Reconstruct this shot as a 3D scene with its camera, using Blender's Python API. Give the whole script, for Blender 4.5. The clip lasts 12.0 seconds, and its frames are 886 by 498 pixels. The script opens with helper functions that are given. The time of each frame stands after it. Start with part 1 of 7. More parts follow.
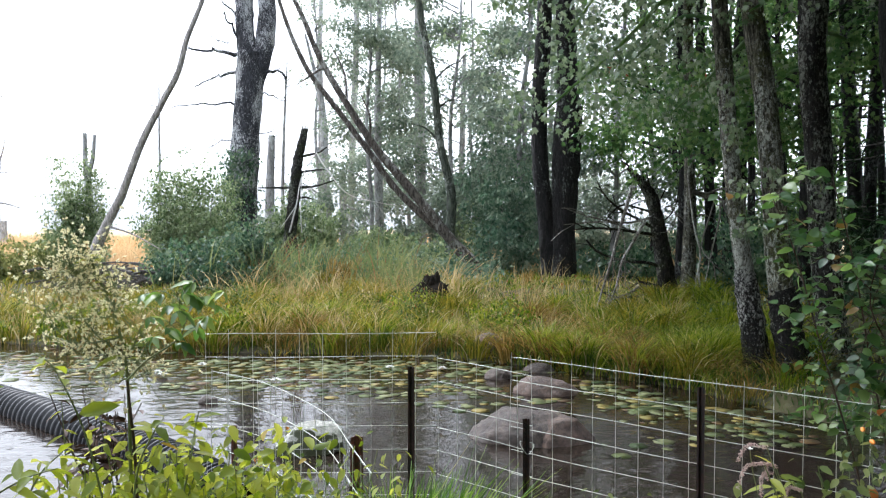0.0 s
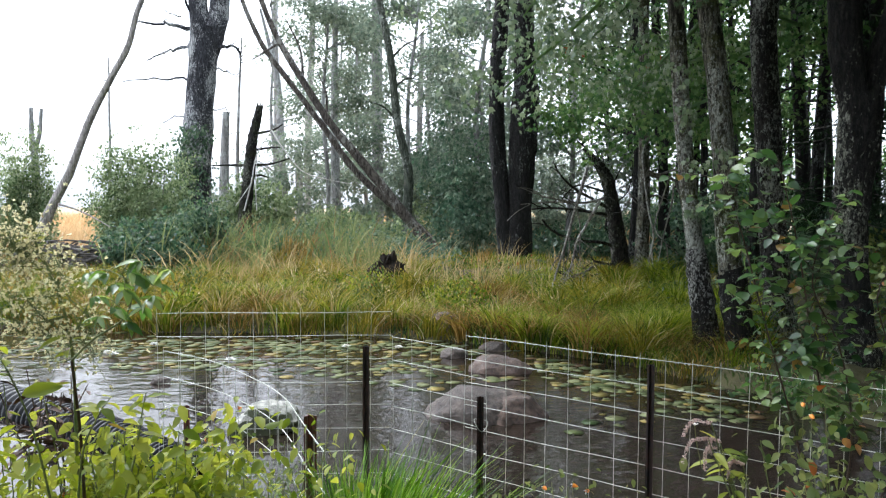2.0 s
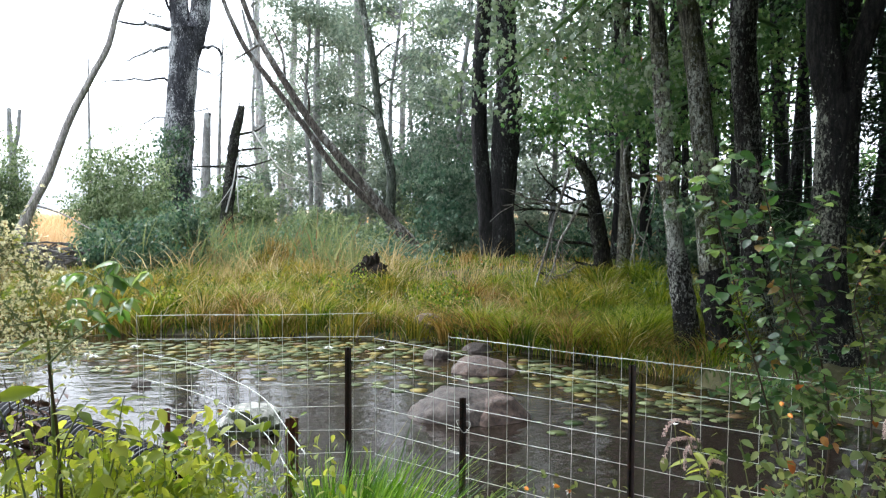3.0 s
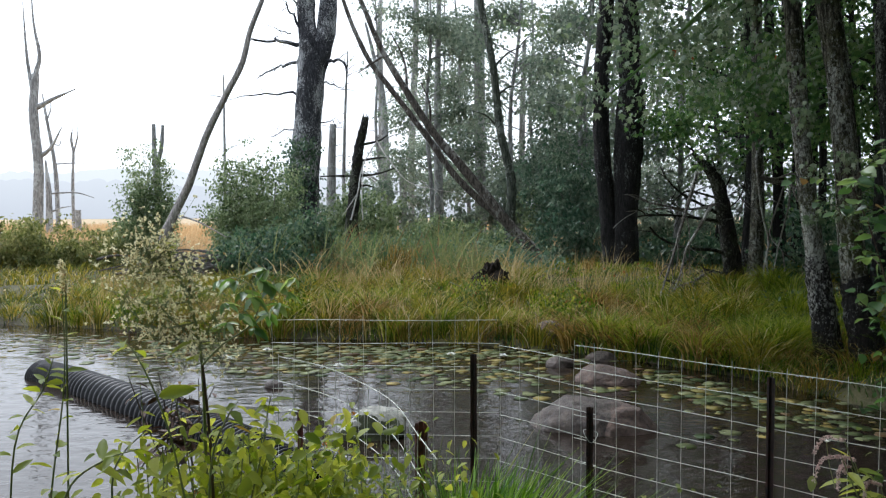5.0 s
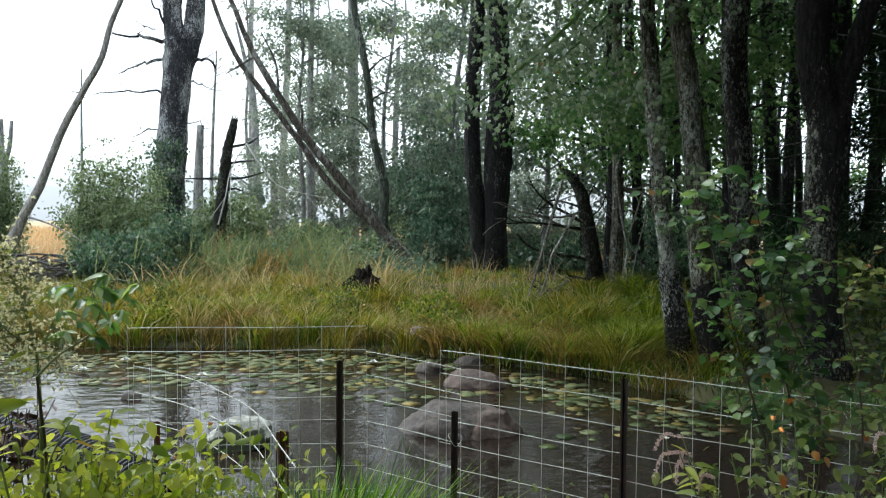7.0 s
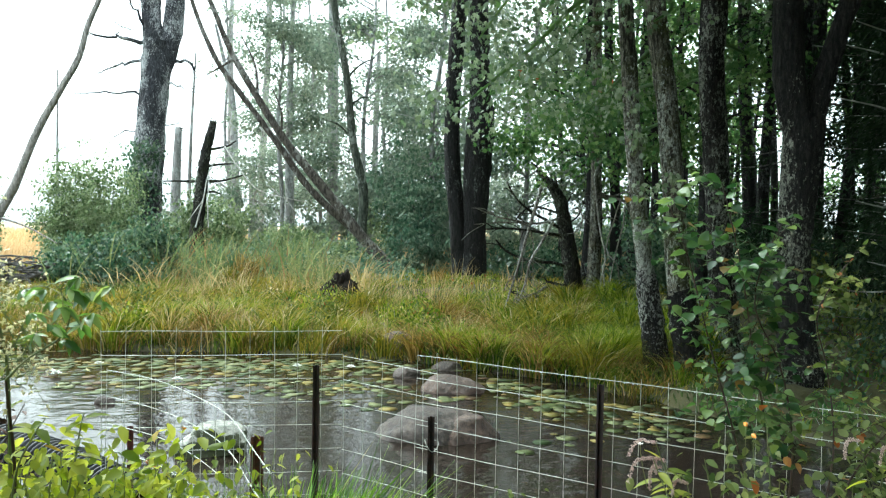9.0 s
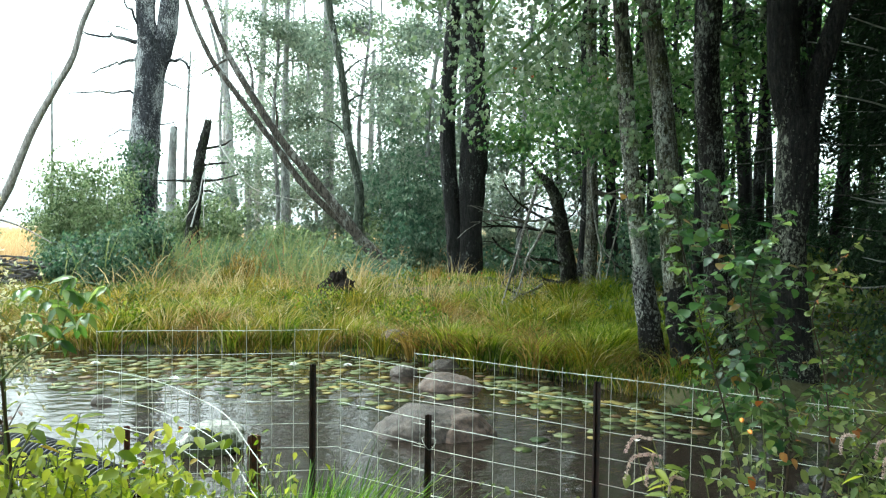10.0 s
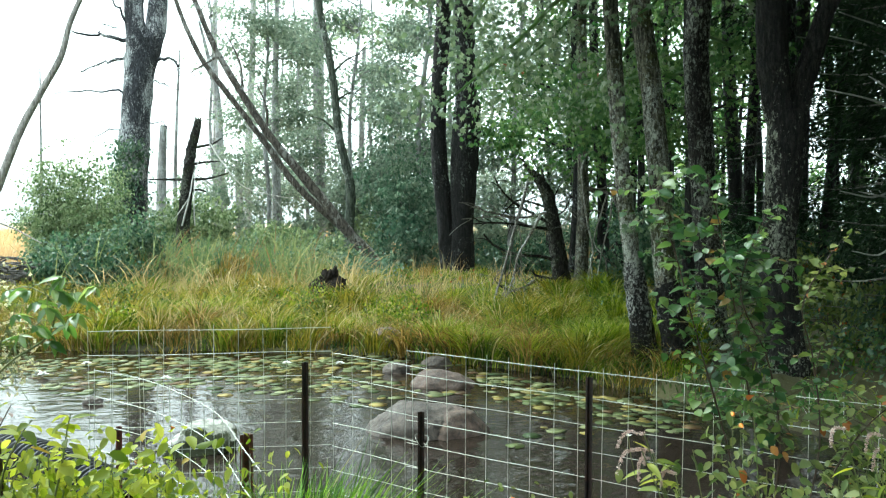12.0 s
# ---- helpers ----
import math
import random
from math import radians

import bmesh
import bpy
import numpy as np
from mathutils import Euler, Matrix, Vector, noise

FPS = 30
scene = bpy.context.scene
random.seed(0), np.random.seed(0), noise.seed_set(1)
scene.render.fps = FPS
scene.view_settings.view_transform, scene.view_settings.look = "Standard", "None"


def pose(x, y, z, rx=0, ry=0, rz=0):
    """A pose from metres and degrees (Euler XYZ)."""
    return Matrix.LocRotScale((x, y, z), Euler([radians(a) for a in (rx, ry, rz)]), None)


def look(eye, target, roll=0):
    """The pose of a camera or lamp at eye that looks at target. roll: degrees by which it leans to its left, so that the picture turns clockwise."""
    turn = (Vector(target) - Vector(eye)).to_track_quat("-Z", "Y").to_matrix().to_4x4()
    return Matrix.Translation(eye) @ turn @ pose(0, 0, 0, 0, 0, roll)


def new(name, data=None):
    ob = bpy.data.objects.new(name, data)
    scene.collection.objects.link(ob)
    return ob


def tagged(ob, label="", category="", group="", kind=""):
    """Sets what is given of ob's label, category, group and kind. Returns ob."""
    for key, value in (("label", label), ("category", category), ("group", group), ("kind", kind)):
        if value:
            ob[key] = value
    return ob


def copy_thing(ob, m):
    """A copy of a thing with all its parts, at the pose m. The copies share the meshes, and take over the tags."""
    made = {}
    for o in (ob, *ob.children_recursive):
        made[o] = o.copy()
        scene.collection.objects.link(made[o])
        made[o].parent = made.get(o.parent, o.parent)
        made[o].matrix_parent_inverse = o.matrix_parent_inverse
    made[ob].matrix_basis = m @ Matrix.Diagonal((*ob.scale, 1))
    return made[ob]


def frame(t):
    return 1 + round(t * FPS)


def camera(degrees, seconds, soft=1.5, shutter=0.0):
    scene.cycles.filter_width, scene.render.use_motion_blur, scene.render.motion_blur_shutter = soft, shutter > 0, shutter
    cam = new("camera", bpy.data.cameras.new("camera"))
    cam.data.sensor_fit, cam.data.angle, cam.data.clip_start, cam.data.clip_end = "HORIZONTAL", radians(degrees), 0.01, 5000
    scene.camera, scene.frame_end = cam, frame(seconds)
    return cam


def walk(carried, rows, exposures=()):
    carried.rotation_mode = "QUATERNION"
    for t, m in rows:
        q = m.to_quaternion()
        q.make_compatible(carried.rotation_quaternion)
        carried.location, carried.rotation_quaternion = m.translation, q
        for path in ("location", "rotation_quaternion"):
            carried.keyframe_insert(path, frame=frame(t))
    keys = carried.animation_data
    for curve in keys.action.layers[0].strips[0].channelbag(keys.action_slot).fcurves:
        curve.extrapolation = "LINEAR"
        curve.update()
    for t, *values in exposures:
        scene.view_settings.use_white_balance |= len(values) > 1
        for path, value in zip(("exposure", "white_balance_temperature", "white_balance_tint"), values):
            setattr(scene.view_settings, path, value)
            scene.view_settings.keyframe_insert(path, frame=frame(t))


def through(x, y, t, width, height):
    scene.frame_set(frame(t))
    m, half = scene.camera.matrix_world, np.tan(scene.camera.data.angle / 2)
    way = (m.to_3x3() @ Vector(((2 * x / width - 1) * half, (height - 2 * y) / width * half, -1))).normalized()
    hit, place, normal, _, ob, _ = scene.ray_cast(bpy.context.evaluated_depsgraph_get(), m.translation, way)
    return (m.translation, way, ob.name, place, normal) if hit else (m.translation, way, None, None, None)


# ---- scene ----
cam = camera(57.6, 12.0, soft=1.2)
PATH = [
    (0.0, pose(-0.0000, -0.0000, 1.9500, 88.274, -0.000, 0.000)),
    (0.5, pose(0.0047, -0.0000, 1.9500, 88.189, -0.045, -1.071)),
    (1.0, pose(0.0055, -0.0001, 1.9500, 88.060, 0.079, -1.263)),
    (1.5, pose(0.0100, -0.0002, 1.9500, 86.929, -0.201, -2.290)),
    (2.0, pose(0.0132, -0.0004, 1.9500, 86.805, -0.318, -3.016)),
    (2.5, pose(0.0166, -0.0006, 1.9500, 86.853, -0.217, -3.801)),
    (3.0, pose(0.0185, -0.0007, 1.9500, 86.901, -0.261, -4.224)),
    (3.5, pose(0.0107, -0.0002, 1.9500, 87.094, 0.085, -2.468)),
    (3.7, pose(0.0015, -0.0000, 1.9500, 87.104, 0.409, -0.355)),
    (4.5, pose(-0.0200, -0.0008, 1.9500, 87.250, 0.100, 4.595)),
    (5.3, pose(-0.0157, -0.0005, 1.9500, 87.437, 0.303, 3.576)),
    (5.5, pose(-0.0116, -0.0003, 1.9500, 87.429, 0.298, 2.636)),
    (6.0, pose(0.0144, -0.0004, 1.9500, 87.418, -0.166, -3.305)),
    (6.5, pose(0.0188, -0.0007, 1.9500, 87.883, -0.272, -4.311)),
    (7.0, pose(0.0207, -0.0009, 1.9500, 87.829, -0.481, -4.733)),
    (7.5, pose(0.0240, -0.0012, 1.9500, 87.806, -0.774, -5.487)),
    (9.5, pose(0.0275, -0.0015, 1.9500, 88.282, -0.933, -6.290)),
    (10.0, pose(0.0283, -0.0016, 1.9500, 88.076, -0.706, -6.474)),
    (10.5, pose(0.0298, -0.0018, 1.9500, 87.865, -0.430, -6.841)),
    (11.0, pose(0.0298, -0.0018, 1.9500, 87.794, -0.249, -6.842)),
    (11.5, pose(0.0302, -0.0018, 1.9500, 87.842, -0.292, -6.921)),
    (12.0, pose(0.0308, -0.0019, 1.9500, 87.874, -0.268, -7.070)),
]
walk(cam, PATH, exposures=[
    (0.0, 1.56, 5900, 11), (0.9, 1.35, 5900, 10), (2.0, 1.52, 5900, 10), (3.0, 1.74, 5900, 9), (3.7, 1.92, 5900, 9), (5.3, 0.7, 5900, 9), (6.0, 0.7, 5900, 8), (7.0, 1.06, 5900, 3),
    (7.7, 1.36, 5900, -1), (9.3, 1.84, 5900, -7), (12.0, 1.93, 5900, -10)])

# ---- sky and light: wet overcast morning over an open marsh ----
world = bpy.data.worlds.new("overcast_sky")
scene.world = world
world.use_nodes = True
wn, wl = world.node_tree.nodes, world.node_tree.links
wn.clear()
sky = wn.new("ShaderNodeTexSky")
sky.sky_type = "NISHITA"
sky.sun_disc = False
sky.sun_elevation, sky.sun_rotation = radians(48), radians(-36)
sky.air_density, sky.dust_density, sky.ozone_density = 1.0, 6.0, 1.0
grey = wn.new("ShaderNodeHueSaturation")
grey.inputs["Saturation"].default_value = 0.18
bg = wn.new("ShaderNodeBackground")
bg.inputs["Strength"].default_value = 0.13
wo = wn.new("ShaderNodeOutputWorld")
wl.new(sky.outputs[0], grey.inputs["Color"])
cloud = wn.new("ShaderNodeMix")
cloud.data_type = "RGBA"
cloud.inputs[0].default_value = 0.7
cloud.inputs[7].default_value = (8.0, 8.2, 8.5, 1)
wl.new(grey.outputs[0], cloud.inputs[6])
wl.new(cloud.outputs[2], bg.inputs["Color"])
wl.new(bg.outputs[0], wo.inputs["Surface"])
sun = new("sun", bpy.data.lights.new("sun", "SUN"))
sun.data.energy, sun.data.angle, sun.data.color = 0.8, radians(25), (1.0, 0.97, 0.92)
sun.matrix_world = look((-16, 30, 44), (0, 8, 0))

# ---- helpers ----
rng = np.random.default_rng(7)


def part(name, data, material, parent=None, label="", smooth=False):
    """One mesh object from a bmesh or a mesh, under a thing or a part."""
    if isinstance(data, bmesh.types.BMesh):
        me = bpy.data.meshes.new(name)
        data.to_mesh(me)
        data.free()
    else:
        me = data
    if material and not me.materials:
        me.materials.append(material)
    if smooth:
        me.polygons.foreach_set("use_smooth", [True] * len(me.polygons))
    ob = new(name, me)
    if parent:
        ob.parent = parent
    if label:
        tagged(ob, label)
    return ob


def thing(name, label, category, group="", kind="", place=(0, 0, 0), turn=0.0):
    ob = new(name)
    ob.empty_display_size = 0.1
    ob.matrix_world = pose(*place, 0, 0, turn)
    return tagged(ob, label, category, group, kind)


def mesh_np(name, verts, faces):
    """A mesh from arrays: verts (n, 3), faces (m, k) with one corner count."""
    verts, faces = np.asarray(verts, np.float32), np.asarray(faces, np.int32)
    me = bpy.data.meshes.new(name)
    me.vertices.add(len(verts))
    me.vertices.foreach_set("co", verts.ravel())
    m, k = faces.shape
    me.loops.add(m * k)
    me.loops.foreach_set("vertex_index", faces.ravel())
    me.polygons.add(m)
    me.polygons.foreach_set("loop_start", np.arange(0, m * k, k, dtype=np.int32))
    me.update(calc_edges=True)
    me.validate()
    return me


def spline(points, count):
    """Points on a smooth curve through the given ones (Catmull-Rom)."""
    p = np.asarray(points, float)
    if len(p) == 2:
        return p[0] + np.linspace(0, 1, count)[:, None] * (p[1] - p[0])
    q = np.vstack([2 * p[0] - p[1], p, 2 * p[-1] - p[-2]])
    s = np.linspace(0, len(p) - 1, count)
    i = np.minimum(s.astype(int), len(p) - 2)
    f = (s - i)[:, None]
    a, b, c, d = q[i], q[i + 1], q[i + 2], q[i + 3]
    return 0.5 * (2 * b + (c - a) * f + (2 * a - 5 * b + 4 * c - d) * f * f + (3 * b - a - 3 * c + d) * f ** 3)


def tube_arrays(points, radii, count=12, sides=8, rough=0.0, base=0, cap=True):
    """Verts and quads of a tapered tube along a curve; rough dents it, as bark and broken wood are."""
    c = spline(points, count)
    r = np.interp(np.linspace(0, 1, count), np.linspace(0, 1, len(radii)), radii)
    t = np.gradient(c, axis=0)
    t /= np.linalg.norm(t, axis=1, keepdims=True) + 1e-9
    ref = np.array([0.0, 0, 1]) if np.abs(t[:, 2]).max() < 0.9 else np.array([0.0, 1, 0]) if np.abs(t[:, 1]).max() < 0.95 else np.array([1.0, 0, 0])
    u = np.cross(t, ref)
    u /= np.linalg.norm(u, axis=1, keepdims=True) + 1e-9
    w = np.cross(t, u)
    ang = np.linspace(0, 2 * np.pi, sides, endpoint=False)
    rad = r[:, None] * (1 + rough * rng.normal(0, 1, (count, sides)))
    v = c[:, None] + rad[..., None] * (np.cos(ang)[None, :, None] * u[:, None] + np.sin(ang)[None, :, None] * w[:, None])
    v = v.reshape(-1, 3)
    i = np.arange(count - 1)[:, None] * sides
    j = np.arange(sides)[None]
    k = (j + 1) % sides
    f = np.stack([i + j, i + k, i + sides + k, i + sides + j], -1).reshape(-1, 4)
    if cap:
        tip = np.arange(sides)
        for b, e in ((0, c[0]), ((count - 1) * sides, c[-1])):
            n = len(v)
            v = np.vstack([v, e])
            ring = np.stack([b + tip, b + (tip + 1) % sides, np.full(sides, n), np.full(sides, n)], -1)
            f = np.vstack([f, ring])
    return v, f + base


def tubes_mesh(name, specs):
    """One mesh of several tubes: specs of (points, radii, count, sides, rough)."""
    vs, fs, n = [], [], 0
    for points, radii, count, sides, rough in specs:
        v, f = tube_arrays(points, radii, count, sides, rough, n, cap=False)
        vs.append(v)
        fs.append(f)
        n += len(v)
    return mesh_np(name, np.vstack(vs), np.vstack(fs))


def tube_part(name, points, radii, material, parent=None, count=12, sides=8, rough=0.0, label=""):
    v, f = tube_arrays(points, radii, count, sides, rough, cap=False)
    return part(name, mesh_np(name, v, f), material, parent, label, smooth=True)


LEAF_FAR = (np.array([(0, 0, 0), (0.45, 0.36, 0.08), (1, 0, -0.05), (0.45, -0.36, 0.08)]), np.array([(0, 1, 2), (0, 2, 3)]))
LEAF_NEAR = (np.array([(0, 0, 0), (0.25, 0, -0.01), (0.6, 0, 0), (1, 0, -0.08), (0.1, 0.22, 0.05), (0.38, 0.37, 0.09), (0.75, 0.24, 0.03),
                       (0.1, -0.22, 0.05), (0.38, -0.37, 0.09), (0.75, -0.24, 0.03)]),
             np.array([(0, 1, 4), (4, 1, 5), (1, 2, 5), (5, 2, 6), (2, 3, 6), (0, 7, 1), (7, 8, 1), (1, 8, 2), (8, 9, 2), (2, 9, 3)]))
LEAF_MID = (LEAF_NEAR[0] * (1, 0.68, 1), LEAF_NEAR[1])
LEAF_LONG = (LEAF_NEAR[0] * (1, 0.42, 0.8), LEAF_NEAR[1])
LEAF_MAPLE = (np.array([(0, 0, 0), (0.35, 0, 0.03), (1, 0, -0.06), (0.55, 0.12, 0.02), (0.75, 0.42, -0.04), (0.38, 0.28, 0.03), (0.28, 0.52, -0.03),
                        (0.1, 0.2, 0.02), (0.55, -0.12, 0.02), (0.75, -0.42, -0.04), (0.38, -0.28, 0.03), (0.28, -0.52, -0.03), (0.1, -0.2, 0.02)]),
              np.array([(1, 2, 3), (1, 3, 5), (3, 4, 5), (1, 5, 7), (5, 6, 7), (0, 1, 7), (1, 8, 2), (1, 10, 8), (8, 10, 9), (1, 12, 10), (10, 12, 11), (0, 12, 1)]))


def leaves_mesh(name, pos, size, along, shape=LEAF_FAR, droop=0.0, roll=0.6):
    """One mesh of many leaves: places, lengths and directions; roll spreads their tilt."""
    n = len(pos)
    a = np.asarray(along, float) - [0, 0, droop]
    a /= np.linalg.norm(a, axis=1, keepdims=True) + 1e-9
    up = np.array([0, 0, 1.0]) + rng.normal(0, roll, (n, 3))
    s = np.cross(up, a)
    s /= np.linalg.norm(s, axis=1, keepdims=True) + 1e-9
    u = np.cross(a, s)
    tv, tf = shape
    v = pos[:, None] + np.asarray(size)[:, None, None] * (tv[None, :, :1] * a[:, None] + tv[None, :, 1:2] * s[:, None] + tv[None, :, 2:] * u[:, None])
    f = (np.arange(n) * len(tv))[:, None, None] + tf[None]
    return mesh_np(name, v.reshape(-1, 3), f.reshape(-1, 3))


def blob_points(blobs, n, shell=0.55):
    """Random places in ellipsoids (x, y, z, rx, ry, rz), denser towards their skin."""
    b = np.asarray(blobs, float)
    w = np.prod(b[:, 3:], axis=1) ** 0.75
    pick = rng.choice(len(b), n, p=w / w.sum())
    d = rng.normal(0, 1, (n, 3))
    d /= np.linalg.norm(d, axis=1, keepdims=True)
    r = rng.uniform(shell, 1.0, n) ** 0.7
    return b[pick, :3] + d * r[:, None] * b[pick, 3:], d


def lumpy(blobs, parts=7):
    """Breaks smooth masses into uneven lumps of their own, so that outlines fray and gaps open."""
    out = []
    for x, y, z, a, b, c in blobs:
        for k in range(parts):
            d = rng.normal(0, 1, 3)
            d *= rng.uniform(0.15, 0.92) / np.linalg.norm(d)
            s = rng.uniform(0.28, 0.58)
            out.append((x + d[0] * a, y + d[1] * b, z + d[2] * c, s * a, s * b, s * c * rng.uniform(0.5, 1.0)))
    return out


def clump_leaves(centres, per, spread, size, flat=0.45, vary=0.35):
    """Leaves in small flat sprays round each centre."""
    n = len(centres) * per
    c = np.repeat(centres, per, axis=0)
    off = rng.normal(0, 1, (n, 3)) * [spread, spread, spread * flat]
    along = off + rng.normal(0, spread * 0.6, (n, 3))
    return c + off, size * rng.uniform(1 - vary, 1 + vary, n), along


# ---- materials ----
def material(name):
    m = bpy.data.materials.new(name)
    m.use_nodes = True
    nt = m.node_tree
    return m, nt.nodes, nt.links, nt.nodes["Principled BSDF"]


def ramp(nodes, stops):
    r = nodes.new("ShaderNodeValToRGB")
    e = r.color_ramp.elements
    while len(e) < len(stops):
        e.new(0.5)
    for el, (p, c) in zip(e, stops):
        el.position, el.color = p, (*c, 1)
    return r


def noise_tex(nodes, links, scale, detail=4.0, rough=0.6, stretch=None):
    n = nodes.new("ShaderNodeTexNoise")
    n.inputs["Scale"].default_value, n.inputs["Detail"].default_value, n.inputs["Roughness"].default_value = scale, detail, rough
    g = nodes.new("ShaderNodeNewGeometry")
    if stretch:
        mp = nodes.new("ShaderNodeMapping")
        mp.inputs["Scale"].default_value = stretch
        links.new(g.outputs["Position"], mp.inputs["Vector"])
        links.new(mp.outputs[0], n.inputs["Vector"])
    else:
        links.new(g.outputs["Position"], n.inputs["Vector"])
    return n


def bump(nodes, links, height, strength, distance, bsdf):
    b = nodes.new("ShaderNodeBump")
    b.inputs["Strength"].default_value, b.inputs["Distance"].default_value = strength, distance
    links.new(height, b.inputs["Height"])
    links.new(b.outputs[0], bsdf.inputs["Normal"])
    return b


def mix_rgb(nodes, links, fac, a, b, mode="MIX"):
    m = nodes.new("ShaderNodeMix")
    m.data_type, m.blend_type = "RGBA", mode
    for sock, val in ((m.inputs[0], fac), (m.inputs[6], a), (m.inputs[7], b)):
        if hasattr(val, "is_linked"):
            links.new(val, sock)
        elif isinstance(val, tuple):
            sock.default_value = (*val, 1)
        else:
            sock.default_value = val
    return m.outputs[2]


def leaf_material(name, dark, mid, light, odd=None, odd_share=0.04, through=0.45, rough=0.42, patch=1.2, own=0.75, area=0.5):
    """Leaves: hue by leaf and by patch, some light let through, a wet sheen."""
    m, n, l, p = material(name)
    g = n.new("ShaderNodeNewGeometry")
    oi = n.new("ShaderNodeObjectInfo")
    sm = n.new("ShaderNodeMath")
    l.new(g.outputs["Random Per Island"], sm.inputs[0])
    l.new(oi.outputs["Random"], sm.inputs[1])
    rnd = n.new("ShaderNodeMath")
    rnd.operation = "FRACT"
    l.new(sm.outputs[0], rnd.inputs[0])
    stops = [(0.0, dark), (0.5, mid), (1.0 - odd_share if odd else 1.0, light)]
    if odd:
        stops.append((1.0 - odd_share + 0.005, odd))
    r = ramp(n, stops)
    big = noise_tex(n, l, patch, 3.0)
    sharp = n.new("ShaderNodeMapRange")
    sharp.inputs["From Min"].default_value, sharp.inputs["From Max"].default_value = 0.3, 0.7
    l.new(big.outputs["Fac"], sharp.inputs["Value"])
    mth = n.new("ShaderNodeMath")
    mth.operation = "MULTIPLY_ADD"
    mth.inputs[1].default_value, mth.inputs[2].default_value = own, -0.5 * (own + area - 1)
    l.new(rnd.outputs[0], mth.inputs[0])
    add = n.new("ShaderNodeMath")
    add.operation = "MULTIPLY_ADD"
    add.inputs[1].default_value = area
    l.new(sharp.outputs[0], add.inputs[0])
    l.new(mth.outputs[0], add.inputs[2])
    if odd:
        pick = n.new("ShaderNodeMath")
        pick.operation = "GREATER_THAN"
        pick.inputs[1].default_value = 1 - odd_share
        l.new(rnd.outputs[0], pick.inputs[0])
        mx = n.new("ShaderNodeMath")
        mx.operation = "MAXIMUM"
        lim = n.new("ShaderNodeMath")
        lim.operation = "MINIMUM"
        lim.inputs[1].default_value = 1 - odd_share - 0.01
        l.new(add.outputs[0], lim.inputs[0])
        l.new(lim.outputs[0], mx.inputs[0])
        l.new(pick.outputs[0], mx.inputs[1])
        l.new(mx.outputs[0], r.inputs[0])
    else:
        l.new(add.outputs[0], r.inputs[0])
    p.inputs["Roughness"].default_value = rough
    p.inputs["Specular IOR Level"].default_value = 0.2
    l.new(r.outputs[0], p.inputs["Base Color"])
    t = n.new("ShaderNodeBsdfTranslucent")
    hs = n.new("ShaderNodeHueSaturation")
    hs.inputs["Hue"].default_value, hs.inputs["Saturation"].default_value, hs.inputs["Value"].default_value = 0.485, 1.15, 1.5
    l.new(r.outputs[0], hs.inputs["Color"])
    l.new(hs.outputs[0], t.inputs["Color"])
    ms = n.new("ShaderNodeMixShader")
    ms.inputs[0].default_value = through
    l.new(p.outputs[0], ms.inputs[1])
    l.new(t.outputs[0], ms.inputs[2])
    l.new(ms.outputs[0], n["Material Output"].inputs["Surface"])
    return m


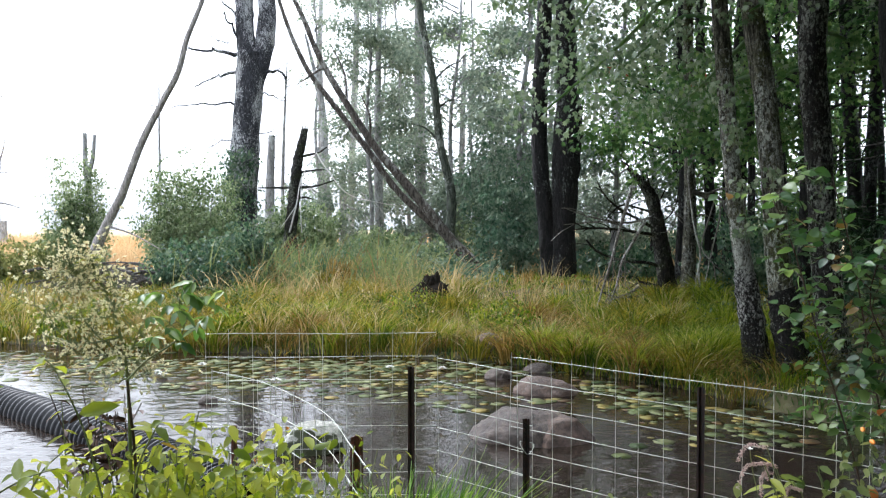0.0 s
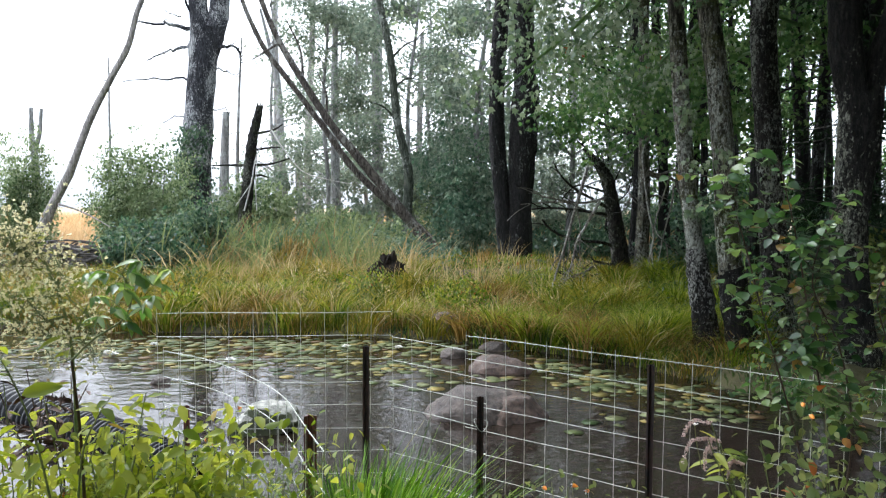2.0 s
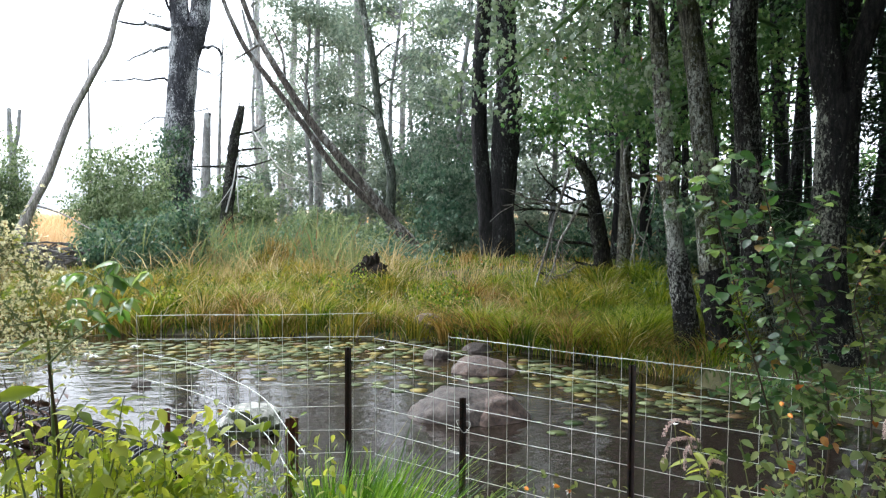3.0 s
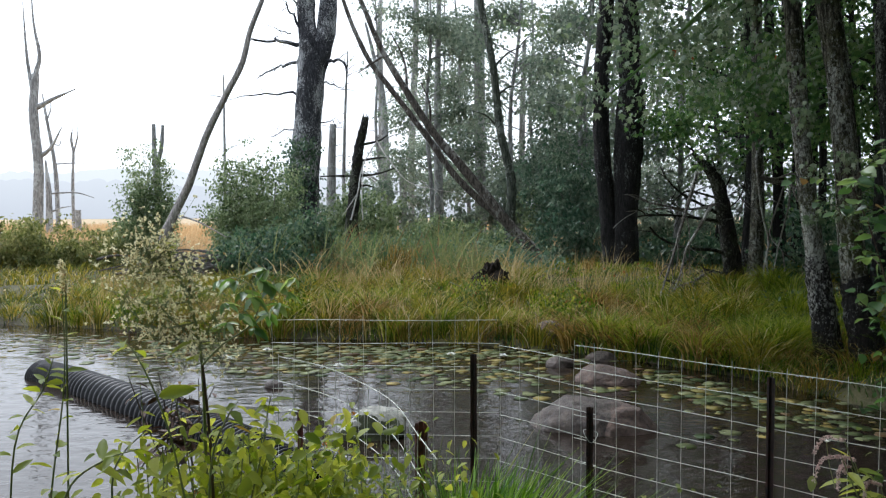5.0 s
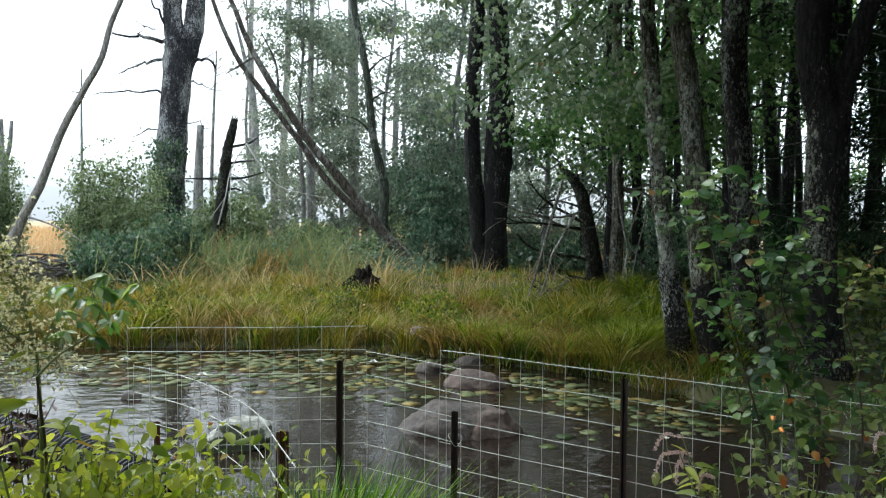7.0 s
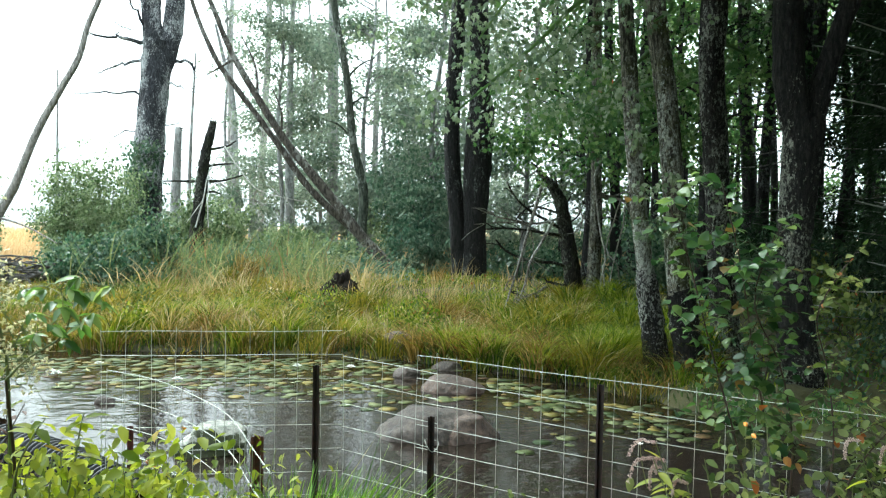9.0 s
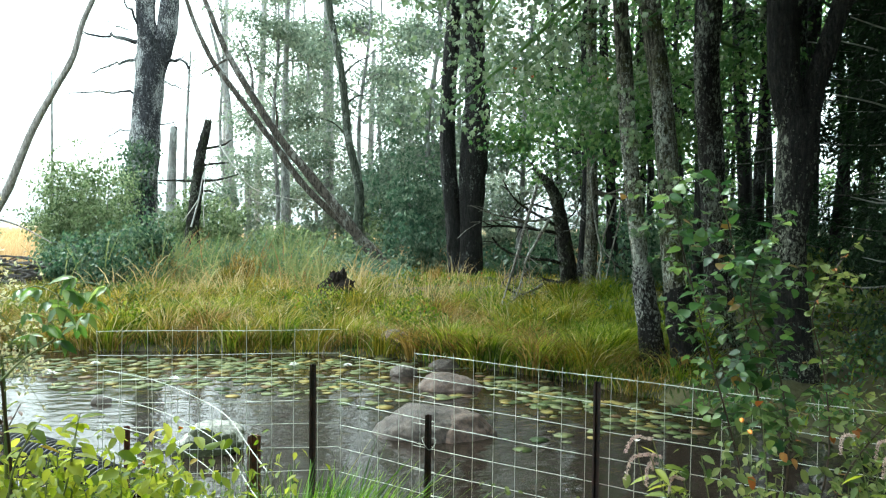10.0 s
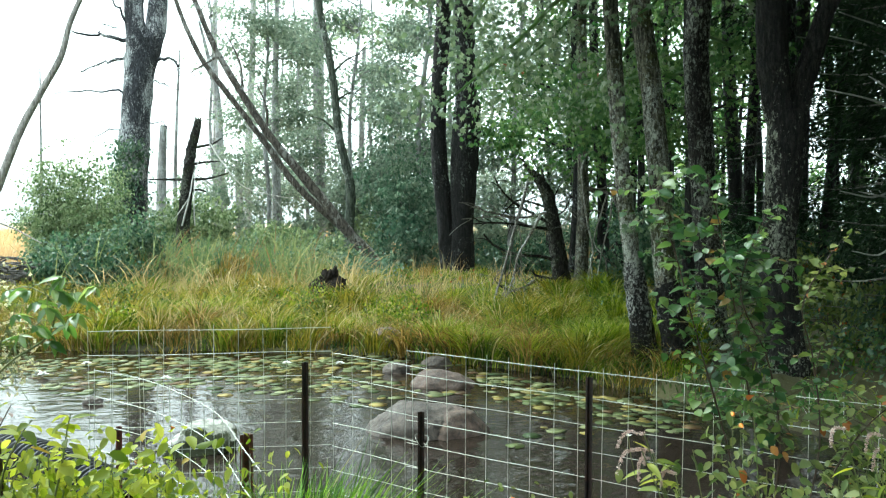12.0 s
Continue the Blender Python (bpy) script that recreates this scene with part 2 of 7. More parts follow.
def bark_material(name, dark, light, lichen=None, amount=0.5, scale=1.0, relief=0.03, rough=0.8, moss=None, fleck=0.0, plates=0.0):
    """Furrowed bark with upright ridges, on old trunks split into plates; patches of lichen and moss."""
    m, n, l, p = material(name)
    ridge = noise_tex(n, l, 14 * scale, 6, 0.7, (1.6, 1.6, 0.3))
    grain = noise_tex(n, l, 60 * scale, 3, 0.6, (1, 1, 0.4))
    r = ramp(n, [(0.42, dark), (0.58, light)])
    l.new(ridge.outputs["Fac"], r.inputs[0])
    col = r.outputs[0]
    crack = None
    if plates:
        bend = noise_tex(n, l, 9, 3, 0.6)
        g = n.new("ShaderNodeNewGeometry")
        warp = n.new("ShaderNodeVectorMath")
        warp.operation = "MULTIPLY_ADD"
        warp.inputs[1].default_value = (0.16, 0.16, 0.16)
        l.new(bend.outputs["Color"], warp.inputs[0])
        l.new(g.outputs["Position"], warp.inputs[2])
        mp = n.new("ShaderNodeMapping")
        mp.inputs["Scale"].default_value = (1, 1, 0.24)
        l.new(warp.outputs[0], mp.inputs["Vector"])
        cell = n.new("ShaderNodeTexVoronoi")
        cell.feature = "DISTANCE_TO_EDGE"
        cell.inputs["Scale"].default_value = plates
        l.new(mp.outputs[0], cell.inputs["Vector"])
        crack = n.new("ShaderNodeMapRange")
        crack.inputs["From Min"].default_value, crack.inputs["From Max"].default_value = 0.0, 0.13
        l.new(cell.outputs["Distance"], crack.inputs["Value"])
    if moss:
        k = noise_tex(n, l, 1.7 * scale, 4, 0.65)
        kr = ramp(n, [(0.5, (0, 0, 0)), (0.66, (1, 1, 1))])
        l.new(k.outputs["Fac"], kr.inputs[0])
        col = mix_rgb(n, l, kr.outputs[0], col, moss)
    if lichen:
        k = noise_tex(n, l, 9 * (fleck or scale), 5, 0.75, (1, 1, 0.6))
        kr = ramp(n, [(1 - amount - 0.03, (0, 0, 0)), (1 - amount + 0.04, (1, 1, 1))])
        wide = noise_tex(n, l, 1.6, 3, 0.6, (1, 1, 0.5))
        where = n.new("ShaderNodeMath")
        where.operation = "MULTIPLY_ADD"
        where.inputs[1].default_value = 0.9
        base = n.new("ShaderNodeMath")
        base.operation = "SUBTRACT"
        base.inputs[1].default_value = 0.45
        l.new(wide.outputs["Fac"], where.inputs[0])
        l.new(k.outputs["Fac"], base.inputs[0])
        l.new(base.outputs[0], where.inputs[2])
        l.new(where.outputs[0], kr.inputs[0])
        col = mix_rgb(n, l, kr.outputs[0], col, lichen)
    if crack:
        part_crack = mix_rgb(n, l, 0.3, crack.outputs[0], (1, 1, 1))
        col = mix_rgb(n, l, part_crack, dark, col)
    l.new(col, p.inputs["Base Color"])
    p.inputs["Roughness"].default_value = rough
    p.inputs["Specular IOR Level"].default_value = 0.25
    add = n.new("ShaderNodeMath")
    add.operation = "MULTIPLY_ADD"
    add.inputs[1].default_value = 0.3
    l.new(grain.outputs["Fac"], add.inputs[0])
    l.new(ridge.outputs["Fac"], add.inputs[2])
    high = add.outputs[0]
    if crack:
        deep = n.new("ShaderNodeMath")
        deep.operation = "MULTIPLY_ADD"
        deep.inputs[1].default_value = 0.7
        l.new(crack.outputs[0], deep.inputs[0])
        l.new(high, deep.inputs[2])
        high = deep.outputs[0]
    bump(n, l, high, 1.0, relief * 1.6, p)
    return m


BARK_DEAD = bark_material("dead_bark", (0.028, 0.03, 0.037), (0.1, 0.1, 0.115), (0.62, 0.63, 0.65), 0.475, 1.6, 0.04, 0.8, None, 3.2, 10)
BARK_FLAKE = bark_material("flaking_lichen_bark", (0.006, 0.006, 0.005), (0.055, 0.048, 0.042), (0.34, 0.35, 0.3), 0.48, 1.5, 0.035, 0.7, None, 3.2, 24)
BARK_FORK = bark_material("wet_forked_trunk_bark", (0.005, 0.005, 0.005), (0.032, 0.029, 0.025), (0.33, 0.335, 0.27), 0.405, 1.5, 0.035, 0.7, None, 3.4, 22)
BARK_DARK = bark_material("wet_dark_bark", (0.005, 0.005, 0.005), (0.028, 0.025, 0.025), (0.17, 0.18, 0.17), 0.36, 1.0, 0.04, 0.6, None, 2.2, 17)
BARK_GREY = bark_material("grey_lichen_bark", (0.025, 0.022, 0.017), (0.28, 0.265, 0.2), (0.46, 0.47, 0.41), 0.46, 1.3, 0.03, 0.75, (0.09, 0.1, 0.035), 3.0, 30)
BARK_SNAG = bark_material("weathered_snag_bark", (0.008, 0.008, 0.007), (0.06, 0.052, 0.045), (0.2, 0.21, 0.17), 0.42, 1.6, 0.04, 0.7, (0.05, 0.06, 0.025), 3.0, 26)
BARK_FOOT = bark_material("dark_furrowed_bark", (0.004, 0.004, 0.004), (0.034, 0.029, 0.026), (0.5, 0.5, 0.46), 0.37, 1.6, 0.05, 0.65, None, 4.2, 26)
BARK_PALE = bark_material("pale_weathered_wood", (0.2, 0.185, 0.175), (0.46, 0.43, 0.41), None, 0.5, 1.2, 0.015)
# grey bark made paler: mist over the swamp is put into the colour
BARK_FAR = bark_material("mist_paled_grey_bark", (0.17, 0.17, 0.17), (0.34, 0.335, 0.33), (0.42, 0.43, 0.43), 0.45, 0.7, 0.03)
BARK_LEAN = bark_material("brown_leaning_bark", (0.045, 0.038, 0.034), (0.16, 0.138, 0.12), (0.3, 0.29, 0.27), 0.42, 1.0, 0.03)
BARK_MOSS = bark_material("green_grey_bark", (0.035, 0.042, 0.034), (0.12, 0.135, 0.105), (0.25, 0.27, 0.24), 0.4, 1.0, 0.03)
TWIG = bark_material("bare_twig", (0.08, 0.07, 0.06), (0.26, 0.24, 0.215), (0.45, 0.45, 0.42), 0.45, 3.0, 0.004)
ROTTEN = bark_material("rotten_stump_wood", (0.01, 0.008, 0.007), (0.05, 0.036, 0.028), None, 0.3, 2.5, 0.05)

# maple greens paled: sky sheen on wet leaves is put into the colour
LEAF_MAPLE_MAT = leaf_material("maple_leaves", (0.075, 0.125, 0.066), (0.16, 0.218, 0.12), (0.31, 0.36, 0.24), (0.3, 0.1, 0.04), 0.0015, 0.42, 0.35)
LEAF_MAPLE_MAT.node_tree.nodes["Principled BSDF"].inputs["Specular IOR Level"].default_value = 0.5
# greyed, lightened leaf greens that carry distance mist as paint
LEAF_BACK_MAT = leaf_material("mist_paled_swamp_leaves", (0.095, 0.137, 0.105), (0.185, 0.225, 0.172), (0.29, 0.33, 0.255), None, 0.0, 0.5, 0.45, 0.6)
LEAF_BUSH_MAT = leaf_material("alder_leaves", (0.07, 0.115, 0.055), (0.17, 0.225, 0.115), (0.31, 0.36, 0.22), None, 0.0, 0.45, 0.35, 0.9, 0.95)
# dark green leaves, deepened to put shade below the trees into the colour
LEAF_DARK_MAT = leaf_material("dark_green_shade_leaves", (0.026, 0.062, 0.036), (0.07, 0.125, 0.075), (0.16, 0.215, 0.13), None, 0.0, 0.4, 0.36, 0.8, 0.95)
LEAF_DARK_MAT.node_tree.nodes["Principled BSDF"].inputs["Specular IOR Level"].default_value = 0.45
# darker leaf green that holds the canopy's shade as colour
LEAF_WOOD_MAT = leaf_material("shade_tinted_wood_leaves", (0.036, 0.09, 0.035), (0.09, 0.17, 0.062), (0.19, 0.27, 0.11), None, 0.0, 0.55, 0.42, 0.8)
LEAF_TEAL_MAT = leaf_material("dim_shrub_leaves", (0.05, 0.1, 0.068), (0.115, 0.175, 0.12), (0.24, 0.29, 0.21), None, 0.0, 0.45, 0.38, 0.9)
NEEDLE_MAT = leaf_material("spruce_needles", (0.012, 0.03, 0.014), (0.025, 0.05, 0.022), (0.045, 0.075, 0.035), None, 0.0, 0.2, 0.5, 0.8)
LEAF_NEAR_MAT = leaf_material("hazel_leaves", (0.022, 0.06, 0.02), (0.07, 0.145, 0.042), (0.18, 0.26, 0.09), (0.22, 0.15, 0.05), 0.03, 0.38, 0.32, 5.0, 1.1, 0.6)
LEAF_NEAR_MAT.node_tree.nodes["Principled BSDF"].inputs["Specular IOR Level"].default_value = 0.5
LEAF_DULL_MAT = leaf_material("late_summer_leaves", (0.05, 0.085, 0.025), (0.13, 0.175, 0.055), (0.25, 0.28, 0.11), (0.3, 0.13, 0.05), 0.03, 0.4, 0.4, 5.0, 0.95, 0.5)
GRASS_BANK_MAT = leaf_material("bank_sedge", (0.025, 0.075, 0.01), (0.1, 0.215, 0.028), (0.27, 0.41, 0.09), (0.4, 0.38, 0.2), 0.04, 0.35, 0.36, 4.0, 0.95, 0.5)
GRASS_ORANGE_MAT = leaf_material("rusty_grass", (0.1, 0.07, 0.02), (0.29, 0.2, 0.06), (0.5, 0.37, 0.15), (0.1, 0.13, 0.035), 0.15, 0.3, 0.5, 2.0, 0.95, 0.5)
LEAF_WILLOW_MAT = leaf_material("willow_leaves", (0.075, 0.1, 0.035), (0.175, 0.195, 0.07), (0.33, 0.33, 0.15), None, 0.0, 0.45, 0.42, 0.9, 0.95)
VINE_MAT = leaf_material("vine_leaves", (0.045, 0.11, 0.03), (0.14, 0.24, 0.06), (0.3, 0.39, 0.13), None, 0.0, 0.45, 0.3, 5.0, 1.0, 0.5)
VINE_MAT.node_tree.nodes["Principled BSDF"].inputs["Specular IOR Level"].default_value = 0.7
LEAF_LIME_MAT = leaf_material("jewelweed_leaves", (0.085, 0.14, 0.022), (0.24, 0.29, 0.05), (0.45, 0.47, 0.12), (0.4, 0.3, 0.06), 0.004, 0.5, 0.38, 3.0)
GRASS_MAT = leaf_material("sedge_grass", (0.04, 0.065, 0.01), (0.2, 0.195, 0.03), (0.46, 0.38, 0.085), (0.62, 0.54, 0.33), 0.06, 0.3, 0.5, 1.9, 0.95, 0.75)
GRASS_GREEN_MAT = leaf_material("green_grass", (0.03, 0.075, 0.01), (0.14, 0.21, 0.026), (0.34, 0.37, 0.075), (0.45, 0.4, 0.18), 0.05, 0.35, 0.42, 1.3, 0.95, 0.6)
# deep green of the sedge, also used to carry shade as colour
GRASS_DEEP_MAT = leaf_material("deep_green_shade_sedge", (0.014, 0.035, 0.01), (0.04, 0.085, 0.02), (0.1, 0.15, 0.04), None, 0.0, 0.25, 0.5, 2.0)
GOLD_MAT = leaf_material("golden_marsh_grass", (0.36, 0.26, 0.13), (0.48, 0.35, 0.19), (0.55, 0.44, 0.27), None, 0.0, 0.4, 0.6, 0.1)
WHITE_WOOD = bark_material("bleached_branch", (0.34, 0.33, 0.31), (0.6, 0.59, 0.56), None, 0.3, 3.0, 0.004)
RUSH_MAT = leaf_material("blue_green_rushes", (0.03, 0.07, 0.045), (0.075, 0.125, 0.08), (0.15, 0.2, 0.12), None, 0.0, 0.3, 0.45, 1.2)
REED_MAT = leaf_material("reed_leaves", (0.08, 0.14, 0.06), (0.16, 0.21, 0.095), (0.28, 0.28, 0.14), (0.24, 0.15, 0.08), 0.06, 0.45, 0.5, 0.6)


def ground_material():
    m, n, l, p = material("marsh_ground")
    a = noise_tex(n, l, 0.6, 6, 0.65)
    b = noise_tex(n, l, 9, 5, 0.7)
    r = ramp(n, [(0.3, (0.035, 0.028, 0.018)), (0.5, (0.07, 0.065, 0.025)), (0.7, (0.11, 0.1, 0.035))])
    l.new(a.outputs["Fac"], r.inputs[0])
    far = n.new("ShaderNodeNewGeometry")
    sep = n.new("ShaderNodeSeparateXYZ")
    l.new(far.outputs["Position"], sep.inputs[0])
    mr = n.new("ShaderNodeMapRange")
    mr.inputs["From Min"].default_value, mr.inputs["From Max"].default_value = 26, 40
    l.new(sep.outputs["Y"], mr.inputs["Value"])
    gold = ramp(n, [(0.3, (0.36, 0.26, 0.14)), (0.7, (0.5, 0.38, 0.22))])
    l.new(a.outputs["Fac"], gold.inputs[0])
    l.new(mix_rgb(n, l, mr.outputs[0], r.outputs[0], gold.outputs[0]), p.inputs["Base Color"])
    p.inputs["Roughness"].default_value = 0.85
    bump(n, l, b.outputs["Fac"], 0.8, 0.05, p)
    return m


def water_material():
    """Peaty water with wind ripples and rings of rain."""
    m, n, l, p = material("pond_water")
    p.inputs["Base Color"].default_value = (0.024, 0.0168, 0.0122, 1)
    p.inputs["Roughness"].default_value = 0.09
    p.inputs["IOR"].default_value = 1.33
    a = noise_tex(n, l, 2.6, 2, 0.5, (1, 1.7, 1))
    b = noise_tex(n, l, 8.5, 2, 0.5, (1, 1.3, 1))
    v = n.new("ShaderNodeTexVoronoi")
    v.inputs["Scale"].default_value = 5.5
    g = n.new("ShaderNodeNewGeometry")
    l.new(g.outputs["Position"], v.inputs["Vector"])
    ring = n.new("ShaderNodeMath")
    ring.operation = "SINE"
    k = n.new("ShaderNodeMath")
    k.operation = "MULTIPLY"
    k.inputs[1].default_value = 34
    l.new(v.outputs["Distance"], k.inputs[0])
    l.new(k.outputs[0], ring.inputs[0])
    fade = n.new("ShaderNodeMapRange")
    fade.inputs["From Min"].default_value, fade.inputs["From Max"].default_value = 0.05, 0.42
    fade.inputs["To Min"].default_value, fade.inputs["To Max"].default_value = 0.1, 0.0
    l.new(v.outputs["Distance"], fade.inputs["Value"])
    rr = n.new("ShaderNodeMath")
    rr.operation = "MULTIPLY"
    l.new(ring.outputs[0], rr.inputs[0])
    l.new(fade.outputs[0], rr.inputs[1])
    s = n.new("ShaderNodeMath")
    s.operation = "MULTIPLY_ADD"
    s.inputs[1].default_value = 0.35
    l.new(b.outputs["Fac"], s.inputs[0])
    l.new(a.outputs["Fac"], s.inputs[2])
    t = n.new("ShaderNodeMath")
    t.operation = "ADD"
    l.new(s.outputs[0], t.inputs[0])
    l.new(rr.outputs[0], t.inputs[1])
    bump(n, l, t.outputs[0], 0.4, 0.026, p)
    return m


def rock_material(name, dark, light, moss=None):
    m, n, l, p = material(name)
    a = noise_tex(n, l, 4.5, 9, 0.78)
    b = noise_tex(n, l, 16, 9, 0.78)
    r = ramp(n, [(0.3, dark), (0.65, light)])
    l.new(a.outputs["Fac"], r.inputs[0])
    sp = ramp(n, [(0.38, (0.35, 0.35, 0.36)), (0.6, (1, 1, 1))])
    l.new(b.outputs["Fac"], sp.inputs[0])
    col = mix_rgb(n, l, 1.0, r.outputs[0], sp.outputs[0], "MULTIPLY")
    if moss:
        gn = n.new("ShaderNodeNewGeometry")
        sx = n.new("ShaderNodeSeparateXYZ")
        l.new(gn.outputs["Normal"], sx.inputs[0])
        k = n.new("ShaderNodeMath")
        k.operation = "MULTIPLY_ADD"
        k.inputs[1].default_value, k.inputs[2].default_value = -0.95, 0.6
        kn = noise_tex(n, l, 7, 4, 0.6)
        ka = n.new("ShaderNodeMath")
        l.new(sx.outputs["Z"], k.inputs[0])
        l.new(k.outputs[0], ka.inputs[0])
        l.new(kn.outputs["Fac"], ka.inputs[1])
        k = ka
        kr = ramp(n, [(0.48, (0, 0, 0)), (0.56, (1, 1, 1))])
        l.new(k.outputs[0], kr.inputs[0])
        col = mix_rgb(n, l, kr.outputs[0], col, moss)
    l.new(col, p.inputs["Base Color"])
    p.inputs["Roughness"].default_value = 0.42
    bump(n, l, b.outputs["Fac"], 0.9, 0.045, p)
    return m


def plain_material(name, colour, rough=0.5, metal=0.0, other=None, scale=20.0):
    m, n, l, p = material(name)
    if other:
        a = noise_tex(n, l, scale, 5, 0.7)
        r = ramp(n, [(0.4, colour), (0.62, other)])
        l.new(a.outputs["Fac"], r.inputs[0])
        l.new(r.outputs[0], p.inputs["Base Color"])
        bump(n, l, a.outputs["Fac"], 0.4, 0.002, p)
    else:
        p.inputs["Base Color"].default_value = (*colour, 1)
    p.inputs["Roughness"].default_value, p.inputs["Metallic"].default_value = rough, metal
    return m


GROUND = ground_material()
WATER = water_material()
ROCK = rock_material("granite_boulder", (0.022, 0.016, 0.013), (0.25, 0.195, 0.165))
ROCK_RED = rock_material("reddish_boulder", (0.035, 0.02, 0.015), (0.31, 0.21, 0.165))
ROCK_WHITE = rock_material("pale_mossy_stone", (0.45, 0.44, 0.37), (0.85, 0.83, 0.74), (0.05, 0.06, 0.018))
POST = plain_material("rusty_steel_post", (0.009, 0.008, 0.009), 0.5, 0.2, (0.045, 0.02, 0.015), 25)
POST_RED = plain_material("flaking_red_post_paint", (0.14, 0.03, 0.022), 0.5, 0.1, (0.04, 0.018, 0.014), 40)
WIRE = plain_material("galvanised_wire", (0.58, 0.6, 0.53), 0.4, 0.35)
PIPE = plain_material("black_corrugated_plastic", (0.008, 0.008, 0.01), 0.4, 0.0, (0.018, 0.018, 0.022), 6)
PIPE.node_tree.nodes["Principled BSDF"].inputs["Specular IOR Level"].default_value = 0.3
LILY_MATS = [leaf_material("lily_pad_" + k, a, b, c, None, 0.0, 0.15, 0.38, 2.0) for k, a, b, c in (
    ("green", (0.05, 0.08, 0.03), (0.13, 0.16, 0.06), (0.29, 0.3, 0.15)), ("yellow", (0.19, 0.17, 0.05), (0.28, 0.23, 0.07), (0.38, 0.29, 0.09)), ("brown", (0.08, 0.05, 0.025), (0.15, 0.09, 0.04), (0.24, 0.16, 0.08)))]
PETAL = plain_material("white_petal", (0.8, 0.8, 0.76), 0.45)
YELLOW = plain_material("flower_yellow", (0.7, 0.45, 0.05), 0.5)
CREAM = leaf_material("cream_florets", (0.6, 0.56, 0.33), (0.76, 0.72, 0.48), (0.86, 0.84, 0.66), (0.4, 0.27, 0.12), 0.05, 0.3, 0.6, 8.0)
DEAD_LEAF = plain_material("dark_withered_leaf", (0.05, 0.02, 0.014), 0.6, 0.0, (0.11, 0.05, 0.03), 30)
BROWN_LEAF = plain_material("withered_leaf", (0.35, 0.13, 0.03), 0.6, 0.0, (0.5, 0.26, 0.06), 30)
ORANGE = plain_material("orange_petal", (0.75, 0.24, 0.015), 0.45)
PINK = leaf_material("pink_florets", (0.38, 0.27, 0.25), (0.52, 0.41, 0.37), (0.64, 0.56, 0.51), None, 0.0, 0.3, 0.6, 8.0)
STEM_GREEN = plain_material("green_stem", (0.1, 0.15, 0.04), 0.5, 0.0, (0.16, 0.17, 0.05), 30)
STEM_RED = plain_material("reddish_stem", (0.035, 0.022, 0.016), 0.6, 0.0, (0.075, 0.04, 0.025), 30)
STRAW_MAT = leaf_material("straw_stalks", (0.3, 0.22, 0.1), (0.44, 0.35, 0.18), (0.58, 0.5, 0.3), None, 0.0, 0.4, 0.6, 1.0)
DROP = plain_material("water_drop", (0.75, 0.78, 0.8), 0.05)
STICKS = bark_material("grey_sticks", (0.05, 0.046, 0.045), (0.17, 0.155, 0.15), None, 0.3, 2.0, 0.01)

# ---- ground, pond and distance ----
FAR_X = [-400, -60, -12, -7.4, -4.2, -1.0, 0.5, 1.9, 2.8, 3.4, 4.6, 6.0, 7.0]
FAR_Y = [60, 24, 14.2, 13.3, 12.3, 12.0, 11.5, 10.5, 9.6, 8.5, 6.1, 4.7, 3.0]
NEAR_X = [-400, -9, -3, -1.8, -0.6, 0.4, 1.2, 4.0, 7.0]
NEAR_Y = [-40, 0.0, 2.0, 3.0, 3.5, 3.3, 2.5, 2.3, 3.0]


def pond_depth(x, y):
    """Metres inside the pond's shore, negative on land."""
    inside = np.minimum(np.interp(x, FAR_X, FAR_Y) - y, y - np.interp(x, NEAR_X, NEAR_Y))
    return np.minimum(inside, 7.0 - x)


def ground_z(x, y):
    s = pond_depth(x, y)
    near = y < 4
    land = np.where(near, 0.05 + np.clip(-s * 0.25, 0, 0.45), 0.04 + np.clip(-s * 0.045, 0, 0.38))
    z = np.where(s > 0, -np.clip(s * 0.45, 0, 0.7), land)
    z = z + 0.04 * np.sin(x * 1.7 + y) * np.cos(y * 1.3 - x * 0.4) * (s < 0)
    hummock = np.sin(x * 3.1 + 1.3 * np.sin(y * 1.9)) * np.sin(y * 2.7 + 1.1 * np.sin(x * 2.3)) + 0.6 * np.sin(x * 5.3 - y * 2.1) * np.sin(y * 4.9 + x)
    return z + np.where((s < -0.15) & (y > 8) & (y < 26), 0.1 * np.maximum(hummock, -0.3) * np.clip(-s, 0, 1), 0.0)


def build_ground():
    fine = np.arange(-16, 16.01, 0.25)
    out = 16 * 1.17 ** np.arange(1, 31)
    xs = np.r_[-out[::-1], fine, out]
    ys = np.r_[-out[::-1], np.arange(-16, 34.01, 0.25), 34 * 1.17 ** np.arange(1, 25)]
    gx, gy = np.meshgrid(xs, ys)
    v = np.stack([gx, gy, ground_z(gx, gy)], -1).reshape(-1, 3)
    w = len(xs)
    i = (np.arange(len(ys) - 1)[:, None] * w + np.arange(w - 1)[None]).ravel()
    f = np.stack([i, i + 1, i + w + 1, i + w], -1)
    ob = part("ground", mesh_np("ground", v, f), GROUND, smooth=True)
    tagged(ob, "wet marsh soil under grass, rising gently from a pond", "ground", kind="structure")
    w_me = mesh_np("water", [(-300, -30, 0), (7.6, -30, 0), (7.6, 70, 0), (-300, 70, 0)], [(0, 1, 2, 3)])
    tagged(part("water", w_me, WATER), "dark peaty pond water pitted by rain", "water", kind="structure")


build_ground()


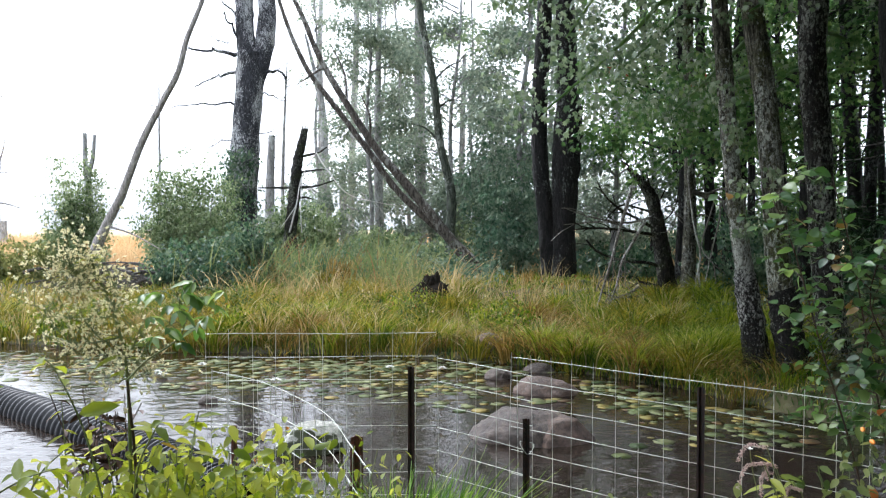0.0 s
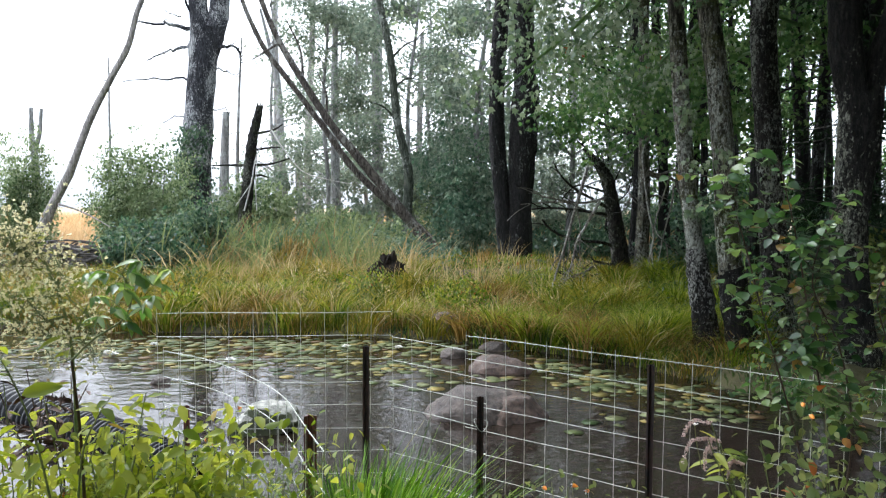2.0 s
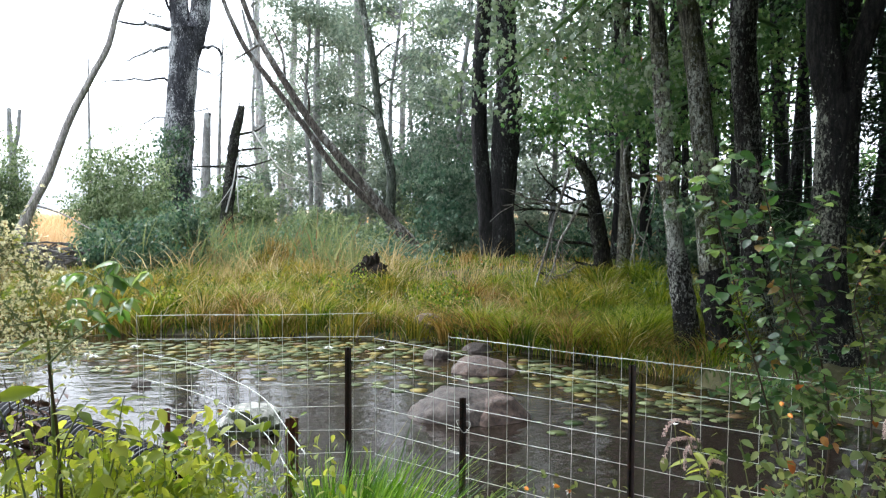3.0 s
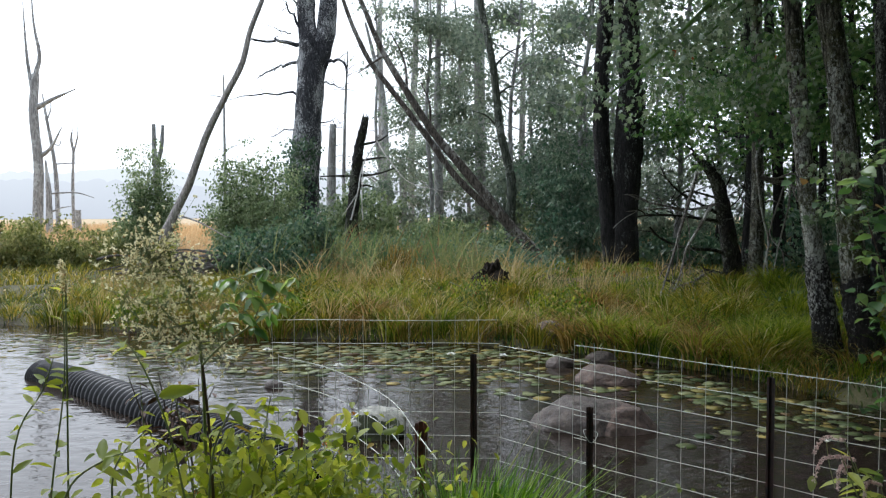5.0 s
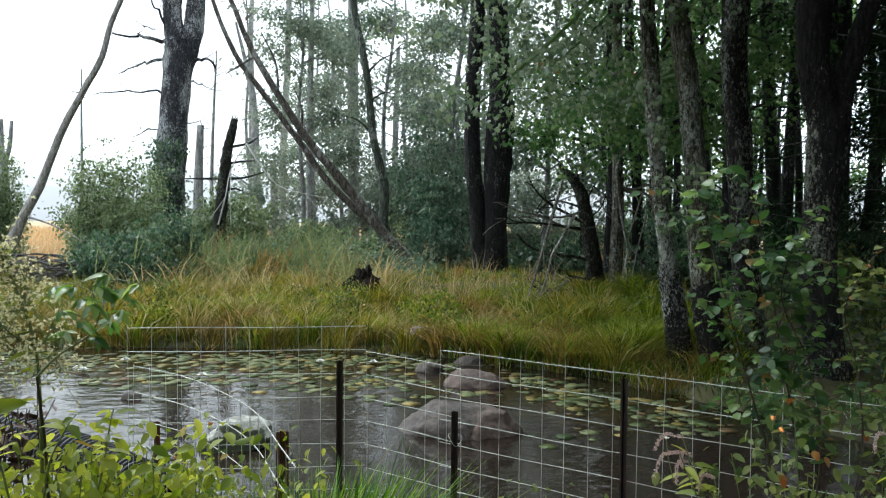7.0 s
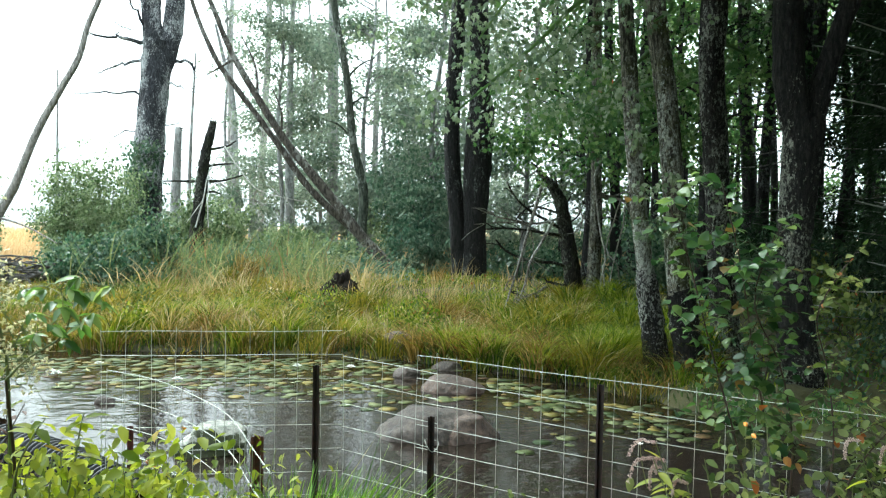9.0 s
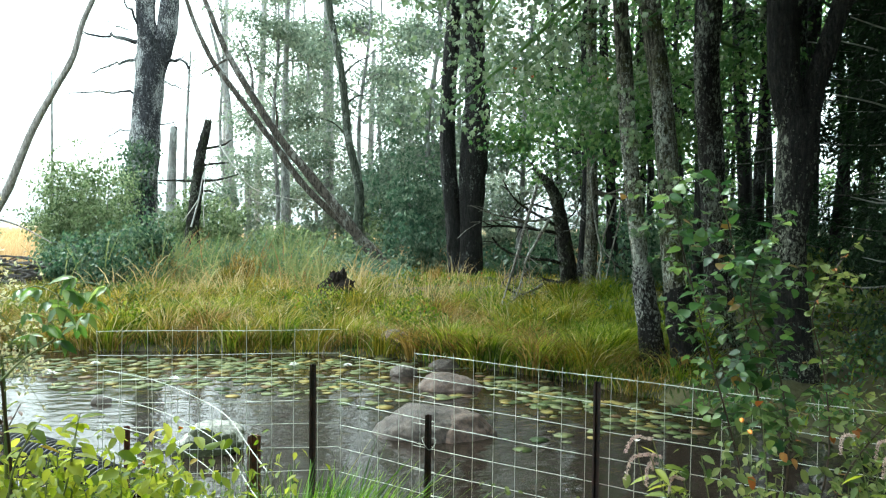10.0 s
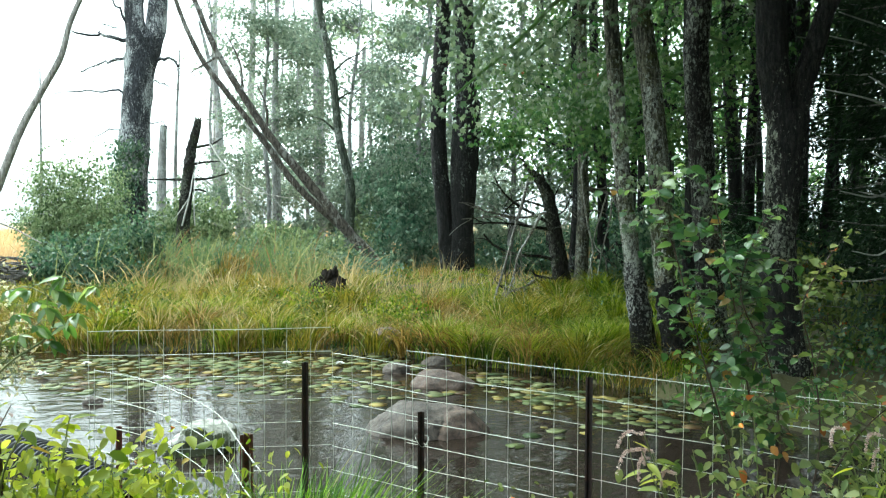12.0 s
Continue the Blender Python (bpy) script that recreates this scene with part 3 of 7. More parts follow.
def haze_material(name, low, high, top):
    """Glowing colour with mist painted in: far shore paler upwards until it meets the sky."""
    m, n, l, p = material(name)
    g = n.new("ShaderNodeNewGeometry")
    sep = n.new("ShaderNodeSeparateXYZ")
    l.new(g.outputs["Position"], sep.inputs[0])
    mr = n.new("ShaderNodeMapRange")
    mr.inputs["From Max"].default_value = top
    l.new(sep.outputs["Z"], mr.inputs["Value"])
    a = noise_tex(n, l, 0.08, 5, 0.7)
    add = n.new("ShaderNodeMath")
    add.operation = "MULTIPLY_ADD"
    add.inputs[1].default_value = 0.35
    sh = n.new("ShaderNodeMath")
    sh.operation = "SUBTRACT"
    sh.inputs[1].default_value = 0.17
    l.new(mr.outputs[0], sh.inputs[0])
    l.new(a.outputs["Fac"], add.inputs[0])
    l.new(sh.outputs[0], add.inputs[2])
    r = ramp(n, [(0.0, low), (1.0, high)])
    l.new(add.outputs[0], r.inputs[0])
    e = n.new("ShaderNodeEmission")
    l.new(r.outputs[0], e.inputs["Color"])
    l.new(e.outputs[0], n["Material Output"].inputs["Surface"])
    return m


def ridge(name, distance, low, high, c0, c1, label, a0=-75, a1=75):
    """A far wooded skyline, a glowing strip of uneven height with painted mist."""
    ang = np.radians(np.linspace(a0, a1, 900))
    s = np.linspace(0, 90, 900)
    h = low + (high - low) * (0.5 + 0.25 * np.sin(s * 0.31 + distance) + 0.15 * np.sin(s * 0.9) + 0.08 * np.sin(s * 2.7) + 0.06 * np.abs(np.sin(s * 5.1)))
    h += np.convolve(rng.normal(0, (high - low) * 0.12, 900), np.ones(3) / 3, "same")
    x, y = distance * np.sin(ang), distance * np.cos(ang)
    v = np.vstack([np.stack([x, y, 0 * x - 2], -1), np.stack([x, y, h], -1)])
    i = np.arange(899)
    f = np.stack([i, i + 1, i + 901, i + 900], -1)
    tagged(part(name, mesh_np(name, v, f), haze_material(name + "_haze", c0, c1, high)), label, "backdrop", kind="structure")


ridge("backdrop_1", 240, 9, 13, (0.4, 0.41, 0.43), (0.48, 0.49, 0.5), "wooded shore far across the marsh, mist painted into its glow")
ridge("backdrop_2", 600, 28, 36, (0.49, 0.5, 0.51), (0.54, 0.55, 0.56), "wooded hills fading into rain mist painted as pale glow")

# ---- trees ----
def bole(name, label, mat, points, radii, category="tree", group="", sides=12, count=22, rough=0.035):
    """A trunk as a thing of its own, with room for limbs and crown."""
    t = thing(name, label, category, group)
    tube_part("trunk", points, radii, mat, t, count, sides, rough)
    return t


def limb(tree, points, r0, r1=None, mat=None, name="limb", rough=0.03):
    return tube_part(name, points, [r0, r1 or r0 * 0.25], mat or tree.children[0].data.materials[0], tree, 10, 6, rough)


def crown(tree, blobs, clumps, per, spread, size, mat, shape=LEAF_FAR, name="crown", flat=0.45, droop=0.25, twigs=0, shell=0.1, lumps=0):
    c, _ = blob_points(lumpy(blobs, lumps) if lumps else blobs, clumps, shell)
    p, s, a = clump_leaves(c, per, spread, size, flat)
    ob = part(name, leaves_mesh(name, p, s, a, shape, droop), mat, tree)
    if twigs:
        specs = []
        b = np.asarray(blobs, float)
        for q in c[rng.choice(len(c), min(twigs, len(c)), replace=False)]:
            k = b[np.argmin(((b[:, :3] - q) ** 2).sum(1)), :3]
            m = (q + k) / 2 + rng.normal(0, 0.08, 3) + [0, 0, 0.08]
            specs.append(([k, m, q], [0.018, 0.006], 5, 4, 0))
        part("twigs", tubes_mesh("twigs", specs), TWIG, tree)
    return ob


# big dead tree with a forked top
t = bole("dead_tree", "tall dead tree with flaking grey bark and a forked top", BARK_DEAD,
         [(-6.995, 27.000, 0.017), (-6.810, 27.000, 1.912), (-6.600, 27.000, 4.740), (-6.414, 27.000, 6.989), (-6.353, 27.000, 7.642)], [0.62, 0.52, 0.47, 0.45, 0.47], rough=0.05)
tube_part("stem", [(-6.414, 27.000, 6.989), (-6.574, 27.000, 8.295), (-6.603, 27.000, 9.412), (-6.586, 27.000, 11.638)], [0.38, 0.31, 0.31, 0.27], BARK_DEAD, t, 14, 10, 0.05)
tube_part("stem", [(-6.284, 27.000, 6.802), (-5.976, 27.000, 7.736), (-5.837, 27.000, 8.854), (-5.886, 27.000, 9.970), (-5.800, 27.000, 11.638)], [0.36, 0.33, 0.3, 0.29, 0.22], BARK_DEAD, t, 14, 10, 0.05)
for pts, r in (([(-6.748, 27.000, 7.642), (-7.387, 26.600, 7.650), (-8.256, 26.300, 7.640)], 0.1), ([(-6.808, 27.000, 7.063), (-7.274, 26.500, 6.822), (-7.889, 26.200, 6.404)], 0.08),
               ([(-6.056, 27.000, 7.138), (-5.582, 26.800, 6.988), (-5.115, 26.600, 6.785)], 0.09), ([(-6.855, 27.000, 5.865), (-7.744, 26.500, 5.848), (-8.790, 26.200, 5.786)], 0.055),
               ([(-6.193, 27.000, 6.278), (-5.696, 26.700, 6.192), (-5.211, 26.500, 6.087)], 0.05), ([(-6.744, 27.000, 8.146), (-6.983, 26.500, 8.544), (-7.030, 26.000, 8.778)], 0.06),
               ([(-6.795, 27.000, 8.854), (-7.071, 26.500, 9.092), (-7.114, 26.000, 9.494)], 0.05), ([(-6.864, 27.000, 4.740), (-7.292, 26.500, 4.651), (-7.592, 26.000, 4.455)], 0.04),
               ([(-6.296, 27.000, 5.021), (-5.761, 26.700, 4.931), (-5.441, 26.500, 4.780)], 0.035), ([(-7.015, 26.600, 7.907), (-7.356, 26.500, 8.031), (-7.668, 26.000, 8.060)], 0.03)):
    c = spline(pts, 8)
    c[1:] += rng.normal(0, 0.06, (7, 3)) * [1, 1, 1.2]
    b = limb(t, [tuple(q) for q in c], r * 0.8, r * 0.28, name="dead_branch")
    for k in range(4):
        q = c[rng.integers(3, 8)]
        e = q + rng.normal(0, 0.22, 3) + [(q[0] - c[0][0]) * 0.12, 0, 0.05]
        limb(t, [tuple(q), tuple((q + e) / 2 + [0, 0, 0.03]), tuple(e)], r * 0.2, 0.008, None, "dead_twig", 0).parent = b
crown(t, [(*(-6.881, 26.600, 1.354), 0.9, 0.8, 1.1), (*(-6.774, 26.600, 3.215), 0.75, 0.7, 1.2), (*(-6.648, 26.500, 4.134), 0.6, 0.6, 0.5)], 420, 8, 0.13, 0.11, LEAF_DARK_MAT, name="ivy")

# leaning bare pole
t = bole("leaning_dead_tree", "bare pale dead tree leaning over a bush", BARK_PALE,
         [(-8.683, 20.000, 1.221), (-8.365, 20.000, 1.922), (-7.964, 20.000, 2.691), (-7.488, 20.000, 3.905), (-7.003, 20.000, 4.850), (-6.548, 20.000, 5.682), (-6.317, 20.000, 6.512), (-5.919, 20.000, 7.478), (-5.717, 20.000, 8.303)],
         [0.15, 0.115, 0.1, 0.09, 0.078, 0.075, 0.066, 0.055, 0.04], sides=9, count=34)
limb(t, [(-8.323, 20.000, 1.922), (-7.618, 19.800, 1.714), (-6.872, 19.600, 1.346)], 0.03, 0.012, name="dead_branch")
limb(t, [(-6.548, 20.000, 5.682), (-6.634, 20.000, 5.516), (-6.657, 19.900, 5.360)], 0.03, 0.012, name="dead_branch")

# forked stub in a bush
t = bole("dead_stub", "grey dead stub forked at its top", BARK_FAR, [(-10.535, 24.000, 1.244), (-10.544, 24.000, 3.091), (-10.619, 24.000, 3.761), (-10.624, 24.000, 4.663)], [0.16, 0.12, 0.08, 0.06], sides=8)
limb(t, [(-10.540, 24.000, 3.426), (-10.399, 24.000, 3.928), (-10.339, 24.000, 4.630)], 0.08, 0.05, name="stem")

# dark broken snag
t = bole("broken_snag", "dark broken snag with dead side branches", BARK_SNAG, [(-4.263, 22.000, 0.375), (-4.163, 22.000, 1.611), (-4.065, 22.000, 2.689), (-3.936, 22.000, 3.763), (-3.747, 22.000, 4.560)], [0.21, 0.17, 0.15, 0.13, 0.09], sides=13, count=40, rough=0.11)
for dx, dz, r in ((-0.07, 0.12, 0.05), (0.05, 0.07, 0.055), (0.0, 0.1, 0.05)):
    limb(t, [(-3.80 + dx * 0.5, 22.0, 4.35), (-3.76 + dx, 22.0, 4.52), (-3.73 + dx, 22.0, 4.56 + dz)], r, 0.006, None, "splinter", 0.1)
for pts in ([(-3.917, 22.000, 3.796), (-3.362, 21.700, 3.882), (-3.088, 21.500, 4.013)], [(-3.993, 22.000, 3.350), (-3.525, 21.800, 3.416), (-3.163, 21.600, 3.422)],
            [(-4.067, 22.000, 2.962), (-4.601, 21.800, 2.947), (-4.953, 21.600, 2.933)], [(-3.995, 22.000, 2.963), (-3.455, 21.800, 2.989), (-2.921, 21.600, 3.131)],
            [(-4.070, 22.000, 2.635), (-3.745, 21.800, 2.690), (-3.482, 21.600, 2.627)]):
    limb(t, pts, 0.045, 0.015, name="dead_branch")

# stubs and poles in the swamp behind, mist paled into their grey bark
for pts, r, lab in (([(-6.883, 32.000, 1.905), (-6.849, 32.000, 3.695), (-6.770, 32.000, 5.479)], [0.2, 0.17, 0.14], "weathered grey stub of a dead tree, paled for mist"),
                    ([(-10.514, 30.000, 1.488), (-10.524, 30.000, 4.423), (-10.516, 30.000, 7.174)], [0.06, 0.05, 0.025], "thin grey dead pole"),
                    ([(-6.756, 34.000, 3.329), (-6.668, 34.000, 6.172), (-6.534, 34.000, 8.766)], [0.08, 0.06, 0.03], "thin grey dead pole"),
                    ([(-5.147, 36.000, 1.395), (-5.213, 36.000, 3.662), (-5.374, 36.000, 7.171), (-5.742, 36.000, 8.917), (-6.110, 36.000, 10.410)], [0.22, 0.19, 0.15, 0.09, 0.05], "dead trunk standing in the swamp, paled for mist"),
                    ([(-4.714, 38.000, 1.364), (-4.706, 38.000, 3.491), (-4.782, 38.000, 4.552)], [0.2, 0.18, 0.15], "dead trunk standing in the swamp, paled for mist"),
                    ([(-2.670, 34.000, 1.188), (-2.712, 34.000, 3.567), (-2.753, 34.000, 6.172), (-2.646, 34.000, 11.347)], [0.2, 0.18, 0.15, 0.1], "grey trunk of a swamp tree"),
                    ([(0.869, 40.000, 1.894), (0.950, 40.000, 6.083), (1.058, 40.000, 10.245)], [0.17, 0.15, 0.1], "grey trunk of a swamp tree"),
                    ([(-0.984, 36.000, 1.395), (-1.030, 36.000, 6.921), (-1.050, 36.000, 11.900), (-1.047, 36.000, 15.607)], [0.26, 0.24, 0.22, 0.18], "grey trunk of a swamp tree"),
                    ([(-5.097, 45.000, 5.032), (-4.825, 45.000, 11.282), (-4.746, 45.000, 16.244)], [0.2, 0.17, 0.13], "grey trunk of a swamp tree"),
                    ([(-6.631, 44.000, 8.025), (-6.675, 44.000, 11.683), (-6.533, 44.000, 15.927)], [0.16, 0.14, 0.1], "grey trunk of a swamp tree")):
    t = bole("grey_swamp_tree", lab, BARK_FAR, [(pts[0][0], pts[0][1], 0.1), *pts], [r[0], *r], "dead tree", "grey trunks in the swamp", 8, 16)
    for k in range(4):
        c = spline(pts, 20)[rng.integers(6, 19)]
        e = c + [rng.choice([-1, 1]) * rng.uniform(0.3, 0.8), rng.normal(0, 0.3), rng.uniform(-0.1, 0.35)]
        limb(t, [tuple(c), tuple((c + e) / 2 + [0, 0, 0.05]), tuple(e)], 0.022, 0.008, None, "dead_branch")

# leaning live tree with two stems
t = bole("leaning_tree", "brown tree leaning far over, two stems", BARK_LEAN,
         [(0.975, 23.000, 0.348), (0.855, 23.000, 0.798), (0.291, 23.000, 1.446), (-0.349, 23.000, 2.251), (-1.144, 23.000, 3.210), (-1.933, 23.000, 4.163), (-2.715, 23.000, 5.345), (-3.488, 23.000, 6.674), (-3.945, 23.000, 7.762), (-4.401, 23.000, 8.687)],
         [0.22, 0.2, 0.17, 0.14, 0.12, 0.11, 0.095, 0.08, 0.07, 0.06], sides=10, count=36, rough=0.06)
tube_part("stem", [(0.164, 23.150, 1.572), (-0.513, 23.150, 2.156), (-1.314, 23.150, 2.929), (-2.107, 23.150, 4.017), (-2.816, 23.150, 4.970), (-3.364, 23.150, 5.681), (-3.831, 23.150, 6.309), (-4.216, 23.150, 7.092), (-4.489, 23.150, 7.795), (-4.745, 23.150, 8.572)], [0.12, 0.1, 0.09, 0.085, 0.08, 0.075, 0.07, 0.06, 0.055, 0.05], BARK_LEAN, t, 34, 8, 0.05)
for a, b in (((-2.720, 23.000, 5.212), (-3.169, 23.000, 7.029)), ((-2.146, 23.400, 4.136), (-2.355, 23.200, 5.690)), ((-3.400, 23.000, 6.404), (-4.158, 23.000, 5.920))):
    m = tuple((np.array(a) + b) / 2 + [0.15, 0, 0.1])
    limb(t, [a, m, b], 0.045, 0.015)

# curved dark green tree
t = bole("curved_tree", "slender dark tree with a curved trunk", BARK_MOSS,
         [(0.230, 26.000, 0.451), (0.230, 26.000, 1.720), (0.265, 26.000, 2.984), (-0.093, 26.000, 4.596), (-0.306, 26.000, 6.556), (-0.659, 26.000, 8.318), (-0.886, 26.000, 9.895)], [0.2, 0.17, 0.15, 0.13, 0.12, 0.11, 0.09], sides=9)
for pts in ([(-0.093, 26.000, 4.596), (-0.533, 25.800, 5.012), (-1.000, 25.600, 5.154)], [(-0.306, 26.000, 6.556), (0.173, 25.800, 6.975), (0.612, 25.600, 7.124)], [(-0.200, 26.000, 5.667), (0.230, 26.200, 5.976), (0.629, 26.300, 5.946)]):
    limb(t, pts, 0.04, 0.012)

# two big dark trunks on the point
BIG = []
for pts, r in (([(2.997, 22.000, 0.220), (2.836, 22.000, 1.919), (2.661, 22.000, 3.457), (2.623, 22.000, 5.293), (2.782, 22.000, 8.030), (2.833, 22.000, 10.446)], [0.3, 0.24, 0.22, 0.22, 0.2, 0.17]),
               ([(3.276, 21.800, 0.236), (3.268, 21.800, 1.919), (3.322, 21.800, 3.595), (3.379, 21.800, 4.506), (3.340, 21.800, 6.169), (3.271, 21.800, 7.975), (3.321, 21.800, 10.369)], [0.36, 0.3, 0.38, 0.4, 0.27, 0.25, 0.2])):
    BIG.append(bole("swamp_tree", "big tree with wet nearly black bark", BARK_DARK, pts, r, "tree", "two dark trunks on the point", 14, 26, 0.05))

# crooked dead tree and its neighbour
t = bole("crooked_dead_tree", "crooked dead tree with a broken bent top", BARK_SNAG,
         [(4.351, 15.000, -0.066), (4.233, 15.000, 0.533), (4.090, 15.000, 1.400), (3.955, 15.000, 2.150), (3.850, 14.950, 2.480), (3.650, 14.900, 2.760), (3.400, 14.850, 2.990)], [0.23, 0.175, 0.15, 0.13, 0.11, 0.08, 0.03], sides=14, count=44, rough=0.09)
CROOK = t
for a, b, r in (((3.85, 14.95, 2.45), (3.70, 14.9, 3.02), 0.035), ((3.62, 14.9, 2.76), (3.36, 14.8, 2.78), 0.028), ((3.75, 14.9, 2.66), (3.52, 14.85, 3.1), 0.022), ((3.93, 15.0, 2.2), (4.12, 14.95, 2.62), 0.026), ((3.52, 14.85, 2.88), (3.2, 14.8, 3.16), 0.03)):
    limb(CROOK, [a, tuple((np.array(a) + b) / 2 + [0.02, 0, 0.03]), b], r, 0.006, None, "splinter", 0.12)
t = bole("mossy_tree", "slender trunk with grey lichen and moss", BARK_GREY, [(4.733, 15.600, -0.149), (4.725, 15.600, 0.474), (4.780, 15.600, 1.828), (4.767, 15.600, 2.951), (4.718, 15.600, 5.177), (4.687, 15.600, 7.926)], [0.19, 0.14, 0.13, 0.11, 0.1, 0.09], sides=10)
for pts in ([(4.771, 15.600, 2.615), (4.912, 15.400, 2.940), (5.130, 15.200, 3.095)], [(4.760, 15.600, 3.510), (4.447, 15.400, 3.760), (4.109, 15.200, 3.840)], [(4.729, 15.600, 4.289), (4.981, 15.500, 4.612), (5.291, 15.400, 4.714)], [(4.777, 15.600, 2.053), (4.944, 15.400, 2.142), (5.119, 15.300, 2.076)]):
    limb(t, pts, 0.03, 0.01, None, "dead_branch")

# lichen-grey trunks at the water's edge
RIGHT = []
for pts, r, lab, d in (([(3.928, 9.800, -0.139), (3.814, 9.800, 0.441), (3.683, 9.800, 1.305), (3.535, 9.800, 2.373), (3.416, 9.800, 3.640), (3.330, 9.800, 4.684), (3.240, 9.800, 6.063)], [0.17, 0.125, 0.11, 0.1, 0.1, 0.095, 0.08], "grey lichen-spotted tree leaning out over the pond", 9.8),
                       ([(4.270, 9.500, -0.156), (4.113, 9.500, 0.482), (3.960, 9.500, 1.393), (3.870, 9.500, 2.571), (3.754, 9.500, 3.599), (3.596, 9.500, 4.615), (3.493, 9.500, 5.956)], [0.2, 0.15, 0.14, 0.13, 0.13, 0.12, 0.1], "grey lichen-spotted tree standing at the water", 9.5),
                       ([(5.056, 10.200, -0.168), (4.938, 10.200, 0.670), (4.824, 10.200, 1.726), (4.723, 10.200, 2.996), (4.642, 10.200, 4.105), (4.676, 10.200, 4.842), (4.666, 10.200, 6.301)], [0.22, 0.18, 0.17, 0.165, 0.16, 0.155, 0.14], "straight tree with cracked dark bark and lichen", 10.2)):
    RIGHT.append(bole("lichen_tree", lab, BARK_FLAKE if len(RIGHT) == 2 else BARK_GREY, pts, r, "tree", "trees at the water's edge", 14, 30, 0.04))
# lower trunk sleeves in darker bark than the trunk above
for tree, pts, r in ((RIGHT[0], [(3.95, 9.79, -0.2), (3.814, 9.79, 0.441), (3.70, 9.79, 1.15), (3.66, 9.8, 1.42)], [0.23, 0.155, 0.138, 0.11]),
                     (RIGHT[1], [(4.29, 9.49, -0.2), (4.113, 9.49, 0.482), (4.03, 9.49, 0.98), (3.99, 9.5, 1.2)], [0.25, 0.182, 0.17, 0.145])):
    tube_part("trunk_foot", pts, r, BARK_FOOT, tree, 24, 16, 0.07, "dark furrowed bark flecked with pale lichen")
yt = bole("forked_tree", "stout forked tree with wet cracked bark and lichen", BARK_FORK,
          [(5.108, 8.600, 0.017), (5.027, 8.600, 0.603), (4.924, 8.600, 1.571), (4.976, 8.600, 2.339), (5.026, 8.600, 3.167)], [0.27, 0.215, 0.19, 0.2, 0.23], "tree", "", 16, 24, 0.04)
tube_part("stem", [(5.005, 8.600, 2.849), (4.856, 8.600, 3.479), (4.804, 8.600, 4.044), (4.730, 8.600, 5.662)], [0.16, 0.175, 0.17, 0.15], BARK_FORK, yt, 14, 12, 0.04)
tube_part("stem", [(5.070, 8.600, 2.977), (5.147, 8.500, 3.533), (5.261, 8.400, 4.076), (5.433, 8.300, 4.730)], [0.15, 0.125, 0.11, 0.1], BARK_FORK, yt, 14, 10, 0.04)

# dark trunks deeper in the wood
wood = bole("wood_tree", "dark straight trunk deep in the wood", BARK_DARK, [(0, 0, -0.2), (0.05, 0, 2.5), (-0.04, 0.03, 5), (0.05, 0, 9), (0, 0, 14)], [0.16, 0.13, 0.12, 0.11, 0.08], "tree", "dark trunks in the wood", 8, 14)
for k in range(3):
    z, a, r = rng.uniform(2.2, 6), rng.uniform(0, 6.28), rng.uniform(0.5, 1.2)
    limb(wood, [(0, 0, z), (r * 0.5 * math.cos(a), r * 0.5 * math.sin(a), z + 0.1), (r * math.cos(a), r * math.sin(a), z + rng.uniform(-0.2, 0.4))], 0.03, 0.008, None, "dead_branch")
wood.matrix_world = pose(7.6, 17, 0.35)
wr = np.random.default_rng(12)
for k in range(34):
    a, d = radians(wr.uniform(13.5, 62)), wr.uniform(16, 36)
    if a < radians(27):
        d = max(d, 22 + 4 * wr.uniform())
    x, y = d * math.sin(a), d * math.cos(a)
    s = wr.uniform(0.6, 1.3)
    m = pose(x, y, 0.35, wr.uniform(-4, 4), wr.uniform(-4, 4), wr.uniform(0, 360)) @ Matrix.Diagonal((s, s, 1, 1))
    o = copy_thing(wood, m)
    o.matrix_basis = m

